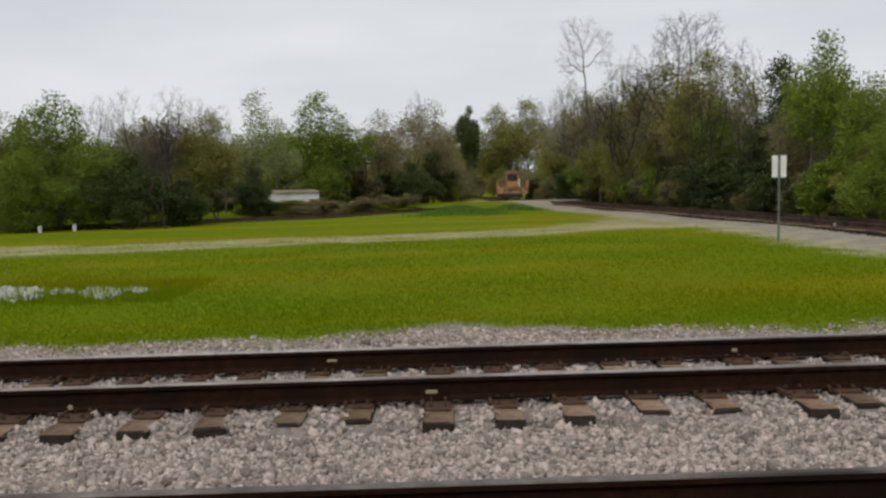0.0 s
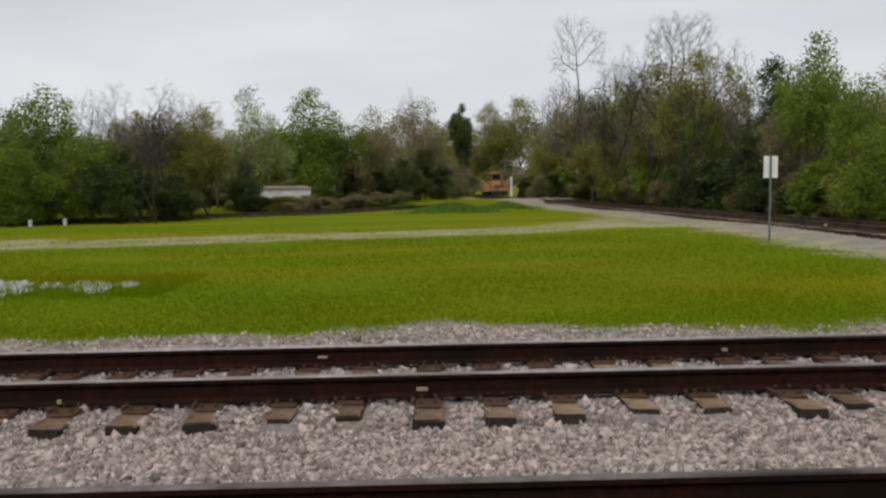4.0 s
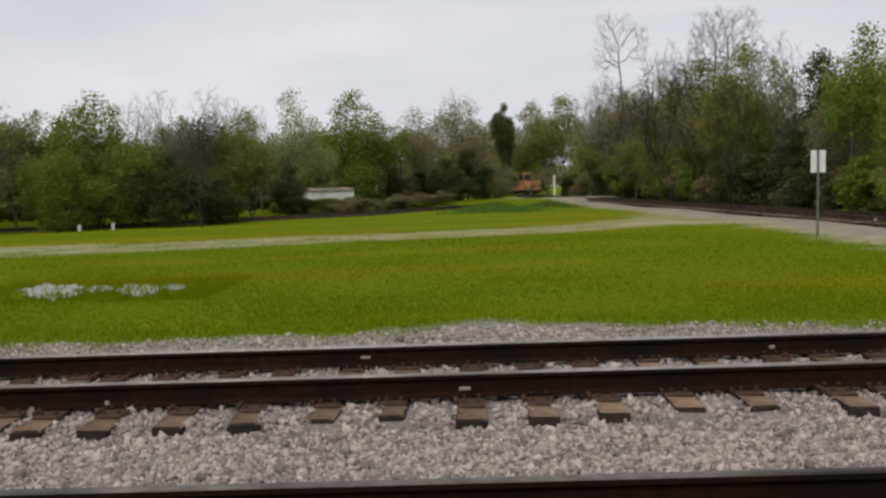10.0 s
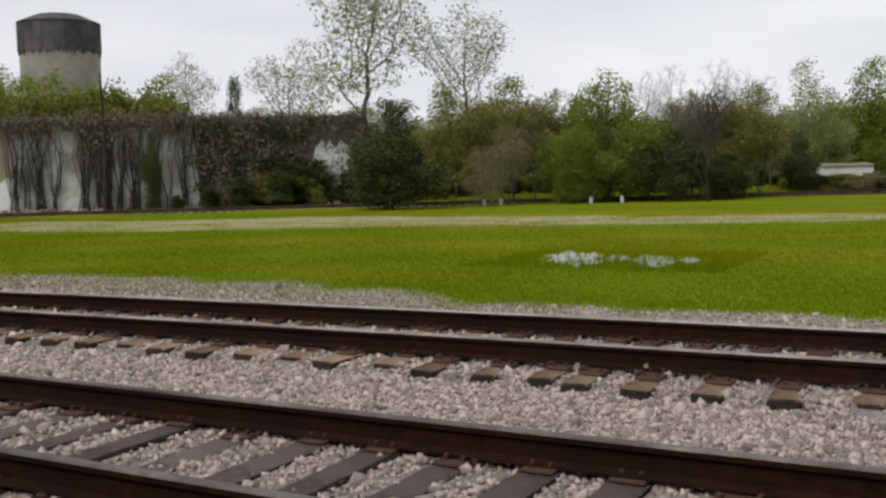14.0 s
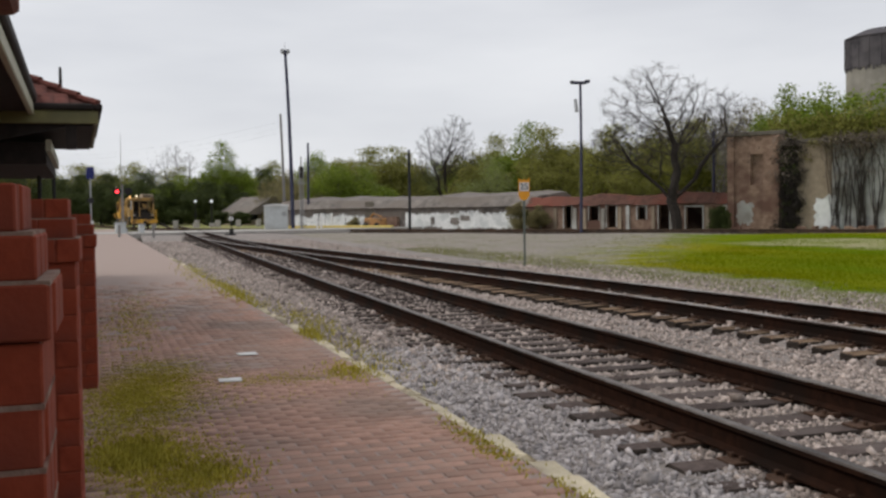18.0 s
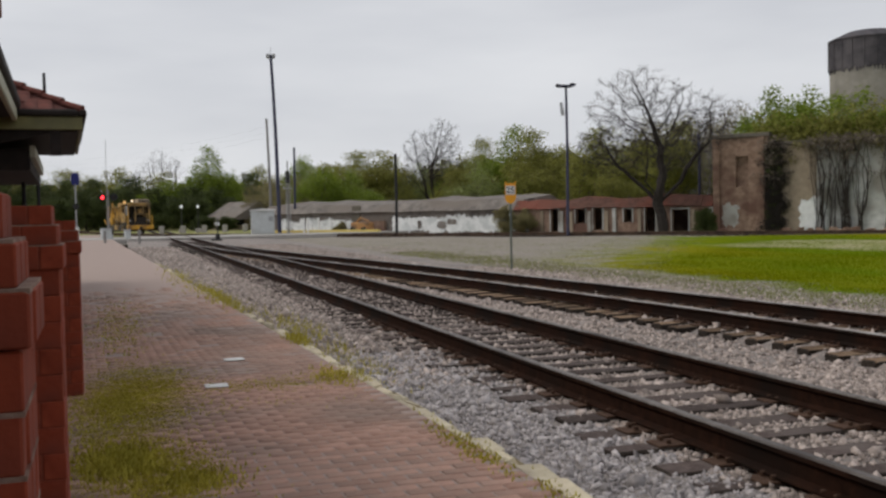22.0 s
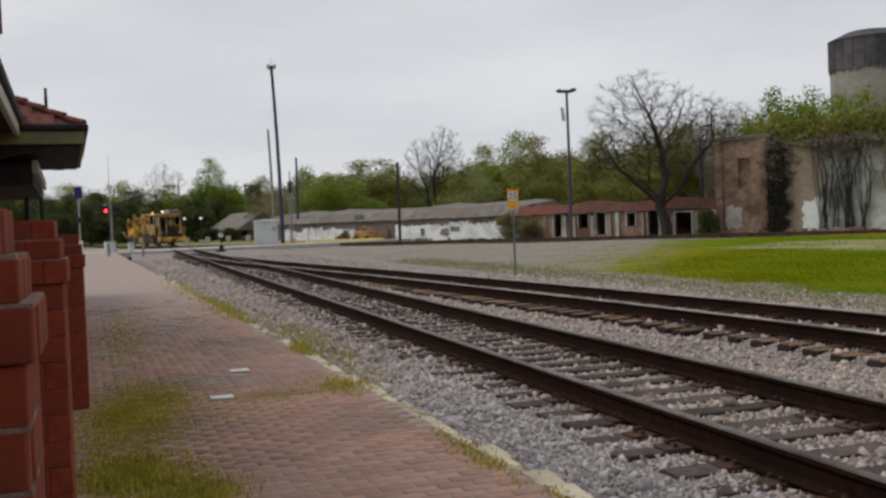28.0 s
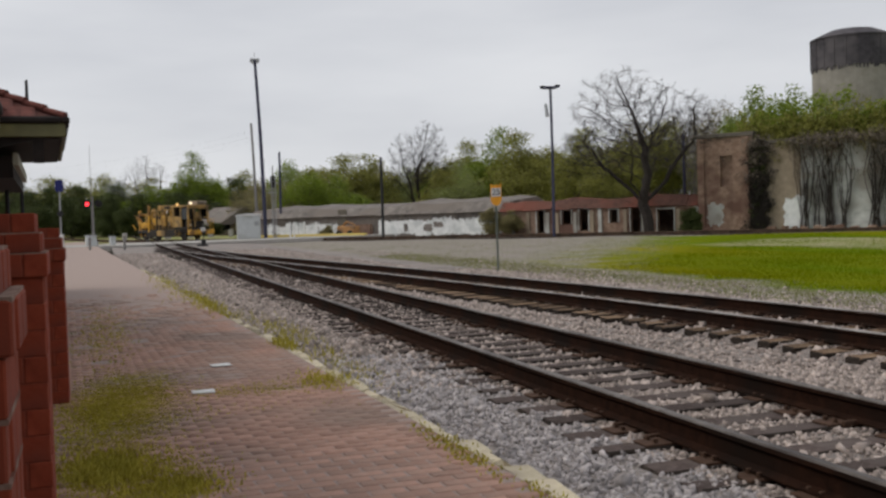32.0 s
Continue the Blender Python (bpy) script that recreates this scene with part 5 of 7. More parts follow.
def brick_pier(x, y, height, label, deep=1.0, tops=(0.105, 0.088, 0.088)):
    """A square brick pier with a corbelled cap, brick by brick."""
    pier = base("brick_pier", pose(x, y, PLATFORM_Z, 0, 0, 181.2), label, "brick pier", "brick piers on the platform")
    w = 0.40
    core = Build().box(-w / 2 + 0.004, -w / 2 + 0.004, -0.05, w / 2 - 0.004, w / 2 - 0.004, height - 0.25)
    part("mortar_core", core.done("mortar_core", M_MORTAR), pier)
    joint = 0.004
    pier.scale = (deep, 1, 1)
    shaft = height - sum(tops)
    count = int(round(shaft / (0.112 if deep == 1.0 else 0.092)))
    courses = [shaft / count] * count + list(tops)
    brick = {}
    r = random.Random(int(x * 10))
    z0 = -courses[0]
    for k, course in enumerate(courses):
        z0 += courses[k - 1] if k else courses[0]
        from_top = len(courses) - 1 - k
        grow = {0: -0.028, 1: -0.005, 2: 0.016}.get(from_top, 0.0)
        side = w + 2 * grow
        length = (side - joint * (1 if k % 2 else 1)) / 2
        depth = 0.095
        for face in range(4):
            for piece in range(2):
                size = (round(length - joint / 2 - (depth + joint) / 2 * 1.0, 4), depth, round(course, 4))
                if size not in brick:
                    brick[size] = Build().box(-size[0] / 2, -depth / 2, 0, size[0] / 2, depth / 2, course - joint, 0.0035).done("brick", M_BRICK)
                span = side - depth - joint
                u = -side / 2 + size[0] / 2 + piece * (size[0] + joint)
                a = face * 90
                m = pose(0, 0, z0, 0, 0, a) @ pose(u + (0 if k % 2 else depth + joint) * 1.0, -side / 2 + depth / 2, 0, 0, 0, r.uniform(-0.5, 0.5))
                part("brick", brick[size], pier, at=m)
        if from_top in (1, 2) or (deep != 1.0 and from_top > 3):
            e = side / 2 + (0.0006 if from_top > 2 else -0.003)
            part("mortar_joint", Build().box(-e, -e, z0 + course - joint - 0.003, e, e, z0 + course + 0.001).done("mortar_joint", M_LEDGE), pier, "pale weathered mortar")
        if grow > 0 or from_top < 2:
            fill = Build().box(-side / 2 + 0.004, -side / 2 + 0.004, z0 + 0.002, side / 2 - 0.004, side / 2 - 0.004, z0 + course - joint - 0.002)
            part("cap_mortar", fill.done("cap_mortar", M_MORTAR), pier)
    return pier


def depot():
    """The station house: walls, deep eaves, a far bay with a tiled hip roof."""
    d = base("station_house", pose(0, -0.25, PLATFORM_Z, 0, 0, 182.8), "old brick station house with red tiled roof and deep dark eaves", "station")
    b = Build().box(-9, 3.4, 0, 13.4, 9, 2.75)
    part("wall", b.done("wall", M_BRICK), d, "red brick wall")
    b = Build().box(13.4, 2.3, 0, 27, 9, 2.75)
    part("wall", b.done("wall", M_BRICK), d, "red brick wall")
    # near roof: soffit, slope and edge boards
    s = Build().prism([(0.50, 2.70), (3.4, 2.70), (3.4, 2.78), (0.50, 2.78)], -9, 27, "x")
    part("soffit", s.done("soffit", M_SOFFIT), d, "wooden soffit coloured near black")
    s = Build().prism([(0.47, 2.86), (5.6, 4.6), (5.6, 4.7), (0.42, 2.95)], -9, 13.6, "x")
    part("roof_slope", s.done("roof_slope", M_ROOFTILE), d)
    s = Build().box(-9, 0.44, 2.66, 13.2, 0.50, 2.80, 0.01)
    part("edge_board", s.done("edge_board", M_FASCIA_PALE), d, "pale painted edge board")
    s = Build().box(-9, 0.40, 2.80, 13.2, 0.50, 2.92, 0.02)
    part("gutter", s.done("gutter", M_SOFFIT), d)
    # far bay
    y0, y1, x0, x1, z = -0.275, 5.2, 13.2, 17.9, 2.56
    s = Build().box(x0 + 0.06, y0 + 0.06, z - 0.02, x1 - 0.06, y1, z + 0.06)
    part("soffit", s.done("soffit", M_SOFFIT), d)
    s = Build().box(x0, y0, z, x0 + 0.05, y1, z + 0.16, 0.008)
    part("edge_board", s.done("edge_board", M_FASCIA), d, "olive green painted edge board")
    s = Build().box(x0 + 0.05, y0, z, x1, y0 + 0.05, z + 0.16, 0.008)
    part("edge_board", s.done("edge_board", M_FASCIA), d, "olive green painted edge board")
    s = Build().box(x0 - 0.05, y0 - 0.05, z + 0.16, x1, y0 + 0.05, z + 0.24, 0.02)
    part("gutter", s.done("gutter", M_SOFFIT), d)
    s = Build().box(x0 - 0.05, y0 + 0.05, z + 0.16, x0 + 0.05, y1, z + 0.24, 0.02)
    part("gutter", s.done("gutter", M_SOFFIT), d)
    s = Build().box(x0 + 0.04, y0 + 0.25, z - 0.30, x0 + 0.16, y0 + 0.37, z)
    s.prism([(y0 + 0.3, z - 0.02), (y0 + 2.6, z - 0.02), (y0 + 2.6, z - 0.35), (y0 + 1.8, z - 0.35)], x0 + 0.06, x0 + 0.16, "x")
    part("bracket", s.done("bracket", M_SOFFIT), d, "heavy dark eave bracket")
    for px, py in ((15.0, 1.0), (17.6, 0.55), (20.5, 0.4)):
        s = Build().tube([(px, py, 0), (px, py, z)], [0.035, 0.035], 8)
        part("post", s.done("post", M_BLACK), d, "thin dark canopy post")
    # hip roof of pan tiles, course by course
    body = Build()
    ridge = z + 1.50
    body.raw([(x0, y0, z + 0.2), (x1, y0, z + 0.2), (x1, y1, z + 0.2), (x0, y1, z + 0.2), (x0 + 2.35, y0 + 2.6, ridge), (x0 + 2.35, y1, ridge)], [(0, 1, 4), (1, 2, 5, 4), (2, 3, 5), (3, 0, 4, 5), (3, 2, 1, 0)])
    part("roof_slope", body.done("roof_slope", M_ROOFTILE), d)
    r = random.Random(2)
    tile = Build()
    prof = [(-0.085, 0.0), (-0.06, 0.007), (-0.025, 0.011), (0.025, 0.011), (0.06, 0.007), (0.085, 0.0)]
    tile.raw([(0, a, h) for a, h in prof] + [(0.34, a * 0.9, h * 0.9) for a, h in prof] + [(0, a, h - 0.014) for a, h in prof], [(i, i + 1, 7 + i, 6 + i) for i in range(5)] + [(12 + i, 13 + i, i + 1, i) for i in range(5)])
    tile_me = tile.done("roof_tile", M_ROOFTILE)
    cap_me = Build().tube([(0, 0, 0.012), (0.34, 0, 0.004)], [0.045, 0.034], 10).done("ridge_tile", M_ROOFTILE)
    pitch = math.degrees(math.atan2(ridge - z - 0.2, 2.35))
    slope = math.hypot(2.35, ridge - z - 0.2)
    for k in range(int(slope / 0.26)):
        u = k * 0.26
        inset = u / slope * 2.35
        zz = z + 0.21 + (ridge - z - 0.2) * u / slope
        lap = min(u + 0.33, slope) / slope * 2.6
        n = int((y1 - y0 - lap) / 0.17)
        for j in range(min(n, 24)):
            y = y0 + lap + 0.085 + j * 0.17
            part("roof_tile", tile_me, d, at=pose(x0 - 0.04 + inset, y, zz, 0, -pitch, r.uniform(-1, 1)))
    for k in range(12):
        f = k / 12
        part("ridge_tile", cap_me, d, at=pose(x0 - 0.02 + 2.35 * f, y0 + 2.6 * f, z + 0.235 + (ridge - z - 0.2) * f, 0, -18, 48))
    s = Build().tube([(16.4, 0.18, 3.1), (16.4, 0.18, 3.66)], [0.03, 0.02], 6)
    part("vent_pipe", s.done("vent_pipe", M_BLACK), d)
    # canopy beyond the bay
    s = Build().prism([(0.27, 2.26), (0.33, 2.26), (0.33, 2.4), (0.27, 2.4)], 13.6, 18.8, "x")
    part("edge_board", s.done("edge_board", M_FASCIA_PALE), d, "pale painted canopy edge board")
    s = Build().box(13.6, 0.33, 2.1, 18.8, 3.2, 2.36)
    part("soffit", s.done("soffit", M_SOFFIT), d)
    # a corner of the upper roof over the door
    s = Build().box(-2, 0.29, 2.74, 7.4, 0.9, 3.04, 0.03)
    part("upper_eave", s.done("upper_eave", M_SOFFIT_RED), d, "red-brown boarded upper eave")
    s = Build().box(-2, 0.24, 3.02, 7.46, 0.36, 3.12, 0.02)
    s.box(7.38, 0.24, 3.02, 7.5, 0.9, 3.12, 0.02)
    part("gutter", s.done("gutter", M_SOFFIT), d)
    return d


# ---- small railway furniture ----
def round_pole(name, x, y, z0, z1, r0, r1, material, label, category="utility pole", bend=0.0, lean=(0, 0), group=""):
    p = base(name, pose(x, y, z0), label, category, group)
    h = z1 - z0
    pts = [(lean[0] * t + bend * math.sin(t * math.pi), lean[1] * t + bend * math.sin(t * 2.4), h * t) for t in (0, 0.2, 0.4, 0.6, 0.8, 1.0)]
    pts[0] = (0, 0, -0.4)
    part("shaft", Build().tube(pts, [r0 + (r1 - r0) * t for t in (0, 0.2, 0.4, 0.6, 0.8, 1.0)], 10).done("shaft", material), p)
    return p, pts[-1]


def tall_poles():
    p, top = round_pole("light_pole", -94.4, 13.9, 0, 16.6, 0.19, 0.13, M_POLE, "tall thin dark floodlight pole by the crossing", "light pole", 0.12, (0, -0.5))
    part("lamp_bracket", Build().box(top[0] - 0.1, top[1] - 0.3, top[2] - 0.35, top[0] + 0.1, top[1] + 0.3, top[2] - 0.2, 0.02).done("lamp_bracket", M_STEEL), p)
    for s in (-0.27, 0.27):
        part("floodlight", Build().box(top[0] - 0.18, top[1] + s - 0.15, top[2] - 0.25, top[0] + 0.2, top[1] + s + 0.15, top[2] + 0.1, 0.05).done("floodlight", M_STEEL), p)
    part("spike", Build().tube([(top[0], top[1], top[2]), (top[0], top[1], top[2] + 0.7)], [0.03, 0.02], 6).done("spike", M_STEEL), p)
    round_pole("utility_pole", -104.4, 14.6, 0, 11.7, 0.15, 0.11, M_POLE_GREY, "weathered grey wooden utility pole", "utility pole", 0.05, (0, -0.3))
    round_pole("utility_pole", -99.1, 16.1, 0, 8.4, 0.13, 0.1, M_POLE, "dark stub of an old utility pole", "utility pole", 0.03, (0, 0.1))
    round_pole("utility_pole", -83.4, 22.2, 0, 6.8, 0.125, 0.11, M_BLACK, "black creosoted utility pole beside the track", "utility pole", 0.02)
    p, top = round_pole("light_pole", -65.8, 30.0, 0, 10.5, 0.115, 0.085, M_POLE, "dark yard light pole with crossarm", "light pole", 0.04)
    part("crossarm", Build().box(top[0] - 0.5, top[1] - 0.5, top[2] - 0.1, top[0] + 0.5, top[1] + 0.5, top[2], 0.02, Matrix.Rotation(0, 4, "Z")).done("crossarm", M_POLE), p)
    for s in (-0.42, 0.42):
        part("floodlight", Build().box(s * 0.75 - 0.16, s - 0.16, top[2] - 0.06, s * 0.75 + 0.16, s + 0.16, top[2] + 0.12, 0.03).done("floodlight", M_BLACK), p)
    part("service_drop", Build().tube([(0.1, -0.3, top[2] - 2.1), (-0.05, -0.35, top[2] - 1.2)], [0.14, 0.1], 8).done("service_drop", M_STEEL), p)
    x, y = c_at(15.8, 6.4)
    round_pole("dead_trunk", x, y, -0.1, 9.2, 0.17, 0.06, M_BARK_DARK, "dead dark tree trunk standing before the ruined wall", "tree trunk", 0.1)
    round_pole("utility_pole", -69.5, 43.0, 0, 7.5, 0.12, 0.1, M_POLE, "thin dark pole beside the ruined building", "utility pole", 0.03)


def rail_marks():
    """Small pale paint marks and bolts on the webs of the second track."""
    for x, y, z, w, h in ((0.08, 7.815, 0.095, 0.09, 0.028), (-0.83, 9.318, 0.11, 0.09, 0.022), (-2.7, 7.80, 0.06, 0.035, 0.035), (2.9, 9.318, 0.10, 0.05, 0.03), (5.1, 9.318, 0.10, 0.05, 0.03)):
        b = Build().box(-w / 2, -0.014, -h / 2, w / 2, 0.006, h / 2, 0.004)
        ob = new("rail_mark", b.done("rail_mark", M_RUIN_TAN))
        ob.location = (x, y, z)
        tagged(ob, "small pale paint mark on the rusty rail web", "paint mark", "rail marks", "structure")


def wires():
    """Cables between poles."""
    for k, (p0, p1, sag) in enumerate((((-104.4, 14.3, 10.9), (-180, -18, 11.5), 1.2), ((-104.4, 14.3, 10.3), (-180, -18, 10.9), 1.2), ((-104.4, 14.3, 9.8), (-180, -18, 10.2), 1.3))):
        a, b = Vector(p0), Vector(p1)
        pts = [a.lerp(b, t / 14) - Vector((0, 0, sag * 4 * (t / 14) * (1 - t / 14))) for t in range(15)]
        ob = new("overhead_wire", Build().tube(pts, [0.0035] * 15, 4).done("overhead_wire", M_BLACK))
        tagged(ob, "thin dark overhead wire slung between poles", "wire", "overhead wires", "structure")


def board_sign():
    """The back of a white board on a green steel post."""
    z = float(ground_z(np.array(10.9), np.array(30.9)))
    p = base("track_sign", pose(10.9, 30.9, z, 0, 1.0, -20), "white rectangular track sign on a steel post, seen from behind", "sign")
    part("post", Build().box(-0.035, -0.03, -0.4, 0.035, 0.02, 2.5 - z, 0.008).done("post", M_GREENPOST), p)
    part("board", Build().box(-0.21, 0.022, 1.78 - z, 0.21, 0.034, 2.45 - z, 0.004).done("board", M_WHITE), p)
    for h in (1.95, 2.28):
        part("bolt", Build().tube([(0, -0.045, h - z), (0, 0.04, h - z)], [0.012, 0.012], 6).done("bolt", M_STEEL), p)


def speed_sign():
    x, y = -27.75, 10.6
    z = float(ground_z(np.array(x), np.array(y)))
    s = base("speed_sign", pose(x, y, -0.12, 0, 0, 72), "orange track speed sign with notched white top on a thin post", "sign")
    part("post", Build().box(-0.03, -0.02, -0.3, 0.03, 0.02, 2.25, 0.006).done("post", M_GREENPOST), s)
    shield = [(-0.16, 2.66), (-0.07, 2.58), (0.0, 2.62), (0.07, 2.58), (0.16, 2.66), (0.16, 2.16), (0.10, 2.04), (0.0, 2.0), (-0.10, 2.04), (-0.16, 2.16)]
    part("board", Build().prism(shield, -0.034, -0.022, "y").done("board", M_ORANGE), s, "orange shield-shaped board")
    part("panel", Build().box(-0.135, -0.040, 2.27, 0.135, -0.036, 2.52, 0.0).done("panel", M_WHITE), s, "pale number panel")
    for k, word in ((0, "25"),):
        c = bpy.data.curves.new("speed_number", "FONT")
        c.body, c.size, c.align_x, c.align_y, c.extrude = word, 0.25, "CENTER", "CENTER", 0.002
        c.materials.append(M_BLACK)
        part("speed_number", c, s, at=pose(0, -0.043, 2.395, 90, 0, 0))


def switch_stand():
    s = base("switch_stand", pose(-76.0, 6.58, 0.0, 0, 0, 10), "low black switch stand with round white target beside the points", "switch stand")
    part("foot", Build().box(-0.35, -0.45, 0, 0.35, 0.25, 0.12, 0.02).done("foot", M_BLACK), s)
    part("housing", Build().box(-0.14, -0.14, 0.1, 0.14, 0.14, 0.5, 0.03).done("housing", M_BLACK), s)
    part("mast", Build().tube([(0, 0, 0.4), (0, 0, 1.5)], [0.035, 0.03], 8).done("mast", M_BLACK), s)
    part("target", Build().tube([(-0.01, 0, 1.22), (0.012, 0, 1.22)], [0.17, 0.17], 18).done("target", M_WHITE), s, "round white target")
    part("target", Build().tube([(0, -0.01, 1.55), (0, 0.012, 1.55)], [0.16, 0.16], 14).done("target", M_BLACK), s)
    part("lever", Build().tube([(0.15, 0, 0.3), (0.5, -0.5, 0.2)], [0.02, 0.02], 6).done("lever", M_BLACK), s)


def crossing_signal(x, y, z, face, label, mast=3.9, lit=0):
    """A road crossing flasher: mast, arm with two hooded lamps, base and relay case."""
    s = base("crossing_signal", pose(x, y, z, 0, 0, face), label, "crossing signal")
    part("base", Build().box(-0.3, -0.3, -0.2, 0.3, 0.3, 0.35, 0.05).done("base", M_STEEL), s)
    part("mast", Build().tube([(0, 0, 0.2), (0, 0, mast)], [0.06, 0.055], 10).done("mast", M_POLE_GREY), s)
    part("arm", Build().tube([(0, -0.46, 3.35), (0, 0.46, 3.35)], [0.035, 0.035], 8).done("arm", M_BLACK), s)
    for k, sy in enumerate((-0.43, 0.43)):
        part("backboard", Build().tube([(0.06, sy, 3.35), (0.08, sy, 3.35)], [0.30, 0.30], 20).done("backboard", M_BLACK), s)
        lamp = part("lamp", Build().tube([(0.08, sy, 3.35), (0.12, sy, 3.35)], [0.15, 0.15], 16).done("lamp", M_RED_ON if k == lit else M_GREASE), s)
        part("hood", Build().prism([(sy - 0.17, 3.32), (sy - 0.12, 3.48), (sy, 3.53), (sy + 0.12, 3.48), (sy + 0.17, 3.32), (sy + 0.15, 3.32), (sy, 3.5), (sy - 0.15, 3.32)], 0.1, 0.34, "x").done("hood", M_BLACK), lamp)
    return s


def crossing():
    # road over the tracks
    road = Build().prism([(-80, -30), (-90, -30), (-92, 16), (-96, 26), (-86, 24), (-82, 14)], -0.2, 0.17, "z")
    ob = new("road", road.done("road", M_CONCRETE))
    tagged(ob, "pale worn road surface over the level crossing", "road", kind="structure")
    crossing_signal(-85.4, -1.08, 0.15, 4, "level crossing flasher with one red lamp lit", 3.9, 0)
    whip = base("radio_mast", pose(-85.9, -1.2, 0.15), "thin grey whip mast above the signal", "mast")
    part("shaft", Build().tube([(0, 0, -0.2), (0, 0, 4), (0, 0.05, 8)], [0.04, 0.025, 0.012], 6).done("shaft", M_POLE_GREY), whip)
    for x, y, w, h in ((-84.2, -1.3, 0.75, 0.85), (-84.6, 0.3, 0.4, 0.7), (-79.5, -3.3, 0.3, 0.45)):
        c = base("relay_case", pose(x, y, 0.1, 0, 0, 12), "grey metal relay case at the crossing", "cabinet", "relay cases")
        part("body", Build().box(-0.3, -w / 2, -0.2, 0.3, w / 2, h, 0.03).done("body", M_BOX), c)
        part("lid", Build().box(-0.34, -w / 2 - 0.04, h, 0.34, w / 2 + 0.04, h + 0.08, 0.03).done("lid", M_STEEL), c)
        part("door", Build().box(0.3, -w / 2 + 0.06, 0.1, 0.32, w / 2 - 0.06, h - 0.08, 0.004).done("door", M_BOX), c)
    b = base("blue_flag_sign", pose(-60.4, -2.55, 0.1, 0, 0, 0), "dark blue oval sign on a pale post with a black lamp", "sign")
    part("post", Build().tube([(0, 0, -0.2), (0, 0, 3.6)], [0.05, 0.045], 8).done("post", M_STEEL), b)
    part("board", Build().prism([(-0.22 + 0.06, 3.55), (0.16, 3.55), (0.22, 3.7), (0.22, 4.1), (0.16, 4.22), (-0.16, 4.22), (-0.22, 4.1), (-0.22, 3.7)], 0.0, 0.04, "x").done("board", M_BLUE), b, "dark blue board")
    part("lamp_case", Build().tube([(-0.1, 0, 2.35), (0.22, 0, 2.35)], [0.17, 0.17], 12).done("lamp_case", M_BLACK), b)
    part("guard", Build().tube([(0, 0, 0), (0, 0, 1.2)], [0.13, 0.12], 10).done("guard", M_WHITE), b)
    # signal bungalow
    g = base("signal_bungalow", pose(-89.6, 11.7, 0.0, 0, 0, -6), "pale grey-white metal signal bungalow beside the tracks", "equipment cabin")
    part("body", Build().box(-1.0, -1.0, -0.1, 1.0, 1.0, 2.2, 0.03).done("body", M_BOX), g)
    part("roof", Build().prism([(-1.1, 2.2), (1.1, 2.2), (1.1, 2.28), (0, 2.42), (-1.1, 2.28)], -1.1, 1.1, "x").done("roof", M_WHITE), g, "shallow white metal roof")
    part("door", Build().box(1.0, -0.4, 0.1, 1.03, 0.4, 1.95, 0.005).done("door", M_BOX), g)
    part("vent", Build().box(1.0, 0.5, 1.3, 1.04, 0.85, 1.7, 0.005).done("vent", M_STEEL), g)
    g = base("signal_mast", pose(-88.3, 13.8, 0.0, 0, 0, -6), "slender galvanised signal mast with ladder beside the bungalow", "signal mast")
    for y in (-0.16, 0.16):
        part("stile", Build().tube([(0, y, -0.2), (0, y, 5.6)], [0.03, 0.03], 6).done("stile", M_STEEL), g)
    part("pole", Build().tube([(-0.35, 0, -0.2), (-0.35, 0, 6.5)], [0.07, 0.05], 8).done("pole", M_POLE_GREY), g)
    for k in range(17):
        part("rung", Build().tube([(0, -0.16, 0.3 + k * 0.32), (0, 0.16, 0.3 + k * 0.32)], [0.016, 0.016], 5).done("rung", M_STEEL), g)
    part("platform_plate", Build().box(-0.6, -0.4, 4.1, 0.2, 0.4, 4.16, 0.01).done("platform_plate", M_STEEL), g)
    head = part("signal_head", Build().box(-0.3, -0.22, 4.6, -0.12, 0.22, 5.6, 0.04).done("signal_head", M_BLACK), g, "black two-lamp signal head")
    for z in (4.85, 5.35):
        part("hood", Build().tube([(-0.14, 0, z), (0.08, 0, z + 0.02)], [0.13, 0.12], 12).done("hood", M_GREASE), head)
    for x, y in ((-92.4, 17.2), (-90.2, 15.8), (-87, 14.9)):
        m = base("marker_post", pose(x, y, 0), "short white marker post near the bungalow", "post", "marker posts")
        part("shaft", Build().tube([(0, 0, -0.2), (0, 0, 1.5)], [0.07, 0.07], 8).done("shaft", M_WHITE), m)
    for x, y in ((-72.5, 1.0), (-70.0, 3.0 - 4.2)):
        m = base("bollard", pose(x, y, 0.12), "short grey bollard at the platform end", "bollard", "bollards")
        part("shaft", Build().tube([(0, 0, -0.2), (0, 0, 0.85)], [0.08, 0.08], 10).done("shaft", M_POLE_GREY), m)
    # park lamps with white globes
    for x, y in ((-130.2, 7.1), (-131.5, 9.2)):
        m = base("park_lamp", pose(x, y, -0.1), "black park lamp post with glowing white globe", "street lamp", "park lamps")
        part("post", Build().tube([(0, 0, -0.2), (0, 0, 3.0)], [0.09, 0.06], 8).done("post", M_BLACK), m)
        part("globe", Build().ball((0, 0, 3.25), 0.2).done("globe", M_GLOBE, True), m)
        part("plinth", Build().box(-0.35, -0.35, -0.2, 0.35, 0.35, 0.5, 0.05).done("plinth", M_CONCRETE), m)
    for k in range(7):
        m = base("stone_plinth", pose(-128 - k * 0.6, 2.0 + k * 2.6, -0.1), "low pale stone plinth on the park edge", "plinth", "stone plinths")
        part("block", Build().box(-0.3, -0.3, -0.2, 0.3, 0.3, 0.9, 0.05).done("block", M_CONCRETE), m)
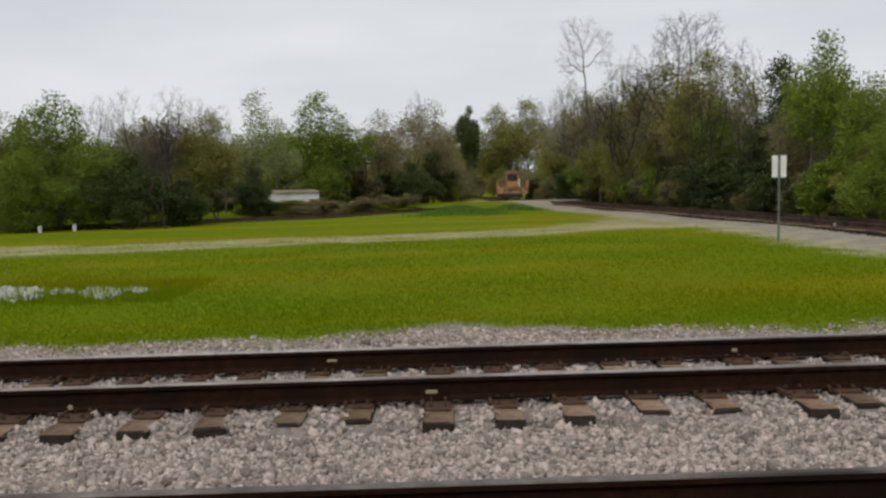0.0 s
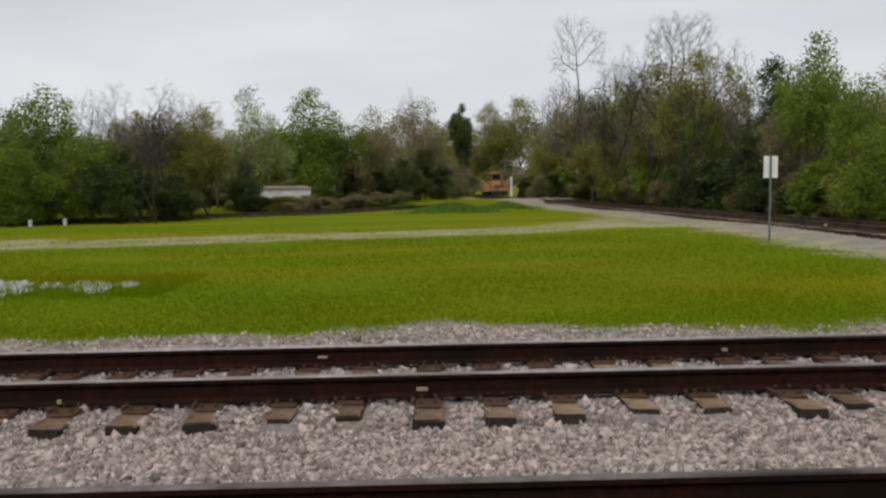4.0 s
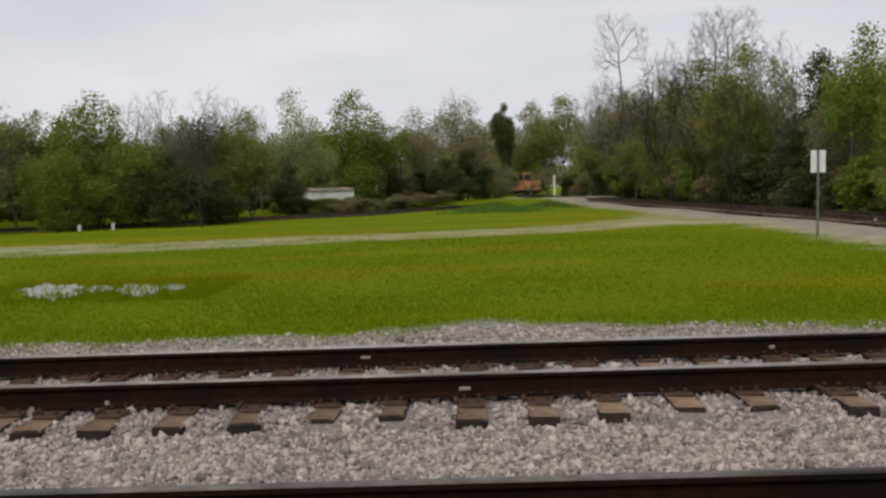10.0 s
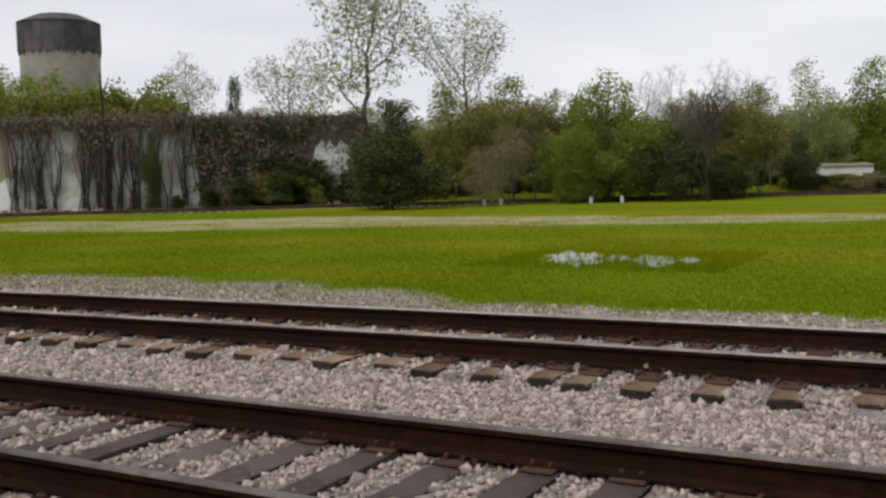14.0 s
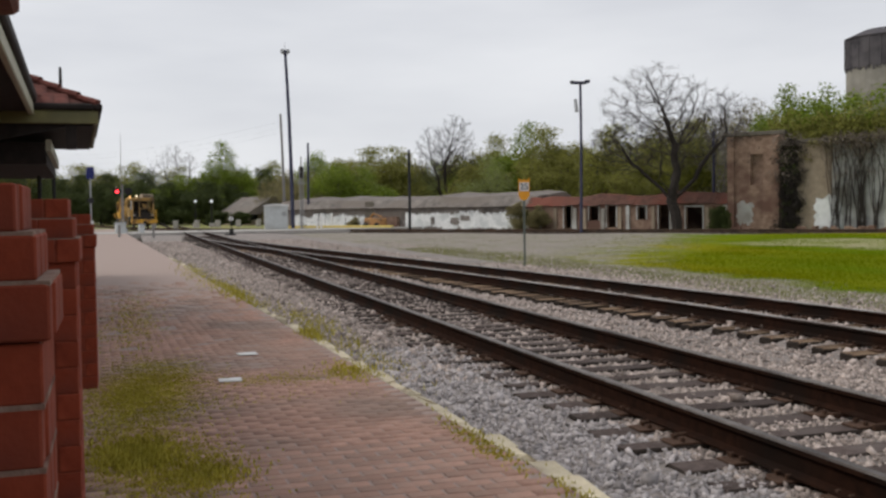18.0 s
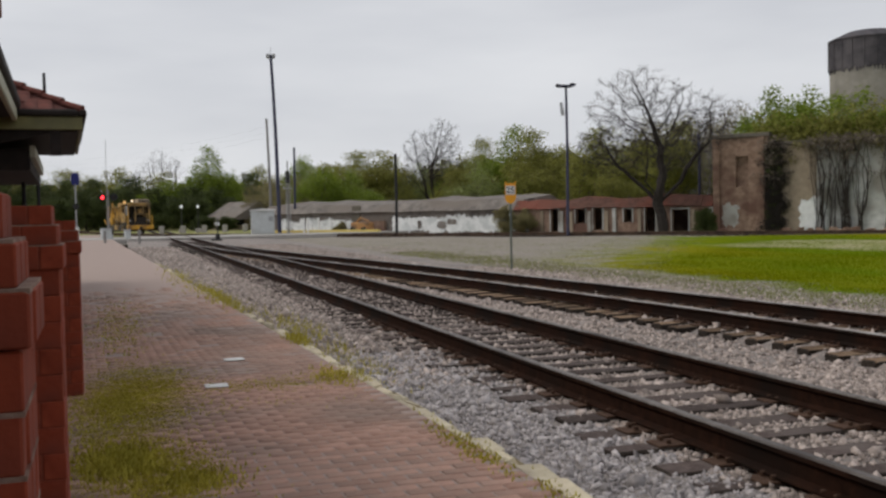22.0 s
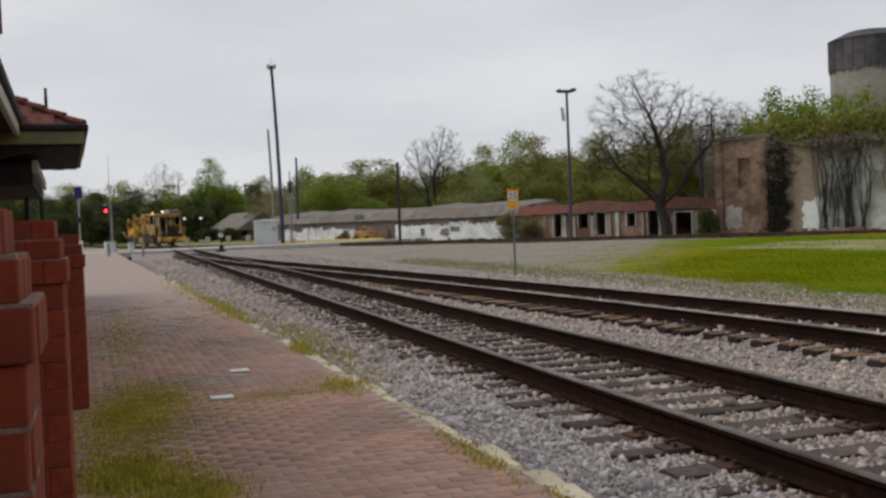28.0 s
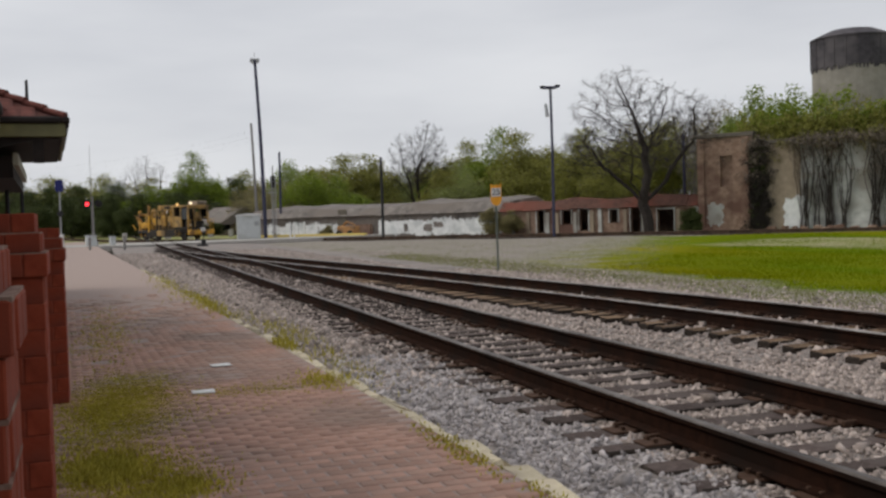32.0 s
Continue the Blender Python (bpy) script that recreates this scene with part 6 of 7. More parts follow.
    h = base("house", pose(-152, 17.5, -0.1, 0, 0, 20), "house with long grey sloping roof behind shrubs", "house")
    part("wall", Build().box(-4, -4, -0.2, 4, 4.6, 1.7).done("wall", M_RUIN_TAN), h)
    part("roof", Build().prism([(-4.6, 1.5), (5.2, 1.5), (1.4, 4.1), (-0.2, 4.1)], -5, 5, "x").done("roof", M_GREYROOF), h, "grey shingle roof")
    part("door", Build().box(4.0, -1, 0, 4.06, 0.2, 1.6).done("door", M_BLACK), h)
    for y in (-3.4, 2.2):
        part("window", Build().box(4.0, y, 0.7, 4.06, y + 1.2, 1.5).done("window", M_GLASS_DARK), h)


# ---- far buildings along the far track ----
def wall_run(parent, name, s0, s1, n, z0, z1, thick, material, openings=(), label=""):
    """A wall along the far track from s0 to s1 with openings (s, width, sill, head) through it."""
    b = Build()
    cuts = sorted(openings)
    at = s0
    for s, w, sill, head in cuts:
        b.box(at, n, z0, s, n + thick, z1)
        if sill > z0:
            b.box(s, n, z0, s + w, n + thick, sill)
        if head < z1:
            b.box(s, n, head, s + w, n + thick, z1)
        at = s + w
    b.box(at, n, z0, s1, n + thick, z1)
    return part(name, b.done(name, material), parent, label)


def c_frame(name, label, category):
    return base(name, pose(C_O.x, C_O.y, -0.1, 0, 0, math.degrees(math.atan2(C_U.y, C_U.x))), label, category)


def low_ruin():
    """Roofless single-storey brick row with a red roof edge and window holes."""
    r = c_frame("ruined_brick_building", "low ruined brick building with window holes and red roof edge", "ruin")
    holes = [(-11.2, 0.7, 0.1, 1.9), (-8.95, 0.85, 0.75, 1.85), (-7.4, 0.8, 0.2, 1.9), (-4.8, 0.7, 0.8, 1.8), (-3.05, 0.85, 0.0, 1.9), (-0.9, 1.3, 0.0, 1.7)]
    wall_run(r, "wall", -14.2, 2.2, 7.0, -0.2, 2.0, 0.35, M_RUIN, holes, "brown brick wall with gaps")
    wall_run(r, "wall", -14.2, 2.2, 12.5, -0.2, 2.3, 0.35, M_RUIN, (), "brick back wall")
    b = Build().box(-14.5, 7.0, -0.2, -14.2, 12.8, 2.3)
    part("wall", b.done("wall", M_RUIN), r)
    rr = random.Random(4)
    # what is left of the roof: sagging lengths of red-brown tile, each lying a little differently
    at, h0 = -14.6, 2.7
    while at < 2.2:
        to = min(at + rr.uniform(0.9, 1.9), 2.3)
        h1, tilt = 2.8 + rr.uniform(-0.2, 0.16), rr.uniform(0.7, 0.9)
        low = 1.96 + rr.uniform(-0.06, 0.05)
        part("roof", Build().raw([(at, 6.72, low), (to - 0.02, 6.72, low), (to - 0.02, 6.72 + tilt, h1), (at, 6.72 + tilt, h0), (at, 6.98, low - 0.05), (to - 0.02, 6.98, low - 0.05), (to - 0.02, 6.9 + tilt, h1 - 0.08), (at, 6.9 + tilt, h0 - 0.08)], [(0, 1, 2, 3), (7, 6, 5, 4), (0, 4, 5, 1), (1, 5, 6, 2), (2, 6, 7, 3), (3, 7, 4, 0)]).done("roof", M_LOWROOF), r, "sagging red-brown tiles")
        at, h0 = to, h1
    part("door", Build().box(1.2, 6.94, -0.1, 1.9, 6.99, 1.75, 0.01).done("door", M_LOWROOF), r, "rusty red-brown door")
    b = Build().box(-14.4, 7.3, 2.2, 2.2, 12.6, 2.4)
    part("roof", b.done("roof", M_LOWROOF), r)
    for s, w, sill, head in holes:
        part("window_frame", Build().box(s - 0.09, 6.93, sill, s + 0.0, 7.0, head).box(s + w, 6.93, sill, s + w + 0.09, 7.0, head).box(s - 0.09, 6.93, head, s + w + 0.09, 7.0, head + 0.12).done("window_frame", M_RUIN_WHITE), r)
    for k in range(11):
        s = (-13.4, -12.0, -10.2, -9.4, -7.75, -6.3, -5.6, -3.5, -1.9, 0.75, 2.1)[k]
        part("pilaster", Build().box(s - 0.12, 6.86, -0.2, s + 0.12 + rr.uniform(0, 0.1), 7.02, 1.9 + rr.uniform(-0.3, 0.1)).done("pilaster", M_RUIN_TAN if k % 2 else M_RUIN_WHITE), r)
    return r


def blob(s, z, w, h, seed, n, material=None):
    """A flat irregular patch of paint on a wall along the far track."""
    r = random.Random(seed)
    k = 34
    out = [(s + w * (1 + r.uniform(-0.2, 0.2)) * max(-1, min(1, 1.25 * math.cos(2 * math.pi * i / k))) / 1.0, z + h * (1 + r.uniform(-0.2, 0.2)) * max(-1, min(1, 1.25 * math.sin(2 * math.pi * i / k)))) for i in range(k)]
    return Build().prism(out, n - 0.012, n, "y").done("painted_patch", material or M_WHITEWASH)


def white_building():
    """Long low block with a grey roof and a whitewashed, scrawled wall."""
    w = c_frame("long_low_building", "long low grey-roofed building with whitewashed wall", "building")
    wall_run(w, "wall", -44, -14.6, 7.6, -0.2, 2.1, 0.3, M_GREYROOF, (), "grey rendered wall")
    b = Build().box(-44, 7.9, -0.2, -14.8, 16, 2.1)
    part("back_block", b.done("back_block", M_GREYROOF), w)
    rr = random.Random(14)
    at, h0 = -44.2, 2.75
    while at < -14.5:
        to, h1 = min(at + rr.uniform(1.4, 2.6), -14.4), 2.85 + rr.uniform(-0.22, 0.16)
        lap = rr.uniform(-0.05, 0.05)
        part("roof", Build().raw([(at, 7.3 + lap, 2.0 + lap), (to, 7.3 + lap, 2.0 + lap), (to, 8.3, h1), (at, 8.3, h0), (to, 13, h1 + 0.4), (at, 13, h0 + 0.4), (to, 16.3, 2.1), (at, 16.3, 2.1), (at, 7.4, 1.9), (to, 7.4, 1.9)], [(0, 1, 2, 3), (3, 2, 4, 5), (5, 4, 6, 7), (8, 9, 1, 0), (7, 6, 9, 8), (0, 3, 5, 7, 8), (1, 9, 6, 4, 2)]).done("roof", M_GREYROOF), w, "grey weathered roof")
        at, h0 = to, h1
    for k in range(26):
        s = -27.6 + k * 0.43 + rr.uniform(-0.15, 0.15)
        part("painted_patch", blob(s, 0.78 + rr.uniform(-0.12, 0.12), rr.uniform(0.35, 0.7), rr.uniform(0.5, 0.78), k + 300, 7.585 - 0.0007 * k), w, "white painted wall panel")
    part("painted_patch", blob(-15.4, 0.85, 0.72, 0.7, 34, 7.55), w, "white painted wall panel")
    for k, (s, z, a, h) in enumerate(((-22.4, 0.75, 0.45, 0.3), (-21.3, 1.0, 0.5, 0.22), (-24.8, 0.8, 0.2, 0.35))):
        part("scrawl", blob(s, z, a, h, k + 60, 7.53, M_GREYROOF), w, "grey scrawled paint shape")
    rr = random.Random(12)
    for k in range(12):
        s = -41.5 + k * 0.85
        part("painted_patch", blob(s, 0.75 + rr.uniform(-0.1, 0.25), 0.40, 0.55 + rr.uniform(-0.15, 0.25), k + 80, 7.57), w, "white painted wall panel")
    part("door", Build().box(-32.6, 7.5, -0.1, -31.6, 7.6, 2.6).done("door", M_RUIN_DARK), w)
    part("shed_wall", Build().box(-31.4, 7.2, -0.1, -28.6, 7.59, 1.2).done("shed_wall", M_RUIN), w)
    y = c_frame("yellow_kerb", "yellow painted kerb beside the far track", "kerb")
    part("block", Build().box(-41, 4.4, -0.05, -27, 4.8, 0.46, 0.03).done("block", M_YELLOWLINE), y)
    g = c_frame("parked_machine", "small orange-brown machine parked against the wall", "machine")
    part("body", Build().box(-31.2, 5.6, 0.35, -29.2, 6.6, 1.1, 0.08).done("body", M_MACHINE_ORANGE), g)
    part("boom", Build().tube([(-31.0, 6.1, 1.0), (-30.4, 6.1, 1.5), (-29.4, 6.1, 1.2)], [0.1, 0.09, 0.07], 8).done("boom", M_MACHINE_ORANGE), g)
    for s in (-30.9, -29.6):
        part("wheel", Build().tube([(s, 5.5, 0.35), (s, 5.7, 0.35)], [0.35, 0.35], 14).done("wheel", M_BLACK), g)


def tall_ruin():
    """The tall vine-grown shell: brick corner tower, tan bay, long whitewashed wall."""
    r = c_frame("ruined_warehouse", "tall roofless brick ruin with peeling whitewash and vines", "ruin")
    wall_run(r, "wall", 2.3, 6.3, 6.9, -0.2, 6.9, 0.5, M_RUIN, [(4.0, 0.9, 3.2, 5.4)], "weathered brown brick corner")
    b = Build().box(2.3, 7.4, -0.2, 2.8, 18, 6.9)
    part("wall", b.done("wall", M_RUIN), r)
    part("cornice", Build().box(2.1, 6.72, 6.7, 6.5, 7.4, 7.0, 0.04).done("cornice", M_RUIN_DARK), r, "dark cornice")
    part("infill", Build().box(4.0, 7.25, 3.2, 4.9, 7.35, 5.4).done("infill", M_RUIN), r, "bricked-up window")
    part("pilaster", Build().box(2.4, 6.75, -0.2, 2.85, 6.92, 6.7).done("pilaster", M_RUIN), r)
    part("pilaster", Build().box(5.6, 6.75, -0.2, 6.1, 6.92, 6.7).done("pilaster", M_RUIN), r)
    part("painted_patch", blob(3.6, 1.2, 0.6, 0.8, 9, 6.895, M_RUIN_WHITE), r, "whitewashed patch")
    wall_run(r, "wall", 6.3, 9.6, 7.1, -0.2, 6.3, 0.4, M_RUIN_TAN, (), "tan rendered bay")
    wall_run(r, "wall", 9.6, 22, 7.1, -0.2, 6.25, 0.4, M_RUIN_WHITE, (), "peeling whitewashed wall")
    wall_run(r, "wall", 22, 33.5, 7.1, -0.2, 6.1, 0.4, M_RUIN_DARK, (), "sooty wall under creepers")
    b = Build().box(33.1, 7.5, -0.2, 33.5, 18, 5.8)
    b.box(2.8, 17.6, -0.2, 33.1, 18, 5.5)
    part("wall", b.done("wall", M_RUIN_DARK), r)
    part("painted_patch", blob(9.3, 1.2, 0.9, 1.1, 7, 7.08), r, "white painted patch")
    part("painted_patch", blob(31.2, 2.4, 1.3, 1.9, 8, 7.08), r, "pale bare patch of render")
    part("beam", Build().box(6.3, 6.9, 6.05, 33.5, 7.15, 6.3, 0.03).done("beam", M_RUIN_DARK), r, "dark wall coping")
    # creepers: stems up the wall and a leafy mane over the coping
    rr = random.Random(31)
    stems, fans = Build(), []
    for s0, wide, count, fan in ((6.75, 0.5, 60, 0.7), (9.9, 0.35, 14, 0.9), (10.7, 0.3, 10, 0.9), (11.6, 0.4, 18, 1.0), (12.5, 0.25, 8, 0.8), (14.4, 0.35, 18, 1.0), (15.2, 0.3, 12, 0.9), (15.9, 0.35, 30, 0.9), (16.7, 0.25, 12, 0.7), (17.7, 0.4, 18, 0.9), (19.1, 0.4, 14, 0.9), (20.0, 0.2, 6, 0.6), (21.1, 0.3, 16, 0.9), (22.6, 0.6, 26, 1.1), (24.5, 0.8, 30, 1.2), (26.6, 0.9, 30, 1.2), (28.6, 0.6, 26, 1.0)):
        for k in range(int(count * (1.0 if s0 < 7 else 1.15))):
            lean = rr.uniform(-1, 1)
            neck = s0 + lean * wide * 0.6 + rr.gauss(0, 0.1)
            pts = [(s0 + lean * wide * 1.1 + rr.gauss(0, 0.1), 6.95 - rr.uniform(0, 0.3), -0.1), (s0 + lean * wide * 0.8, 6.97 - rr.uniform(0, 0.2), 0.8)]
            drift = rr.gauss(0, 0.12)
            for z in (1.8, 2.9, 3.9):
                neck += drift + rr.gauss(0, 0.1)
                pts.append((neck, 6.98 - rr.uniform(0, 0.16), z + rr.uniform(-0.2, 0.2)))
            end = s0 + lean * fan + rr.uniform(-0.3, 0.3)
            pts += [((neck + end) / 2 + rr.uniform(-0.1, 0.1), 6.96 - rr.uniform(0, 0.2), 5.0), (end, 6.95 - rr.uniform(0, 0.25), 6.2 + rr.uniform(-0.5, 0.2))]
            fans.append(pts[rr.choice((4, 5, 6, 6))])
            q = 0.016 + 0.05 * rr.random() ** 2.2
            stems.tube(pts, [q, q * 0.9, q * 0.85, q * 0.8, q * 0.7, q * 0.55, q * 0.4], 4, cap=False)
    tagged(part("creeper_growth", stems.done("creeper_growth", M_BARK_DARK), r, "bare dark creeper stems"), kind="stuff")
    tagged(part("creeper_tangle", leaves(19, [Vector(f) for f in fans], 30, 0.5, 0.075, M_DRY, "creeper_tangle"), r, "dry brown creeper twigs spread under the coping"), kind="stuff")
    pts = [Vector((6.75 + rr.gauss(0, 0.36), 6.85, rr.uniform(0.0, 6.2))) for _ in range(210)]
    tagged(part("creeper_tangle", leaves(20, pts, 60, 0.25, 0.07, M_BARK_DARK, "creeper_tangle"), r, "dense dark dead creeper column"), kind="stuff")
    pts = [Vector((rr.uniform(6.5, 33), 7.0 - abs(rr.gauss(0, 0.3)), 6.2 - abs(rr.gauss(0, 0.7)))) for _ in range(34)]
    part("creeper_leaves", leaves(5, pts, 40, 0.4, 0.11, M_BROWN_LEAF, "creeper_leaves"), r, "brownish creeper leaves")
    pts = [Vector((rr.uniform(9, 33), 6.95 - abs(rr.gauss(0, 0.15)), 6.3 - abs(rr.gauss(0, 0.5)))) for _ in range(150)]
    tagged(part("creeper_tangle", leaves(9, pts, 55, 0.34, 0.09, M_DRY, "creeper_tangle"), r, "dark tangle of dry creeper twigs"), kind="stuff")
    pts = [Vector((rr.uniform(21.5, 29.8), 6.85 - abs(rr.gauss(0, 0.25)), 6.2 * rr.random() ** 1.5)) for _ in range(70)]
    part("creeper_leaves", leaves(6, pts, 45, 0.4, 0.13, M_DARK_LEAF, "creeper_leaves"), r, "dark green creeper leaves")
    pts = [Vector((rr.uniform(5.2, 21), rr.uniform(7.2, 9.5), 6.1 + abs(rr.gauss(0, 0.8)))) for _ in range(260)]
    part("creeper_leaves", leaves(7, pts, 45, 0.5, 0.14, M_OLIVE_LEAF, "creeper_leaves"), r, "olive green growth along the wall top")
    pts = [Vector((rr.uniform(5.8, 20), rr.uniform(8.2, 10.5), 6.6 + abs(rr.gauss(0, 1.0)))) for _ in range(220)]
    part("creeper_leaves", leaves(17, pts, 45, 0.5, 0.14, M_GREEN_LEAF, "creeper_leaves"), r, "fresh green saplings growing inside the ruin")
    pts = [Vector((6.8 + rr.gauss(0, 0.3), 6.85, rr.uniform(0.2, 6.0))) for _ in range(22)]
    part("creeper_leaves", leaves(8, pts, 40, 0.22, 0.1, M_DARK_LEAF, "creeper_leaves"), r)
    pts = [Vector((rr.uniform(22, 33.2), 6.85 - abs(rr.gauss(0, 0.25)), rr.uniform(1.5, 6.2))) for _ in range(90)]
    tagged(part("creeper_tangle", leaves(21, pts, 50, 0.5, 0.1, M_DRY, "creeper_tangle"), r, "brown dead creeper over the sooty wall"), kind="stuff")
    rub = Build()
    for k in range(60):
        s = rr.uniform(2.5, 33)
        h = rr.uniform(0.1, 0.35)
        rub.box(s, 5.9 + rr.uniform(0, 0.8), -0.1, s + rr.uniform(0.2, 0.7), 6.8, h, 0.03)
    tagged(part("rubble", rub.done("rubble", M_RUIN), r), kind="stuff")


def silo():
    x, y, rad = -97.8, 83.8, 4.6
    s = base("silo", pose(x, y, -0.2), "tall concrete silo with dark weathered top band", "silo")
    k = 40
    def ring(r, z):
        return [(r * math.cos(2 * math.pi * i / k), r * math.sin(2 * math.pi * i / k), z) for i in range(k)]
    def shell(levels):
        b = Build()
        v = [p for r, z in levels for p in ring(r, z)]
        f = [(j * k + i, j * k + (i + 1) % k, (j + 1) * k + (i + 1) % k, (j + 1) * k + i) for j in range(len(levels) - 1) for i in range(k)]
        return b.raw(v, f)
    part("shaft", shell([(rad - 0.1, 0), (rad - 0.1, SILO_BAND)]).done("shaft", M_SILO, False), s)
    part("band", shell([(rad, SILO_BAND), (rad, SILO_TOP)]).done("band", M_SILO_CAP, False), s, "dark weathered band")
    part("roof", shell([(rad + 0.1, SILO_TOP), (rad + 0.1, SILO_TOP + 0.15), (rad * 0.55, SILO_TOP + 1.1), (0.02, SILO_TOP + 1.5)]).done("roof", M_SILO_CAP, False), s)
    rr = random.Random(8)
    for i in range(72):
        a, w, d = 2 * math.pi * (i + rr.uniform(-0.3, 0.3)) / 72, rr.uniform(0.012, 0.045), rr.uniform(0.05, 0.55)
        q = [(rad * math.cos(a + e) * k2, rad * math.sin(a + e) * k2, z) for k2 in (0.975, 1.0) for e, z in ((-w, SILO_BAND), (w, SILO_BAND), (w * 0.5, SILO_BAND - d), (-w * 0.5, SILO_BAND - d))]
        part("stain_run", Build().raw(q, [(0, 1, 2, 3), (7, 6, 5, 4), (0, 4, 5, 1), (1, 5, 6, 2), (2, 6, 7, 3), (3, 7, 4, 0)]).done("stain_run", M_SILO_CAP), s)
    for i in range(22):
        a = 2 * math.pi * i / 22
        part("rib", Build().box(-0.06, -0.06, SILO_BAND, 0.06, 0.06, SILO_TOP, 0.0, Matrix.Translation((rad * math.cos(a), rad * math.sin(a), 0))).done("rib", M_SILO_CAP), s)


SILO_BAND, SILO_TOP = 17.6, 20.9


def wood_side():
    """Things seen among the left wood: a pale shed wall and a fence."""
    w = base("pale_shed", pose(-10.3, 82.0, 0.0, 0, 0, 30), "long pale shed wall behind the shrubs", "shed")
    part("wall", Build().box(-1.9, 0, -0.2, 1.9, 3, 1.85).done("wall", M_WHITE), w)
    part("roof", Build().prism([(-0.2, 1.85), (3.2, 1.85), (1.5, 2.05)], -2.0, 2.0, "x").done("roof", M_RUIN_TAN), w, "low tan roof")
    for x, y in ((-28.0, 55.5), (-27.2, 56.2), (-20.3, 58.8), (-21.8, 57.5)):
        m = base("white_post", pose(x, y, -0.15), "small white post at the wood's foot", "post", "white posts")
        part("shaft", Build().box(-0.1, -0.08, -0.1, 0.1, 0.08, 0.42, 0.03).done("shaft", M_BOX), m)
    for x, y, a in ((15.0, 36.2, 6), (15.1, 33.0, -4)):
        m = base("concrete_block", pose(x, y, 0.0, 0, 0, a), "pale concrete block lying between the curving rails", "block", "concrete blocks")
        part("block", Build().box(-0.22, -0.1, -0.02, 0.22, 0.1, 0.12, 0.03).done("block", M_CONCRETE), m)
    m = base("mile_post", pose(13.9, 148.5, 0.4), "tall white post beside the far track", "post")
    part("shaft", Build().box(-0.14, -0.06, -0.2, 0.14, 0.06, 2.7, 0.02).done("shaft", M_WHITE), m)


# ---- the two track machines ----
def wheelset(parent, x, r=0.38):
    for y in (-0.75, 0.75):
        w = part("wheel", Build().tube([(0, y - 0.06, 0), (0, y + 0.06, 0)], [r, r], 20).done("wheel", M_GREASE), parent, at=pose(x, 0, r))
        part("flange", Build().tube([(0, y - 0.09 * (1 if y > 0 else -1), 0), (0, y - 0.05 * (1 if y > 0 else -1), 0)], [r + 0.03, r + 0.03], 20).done("flange", M_GREASE), w)
    part("axle", Build().tube([(x, -0.8, r), (x, 0.8, r)], [0.07, 0.07], 10).done("axle", M_GREASE), parent)


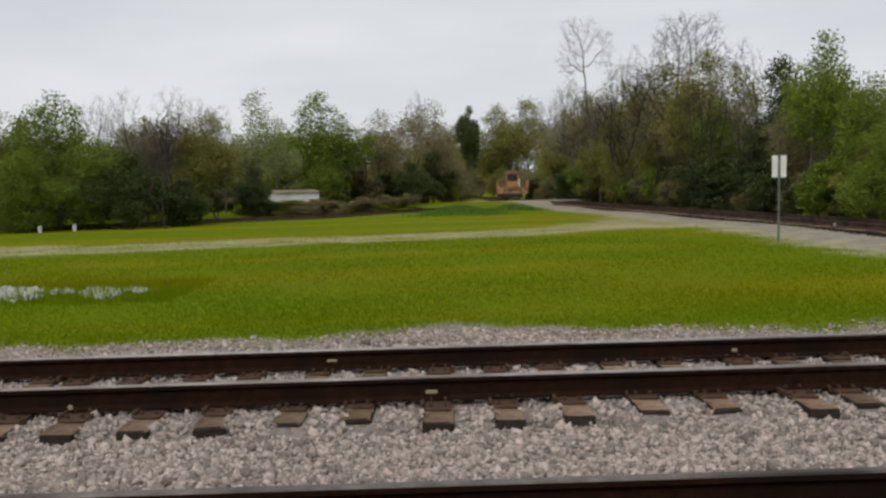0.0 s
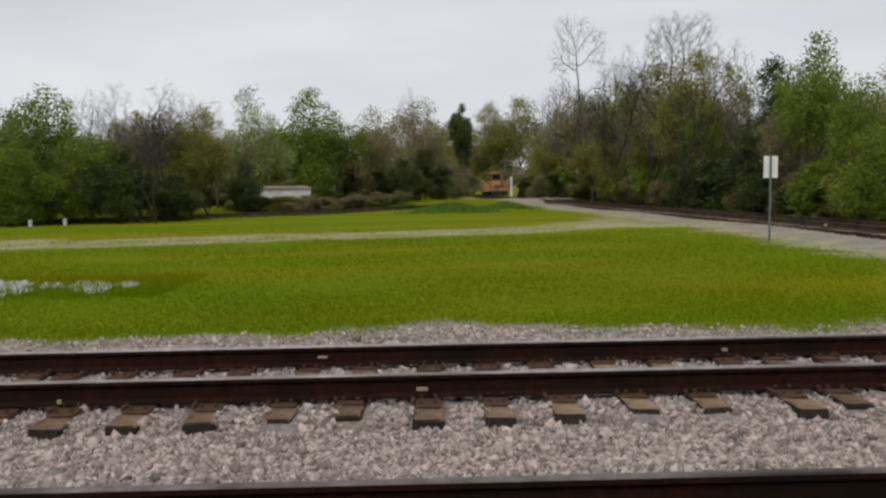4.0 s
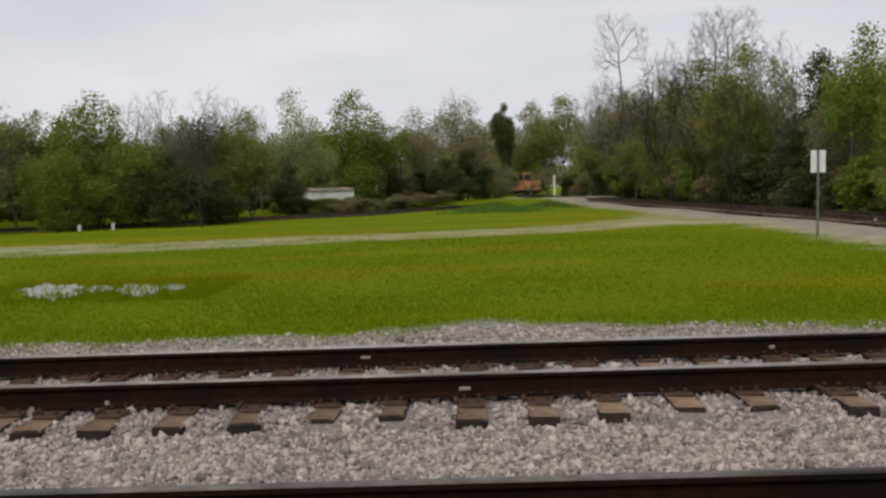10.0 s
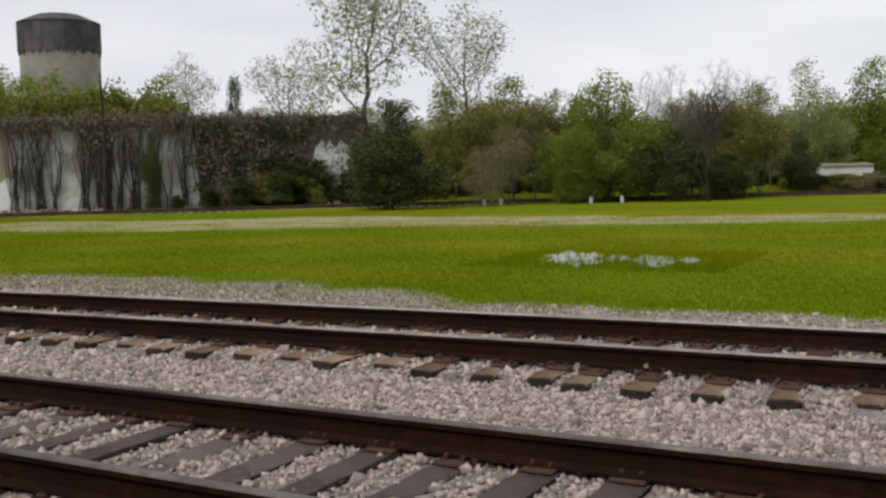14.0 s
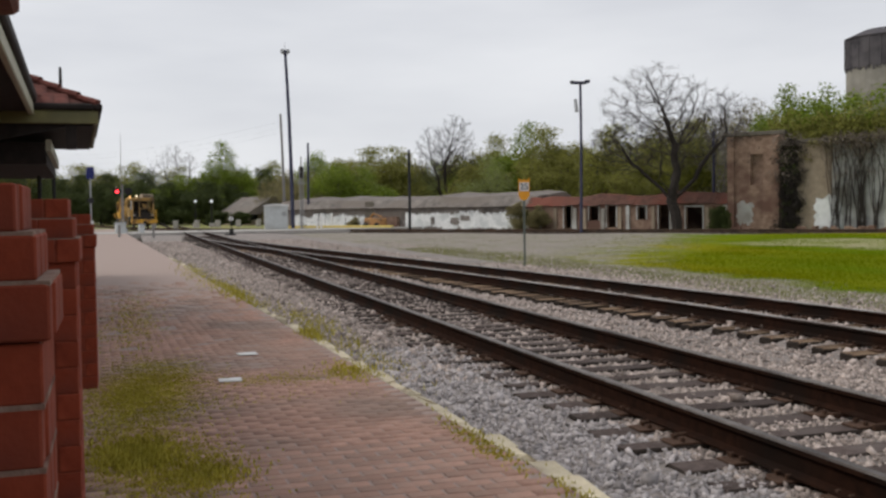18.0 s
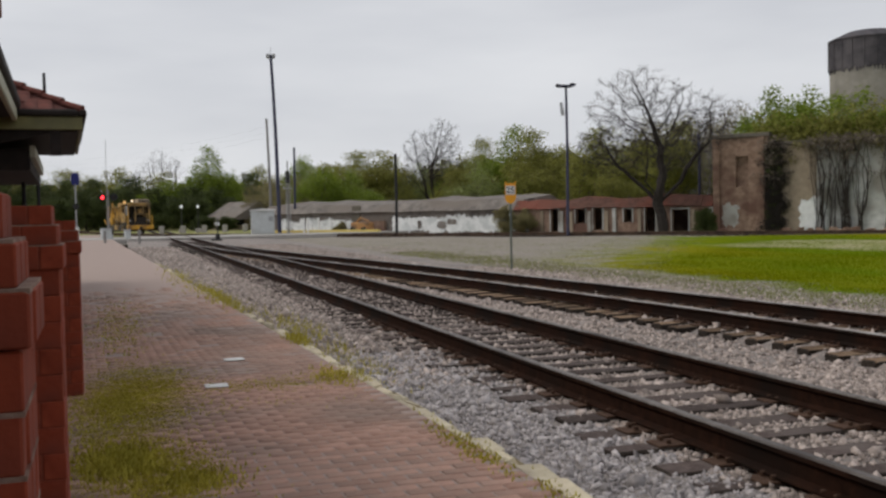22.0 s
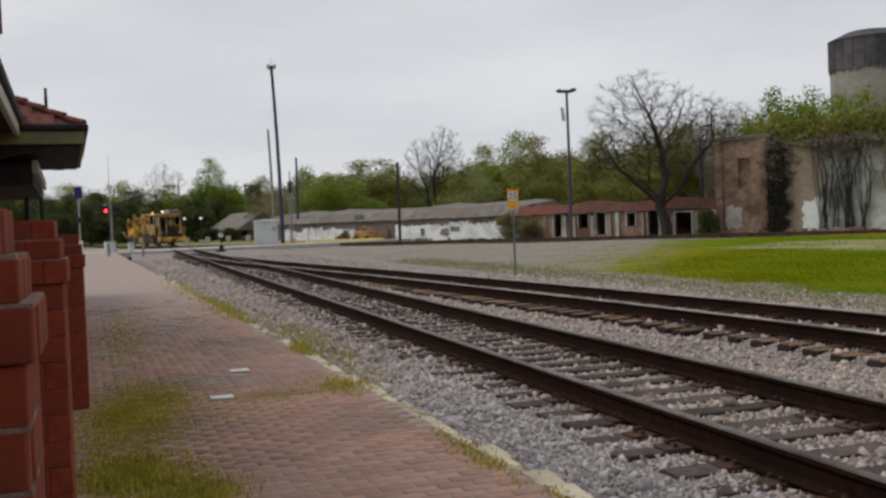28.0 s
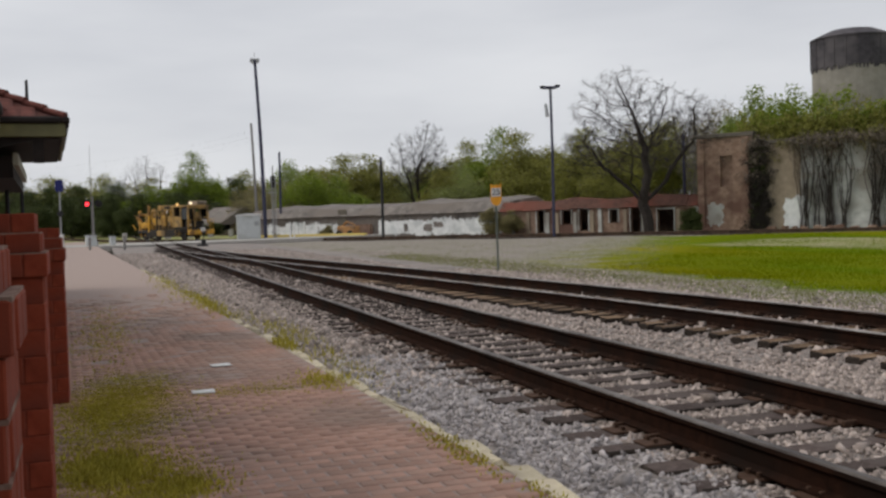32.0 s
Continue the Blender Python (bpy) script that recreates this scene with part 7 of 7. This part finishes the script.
def regulator():
    """Ballast regulator: short chassis, tall cab, folded side wings, front plough. Runs along its own -x."""
    m = base("ballast_regulator", pose(10, 118, 0.6), "faded orange ballast regulator with folded side wings on rails", "rail machine")
    part("frame", Build().box(-3.2, -0.95, 0.62, 3.2, 0.95, 0.95, 0.05).done("frame", M_MACHINE_ORANGE), m)
    wheelset(m, -2.0), wheelset(m, 2.0)
    cab = part("cab", Build().box(-0.9, -0.66, 0.95, 1.1, 0.66, 2.05, 0.05).done("cab", M_MACHINE_ORANGE), m)
    for x in (-0.85, 1.05):
        for y in (-0.64, 0.64):
            part("cab_post", Build().box(x - 0.09, y - 0.09, 1.95, x + 0.06, y + 0.06, 3.05, 0.01).done("cab_post", M_MACHINE_ORANGE), cab)
    part("cab_roof", Build().box(-1.05, -0.76, 2.98, 1.25, 0.76, 3.2, 0.05).done("cab_roof", M_MACHINE_ORANGE), cab)
    for x in (-0.84, 1.04):
        part("window", Build().box(x - 0.015, -0.55, 2.2, x + 0.015, 0.55, 2.9).done("window", M_GLASS_DARK), cab)
    for y in (-0.65, 0.65):
        part("window", Build().box(-0.76, y - 0.015, 2.1, 0.98, y + 0.015, 3.0).done("window", M_GLASS_DARK), cab)
    hood = part("engine_hood", Build().box(1.15, -0.8, 0.95, 3.1, 0.8, 1.75, 0.08).done("engine_hood", M_MACHINE_ORANGE), m)
    part("grille", Build().box(3.1, -0.6, 1.05, 3.13, 0.6, 1.6, 0.0).done("grille", M_GREASE), hood)
    part("exhaust", Build().tube([(2.2, 0.4, 1.7), (2.2, 0.4, 2.4)], [0.06, 0.06], 10).done("exhaust", M_GREASE), hood)
    part("hopper", Build().box(-3.0, -0.8, 0.95, -1.0, 0.8, 1.5, 0.08).done("hopper", M_MACHINE_ORANGE), m)
    for y in (-1, 1):
        w = part("side_wing", Build().prism([(y * 1.0, 0.75), (y * 1.6, 0.6), (y * 1.78, 0.7), (y * 1.86, 2.0), (y * 1.68, 2.15), (y * 1.5, 1.5), (y * 1.05, 1.4)], -1.6, 1.8, "x").done("side_wing", M_MACHINE_ORANGE), m, "dusty orange folded wing")
        part("wing_ram", Build().tube([(0.3, y * 0.95, 1.2), (0.3, y * 1.35, 2.0)], [0.06, 0.05], 8).done("wing_ram", M_STEEL), w)
        part("headlamp", Build().tube([(3.1, y * 0.55, 1.62), (3.16, y * 0.55, 1.62)], [0.1, 0.1], 12).done("headlamp", M_STEEL), m)
    part("plough", Build().prism([(3.25, 0.22), (3.6, 0.16), (3.68, 0.95), (3.35, 1.0)], -1.25, 1.25, "y").done("plough", M_GREASE), m)
    part("broom_box", Build().box(-3.9, -1.0, 0.2, -3.2, 1.0, 0.72, 0.08).done("broom_box", M_GREASE), m, "dark broom housing")
    for k in range(3):
        part("slat", Build().box(-3.04, -0.7, 1.05 + k * 0.17, -3.0, 0.7, 1.12 + k * 0.17, 0.01).done("slat", M_GREASE), m)
    for y in (-0.95, 0.95):
        part("handrail", Build().tube([(1.2, y, 1.0), (1.2, y, 1.95), (3.1, y, 1.95), (3.1, y, 1.0)], [0.025] * 4, 6).done("handrail", M_MACHINE_TAN), m)
    part("beacon", Build().ball((0.1, 0, 3.32), 0.12).done("beacon", M_MACHINE_TAN), m)
    return m


def tamper():
    """Tamping machine: yellow front beam, open-fronted cab, cluttered body, yellow work heads behind. Front faces its own +x."""
    m = base("tamping_machine", pose(-106, 0.5, 0.2), "dusty yellow rail tamping machine with open cab and work heads", "rail machine")
    part("frame", Build().box(-5.6, -1.0, 0.68, 3.0, 1.0, 1.0, 0.05).done("frame", M_GREASE), m)
    wheelset(m, -4.6), wheelset(m, 1.6)
    part("front_beam", Build().box(2.9, -1.35, 0.46, 3.45, 1.35, 0.92, 0.06).done("front_beam", M_YELLOW), m, "bright yellow front beam")
    part("step_board", Build().box(2.95, -1.2, 0.93, 3.3, 1.2, 0.97, 0.01).done("step_board", M_GREASE), m)
    part("coupler", Build().box(3.3, -0.16, 0.5, 3.75, 0.16, 0.75, 0.04).done("coupler", M_GREASE), m)
    cab = part("cab", Build().box(0.5, -1.15, 1.0, 2.8, 1.15, 1.22, 0.04).done("cab", M_GREASE), m)
    for x in (0.56, 1.7, 2.78):
        for y in (-1.1, 1.1):
            part("cab_post", Build().box(x - 0.08, y - 0.08, 1.2, x + 0.08, y + 0.08, 3.05, 0.015).done("cab_post", M_MACHINE_TAN), cab)
    part("cab_post", Build().box(2.74, -0.42, 1.2, 2.84, -0.32, 3.05, 0.01).done("cab_post", M_MACHINE_TAN), cab)
    part("window_bar", Build().box(2.72, -0.4, 2.0, 2.86, 1.1, 2.1, 0.01).done("window_bar", M_MACHINE_TAN), cab)
    part("window_bar", Build().box(2.72, -1.1, 2.86, 2.86, 1.1, 3.05, 0.01).done("window_bar", M_MACHINE_TAN), cab)
    part("dashboard", Build().box(2.0, -0.9, 1.2, 2.5, 0.9, 1.75, 0.05).done("dashboard", M_GREASE), cab)
    part("operator_seat", Build().box(1.2, -0.1, 1.2, 1.7, 0.5, 1.65, 0.08).box(1.15, -0.1, 1.6, 1.3, 0.5, 2.3, 0.06).done("operator_seat", M_BLACK), cab)
    part("control_box", Build().box(1.9, 0.1, 2.15, 2.3, 0.75, 2.6, 0.04).done("control_box", M_MACHINE_TAN), cab)
    part("back_panel", Build().box(0.5, -1.1, 1.2, 0.58, 1.1, 3.05).done("back_panel", M_GREASE), cab)
    for y in (-1.1, 1.1):
        part("window", Build().box(1.78, y - 0.02, 1.9, 2.7, y + 0.02, 2.95).done("window", M_GLASS_DARK), cab)
        part("side_panel", Build().box(0.66, y - 0.03, 1.2, 1.62, y + 0.03, 2.2).done("side_panel", M_MACHINE_TAN), cab)
    part("cab_roof", Build().box(0.3, -1.25, 3.05, 3.0, 1.25, 3.2, 0.05).done("cab_roof", M_MACHINE_TAN), cab)
    part("roof_unit", Build().box(1.3, -0.05, 3.2, 2.7, 1.15, 3.6, 0.06).done("roof_unit", M_RUIN_TAN), cab, "pale tan roof air conditioner")
    for k in range(4):
        part("vent_slot", Build().box(2.7, 0.1 + k * 0.26, 3.28, 2.715, 0.26 + k * 0.26, 3.52).done("vent_slot", M_GREASE), cab)
    part("roof_lamp", Build().tube([(2.45, -0.6, 3.4), (2.6, -0.6, 3.4)], [0.08, 0.1], 12).done("roof_lamp", M_LAMP_ON), m, "lit roof lamp")
    part("lamp_stand", Build().tube([(2.5, -0.6, 3.15), (2.5, -0.6, 3.38)], [0.05, 0.05], 8).done("lamp_stand", M_GREASE), m)
    part("beacon", Build().tube([(0.9, -0.9, 3.2), (0.9, -0.9, 3.45)], [0.1, 0.08], 10).done("beacon", M_AMBER_ON), m)
    for y in (-0.95, 0.95):
        part("headlamp", Build().tube([(2.86, y, 1.38), (2.95, y, 1.38)], [0.1, 0.1], 12).done("headlamp", M_STEEL), m)
    body = part("engine_body", Build().box(-3.0, -0.85, 1.0, 0.4, 0.85, 2.3, 0.08).done("engine_body", M_GREASE), m, "greasy dark engine block")
    r = random.Random(77)
    for side in (-1, 1):
        for k in range(4):
            x = -2.95 + k * 0.84
            z0, z1 = 1.05 + r.uniform(0, 0.5), 2.0 + r.uniform(-0.1, 0.6)
            part("side_panel", Build().box(x, side * 1.02 - 0.04, z0, x + r.uniform(0.45, 0.7), side * 1.02 + 0.04, z1, 0.02).done("side_panel", M_MACHINE_TAN if k % 2 else M_YELLOW), body)
        for x in (-3.0, -1.3, 0.3):
            part("body_post", Build().box(x - 0.06, side * 1.0 - 0.06, 1.0, x + 0.06, side * 1.0 + 0.06, 2.85, 0.01).done("body_post", M_MACHINE_TAN), body)
    part("body_roof", Build().box(-3.1, -1.1, 2.82, 0.4, 1.1, 2.92, 0.04).done("body_roof", M_MACHINE_TAN), body)
    for x, h in ((-2.7, 0.4), (-1.7, 0.25), (-0.7, 0.35)):
        part("roof_gear", Build().box(x, -0.6, 2.92, x + 0.55, 0.6, 2.92 + h, 0.06).done("roof_gear", M_MACHINE_TAN if h > 0.3 else M_GREASE), body)
    part("exhaust", Build().tube([(-1.0, 0.7, 2.9), (-1.0, 0.7, 3.5)], [0.07, 0.07], 10).done("exhaust", M_GREASE), body)
    for x, y, h in ((-5.3, -0.85, 2.9), (-5.3, 0.85, 3.0), (-3.7, -0.9, 3.35), (-3.7, 0.9, 2.8), (-4.5, 0.2, 3.1)):
        part("work_head_mast", Build().box(x - 0.11, y - 0.11, 0.8, x + 0.11, y + 0.11, h, 0.03).done("work_head_mast", M_YELLOW), m, "yellow work head mast")
    for k in range(12):
        x, y, z = r.uniform(-5.5, -3.4), r.uniform(-0.9, 0.9), r.uniform(1.0, 2.3)
        part("linkage", Build().tube([(x, y, z), (x + r.uniform(-0.6, 0.6), y + r.uniform(-0.4, 0.4), z + r.uniform(0.3, 0.8))], [r.uniform(0.06, 0.13)] * 2, 8).done("linkage", r.choice((M_YELLOW, M_YELLOW, M_GREASE, M_MACHINE_TAN))), m)
    for y in (-0.75, 0.75):
        part("work_head", Build().box(-5.1, y - 0.28, 1.15, -3.9, y + 0.28, 1.75, 0.06).done("work_head", M_YELLOW), m, "yellow work head")
    for y in (-1.02, 1.02):
        part("skirt", Build().box(-3.9, y - 0.05, 0.3, 0.9, y + 0.05, 0.75, 0.02).done("skirt", M_GREASE), m, "greasy dark side skirt")
        part("tool_box", Build().box(-2.2, y - 0.12, 0.42, -0.9, y + 0.16, 0.92, 0.03).done("tool_box", M_MACHINE_TAN), m)
        for k in range(7):
            x = -2.9 + k * 0.5
            part("grab_bar", Build().tube([(x, y * 1.06, 1.0), (x + r.uniform(-0.15, 0.15), y * 1.06, 2.8)], [0.035, 0.035], 6).done("grab_bar", M_MACHINE_TAN if k % 3 else M_YELLOW), m)
    for k in range(22):
        x, y, z = r.uniform(-6.1, -3.3), r.uniform(-1.15, 1.15), r.uniform(0.35, 2.2)
        part("hose", Build().tube([(x, y, z), (x + r.uniform(-0.3, 0.3), y + r.uniform(-0.3, 0.3), z + r.uniform(0.2, 0.5)), (x + r.uniform(-0.5, 0.5), y + r.uniform(-0.4, 0.4), z + r.uniform(0.4, 1.0))], [0.07, 0.06, 0.05], 6).done("hose", r.choice((M_YELLOW, M_YELLOW, M_MACHINE_TAN, M_GREASE))), m)
    part("cross_frame", Build().box(-5.4, -1.0, 2.35, -5.2, 1.0, 2.55, 0.03).done("cross_frame", M_YELLOW), m)
    for x in (-5.2, -4.6, -4.0):
        for y in (-0.8, 0.8):
            part("tamping_tool", Build().tube([(x, y, 1.3), (x, y, 0.4)], [0.08, 0.05], 8).done("tamping_tool", M_YELLOW), m)
    part("ram", Build().tube([(-6.3, -0.5, 2.3), (-5.0, -0.2, 1.3)], [0.09, 0.07], 8).done("ram", M_YELLOW), m)
    for y in (-1.25, 1.25):
        part("handrail", Build().tube([(2.95, y, 0.9), (2.95, y, 1.9), (3.35, y, 1.9), (3.35, y, 0.9)], [0.03] * 4, 6).done("handrail", M_YELLOW), m)
        part("step", Build().box(0.9, y - 0.1, 0.35, 1.5, y + 0.1, 0.42, 0.01).box(0.9, y - 0.02, 0.4, 0.95, y + 0.02, 1.0).box(1.45, y - 0.02, 0.4, 1.5, y + 0.02, 1.0).done("step", M_MACHINE_TAN), m)
    return m


# ---- build ----
ground()
ballast_bed()
for px, py, rx, ry, sd in ((-8.3, 20.4, 0.62, 1.9, 1), (-6.5, 20.3, 0.46, 1.3, 2), (-7.35, 20.6, 0.28, 0.8, 3), (-5.8, 20.6, 0.25, 0.6, 4)):
    puddle(px, py, rx, ry, sd)


def flat(x, y):
    return np.zeros(np.shape(x))


def c_rise(x, y):
    return ground_z(x, y) * 0 + 0.29 * smooth(66, 112, y) * smooth(-60, -25, x) - 0.02


def c_sunk(x, y):
    return c_rise(x, y) - 0.07 * smooth(-92, -80, x) * smooth(112, 90, y)


def near_plates(x, y):
    return -16 < x < 6


railway("track_near", TRACK_A, "near track with dark rusty rails on weathered wooden ties", "grey", flat, plates=near_plates, ties=lambda x, y: x > -75)
railway("track_siding", B_POINTS, "second track with rusty rails on tan wooden ties", "tan", flat, plates=near_plates, ties=lambda x, y: x > -46, head=M_RAILHEAD_BRIGHT, own=SIDING_TIES)
railway("track_far", C_POINTS, "far track with dark rails half hidden in grass", "grey", c_sunk, step=0.6, ties=lambda x, y: -98 < x and y < 150, steel=M_RAIL_BROWN, head=M_RAIL_BROWN)
railway("track_wye", D_POINTS, "curving track on a gravel bank beside the wood", "tan", c_rise, step=0.6, ties=lambda x, y: y > 22, steel=M_RAIL_BROWN, head=M_RAIL_BROWN)
slab = platform()
# long greasy timbers under the points where the two near tracks meet
points = base("switch_timbers", pose(0, 0, 0), "long dark oily timbers under the track points", "railway switch", kind="structure")
TIMBERS = [tie_mesh("switch_timber", 3.3, M_TIE_DARK, s) for s in (7, 8)]
for k in range(38):
    x = -46.4 - k * 0.55
    gap = float(np.interp(-x, [45, 50, 55, 60, 63], [0.94, 0.52, 0.22, 0.04, 0.0]))
    part("switch_timber", TIMBERS[k % 2], points, at=pose(x, A_Y + gap / 2, 0.006, 0, 0, (k * 37 % 5 - 2) * 0.4))
depot()
for k, (d, dy) in enumerate(((1.62, 0.0), (4.5, 0.02), (8.0, 0.0))):
    brick_pier(PIER_X[k], PIER_Y[k], PIER_H[k], "red brick pier with stepped corbelled cap on the platform", 1.0 if k else 0.72, (0.105, 0.088, 0.088) if k else (0.085, 0.07, 0.075))
rail_marks()
tall_poles()
wires()
board_sign()
speed_sign()
switch_stand()
crossing()
low_ruin()
white_building()
tall_ruin()
silo()
wood_side()
for px, py, pa in ((-11.0, 0.86, 10), (-9.4, 0.54, 5)):
    paint_dash(px, py, pa)
MACHINE_1 = regulator()
MACHINE_2 = tamper()
woods()
for k, (px, py, pt, pw, pk) in enumerate(((-143, 14, 2.0, 4, 'dark'), (-145, 19.5, 2.6, 5, 'brown'), (-141, 24, 3.0, 5, 'olive'), (-146, 11, 2.2, 4, 'dark'), (-79.0, 31.5, 2.6, 2.2, 'brown'), (-77.2, 33.0, 2.2, 2.0, 'brown'), (-61.5, 38.5, 1.8, 1.8, 'dark'), (-104, 18.5, 2.6, 3, 'brown'), (-107, 15.5, 2.4, 3, 'olive'), (-3.6, 84.5, 1.3, 3.2, 'brown'), (-5.4, 82.0, 1.4, 3.2, 'brown'), (-1.8, 87.0, 1.4, 3.0, 'brown'), (-7.2, 79.3, 1.1, 2.6, 'brown'), (-9.0, 76.5, 1.15, 2.4, 'brown'), (-10.6, 77.0, 1.35, 3.2, 'olive'), (-12.4, 75.5, 1.9, 2.4, 'dark'), (-8.9, 78.4, 1.35, 3.0, 'brown'), (-11.6, 77.2, 1.35, 3.0, 'dark'), (-9.7, 78.2, 1.35, 3.0, 'olive'), (-8.0, 80.5, 1.4, 3.0, 'brown'), (12.5, 176, 4.5, 6, 'olive'), (15.0, 170, 5.0, 6, 'brown'), (17.0, 164, 5.0, 6, 'olive'), (10.0, 182, 4.5, 7, 'olive'), (13.6, 186, 6.0, 7, 'bright'), (5.0, 188, 5.0, 8, 'olive'), (0.5, 184, 5.0, 8, 'brown'), (8.0, 222, 7.0, 12, 'olive'), (*c_at(-14.3, 5.6), 2.3, 2.6, 'brown'), (*c_at(-13.0, 6.0), 2.0, 2.2, 'brown'), (*c_at(-33.2, 6.6), 1.2, 1.6, 'brown'), (*c_at(19.2, 5.6), 5.6, 1.6, 'dark'), (*c_at(22.8, 5.4), 1.6, 2.2, 'dark'), (*c_at(25.0, 5.4), 2.2, 3.0, 'dark'), (*c_at(27.6, 5.4), 2.6, 3.0, 'dark'), (*c_at(20.6, 5.6), 1.0, 1.2, 'dark'), (*c_at(30.0, 5.2), 0.9, 1.6, 'olive'))):
    tagged(plant("low_" + pk if pt < 3.2 else pk, px, py, pt, pw, k), "low brushy shrub beside the far track", "shrub", "brush by the far track").name = "shrub"
for protos in PROTO.values():
    for t in protos:
        for o in (*t.children_recursive, t):
            bpy.data.objects.remove(o)
grass()
weeds()
stones()
pavers(slab)


def motions():
    walk(MACHINE_1, [(t, pose(x, y, z, 0, 0, a)) for t, x, y, z, a in REGULATOR_ROWS])
    walk(MACHINE_2, [(t, pose(x, y, 0.18, 0, 0, a)) for t, x, y, a in TAMPER_ROWS])


motions()
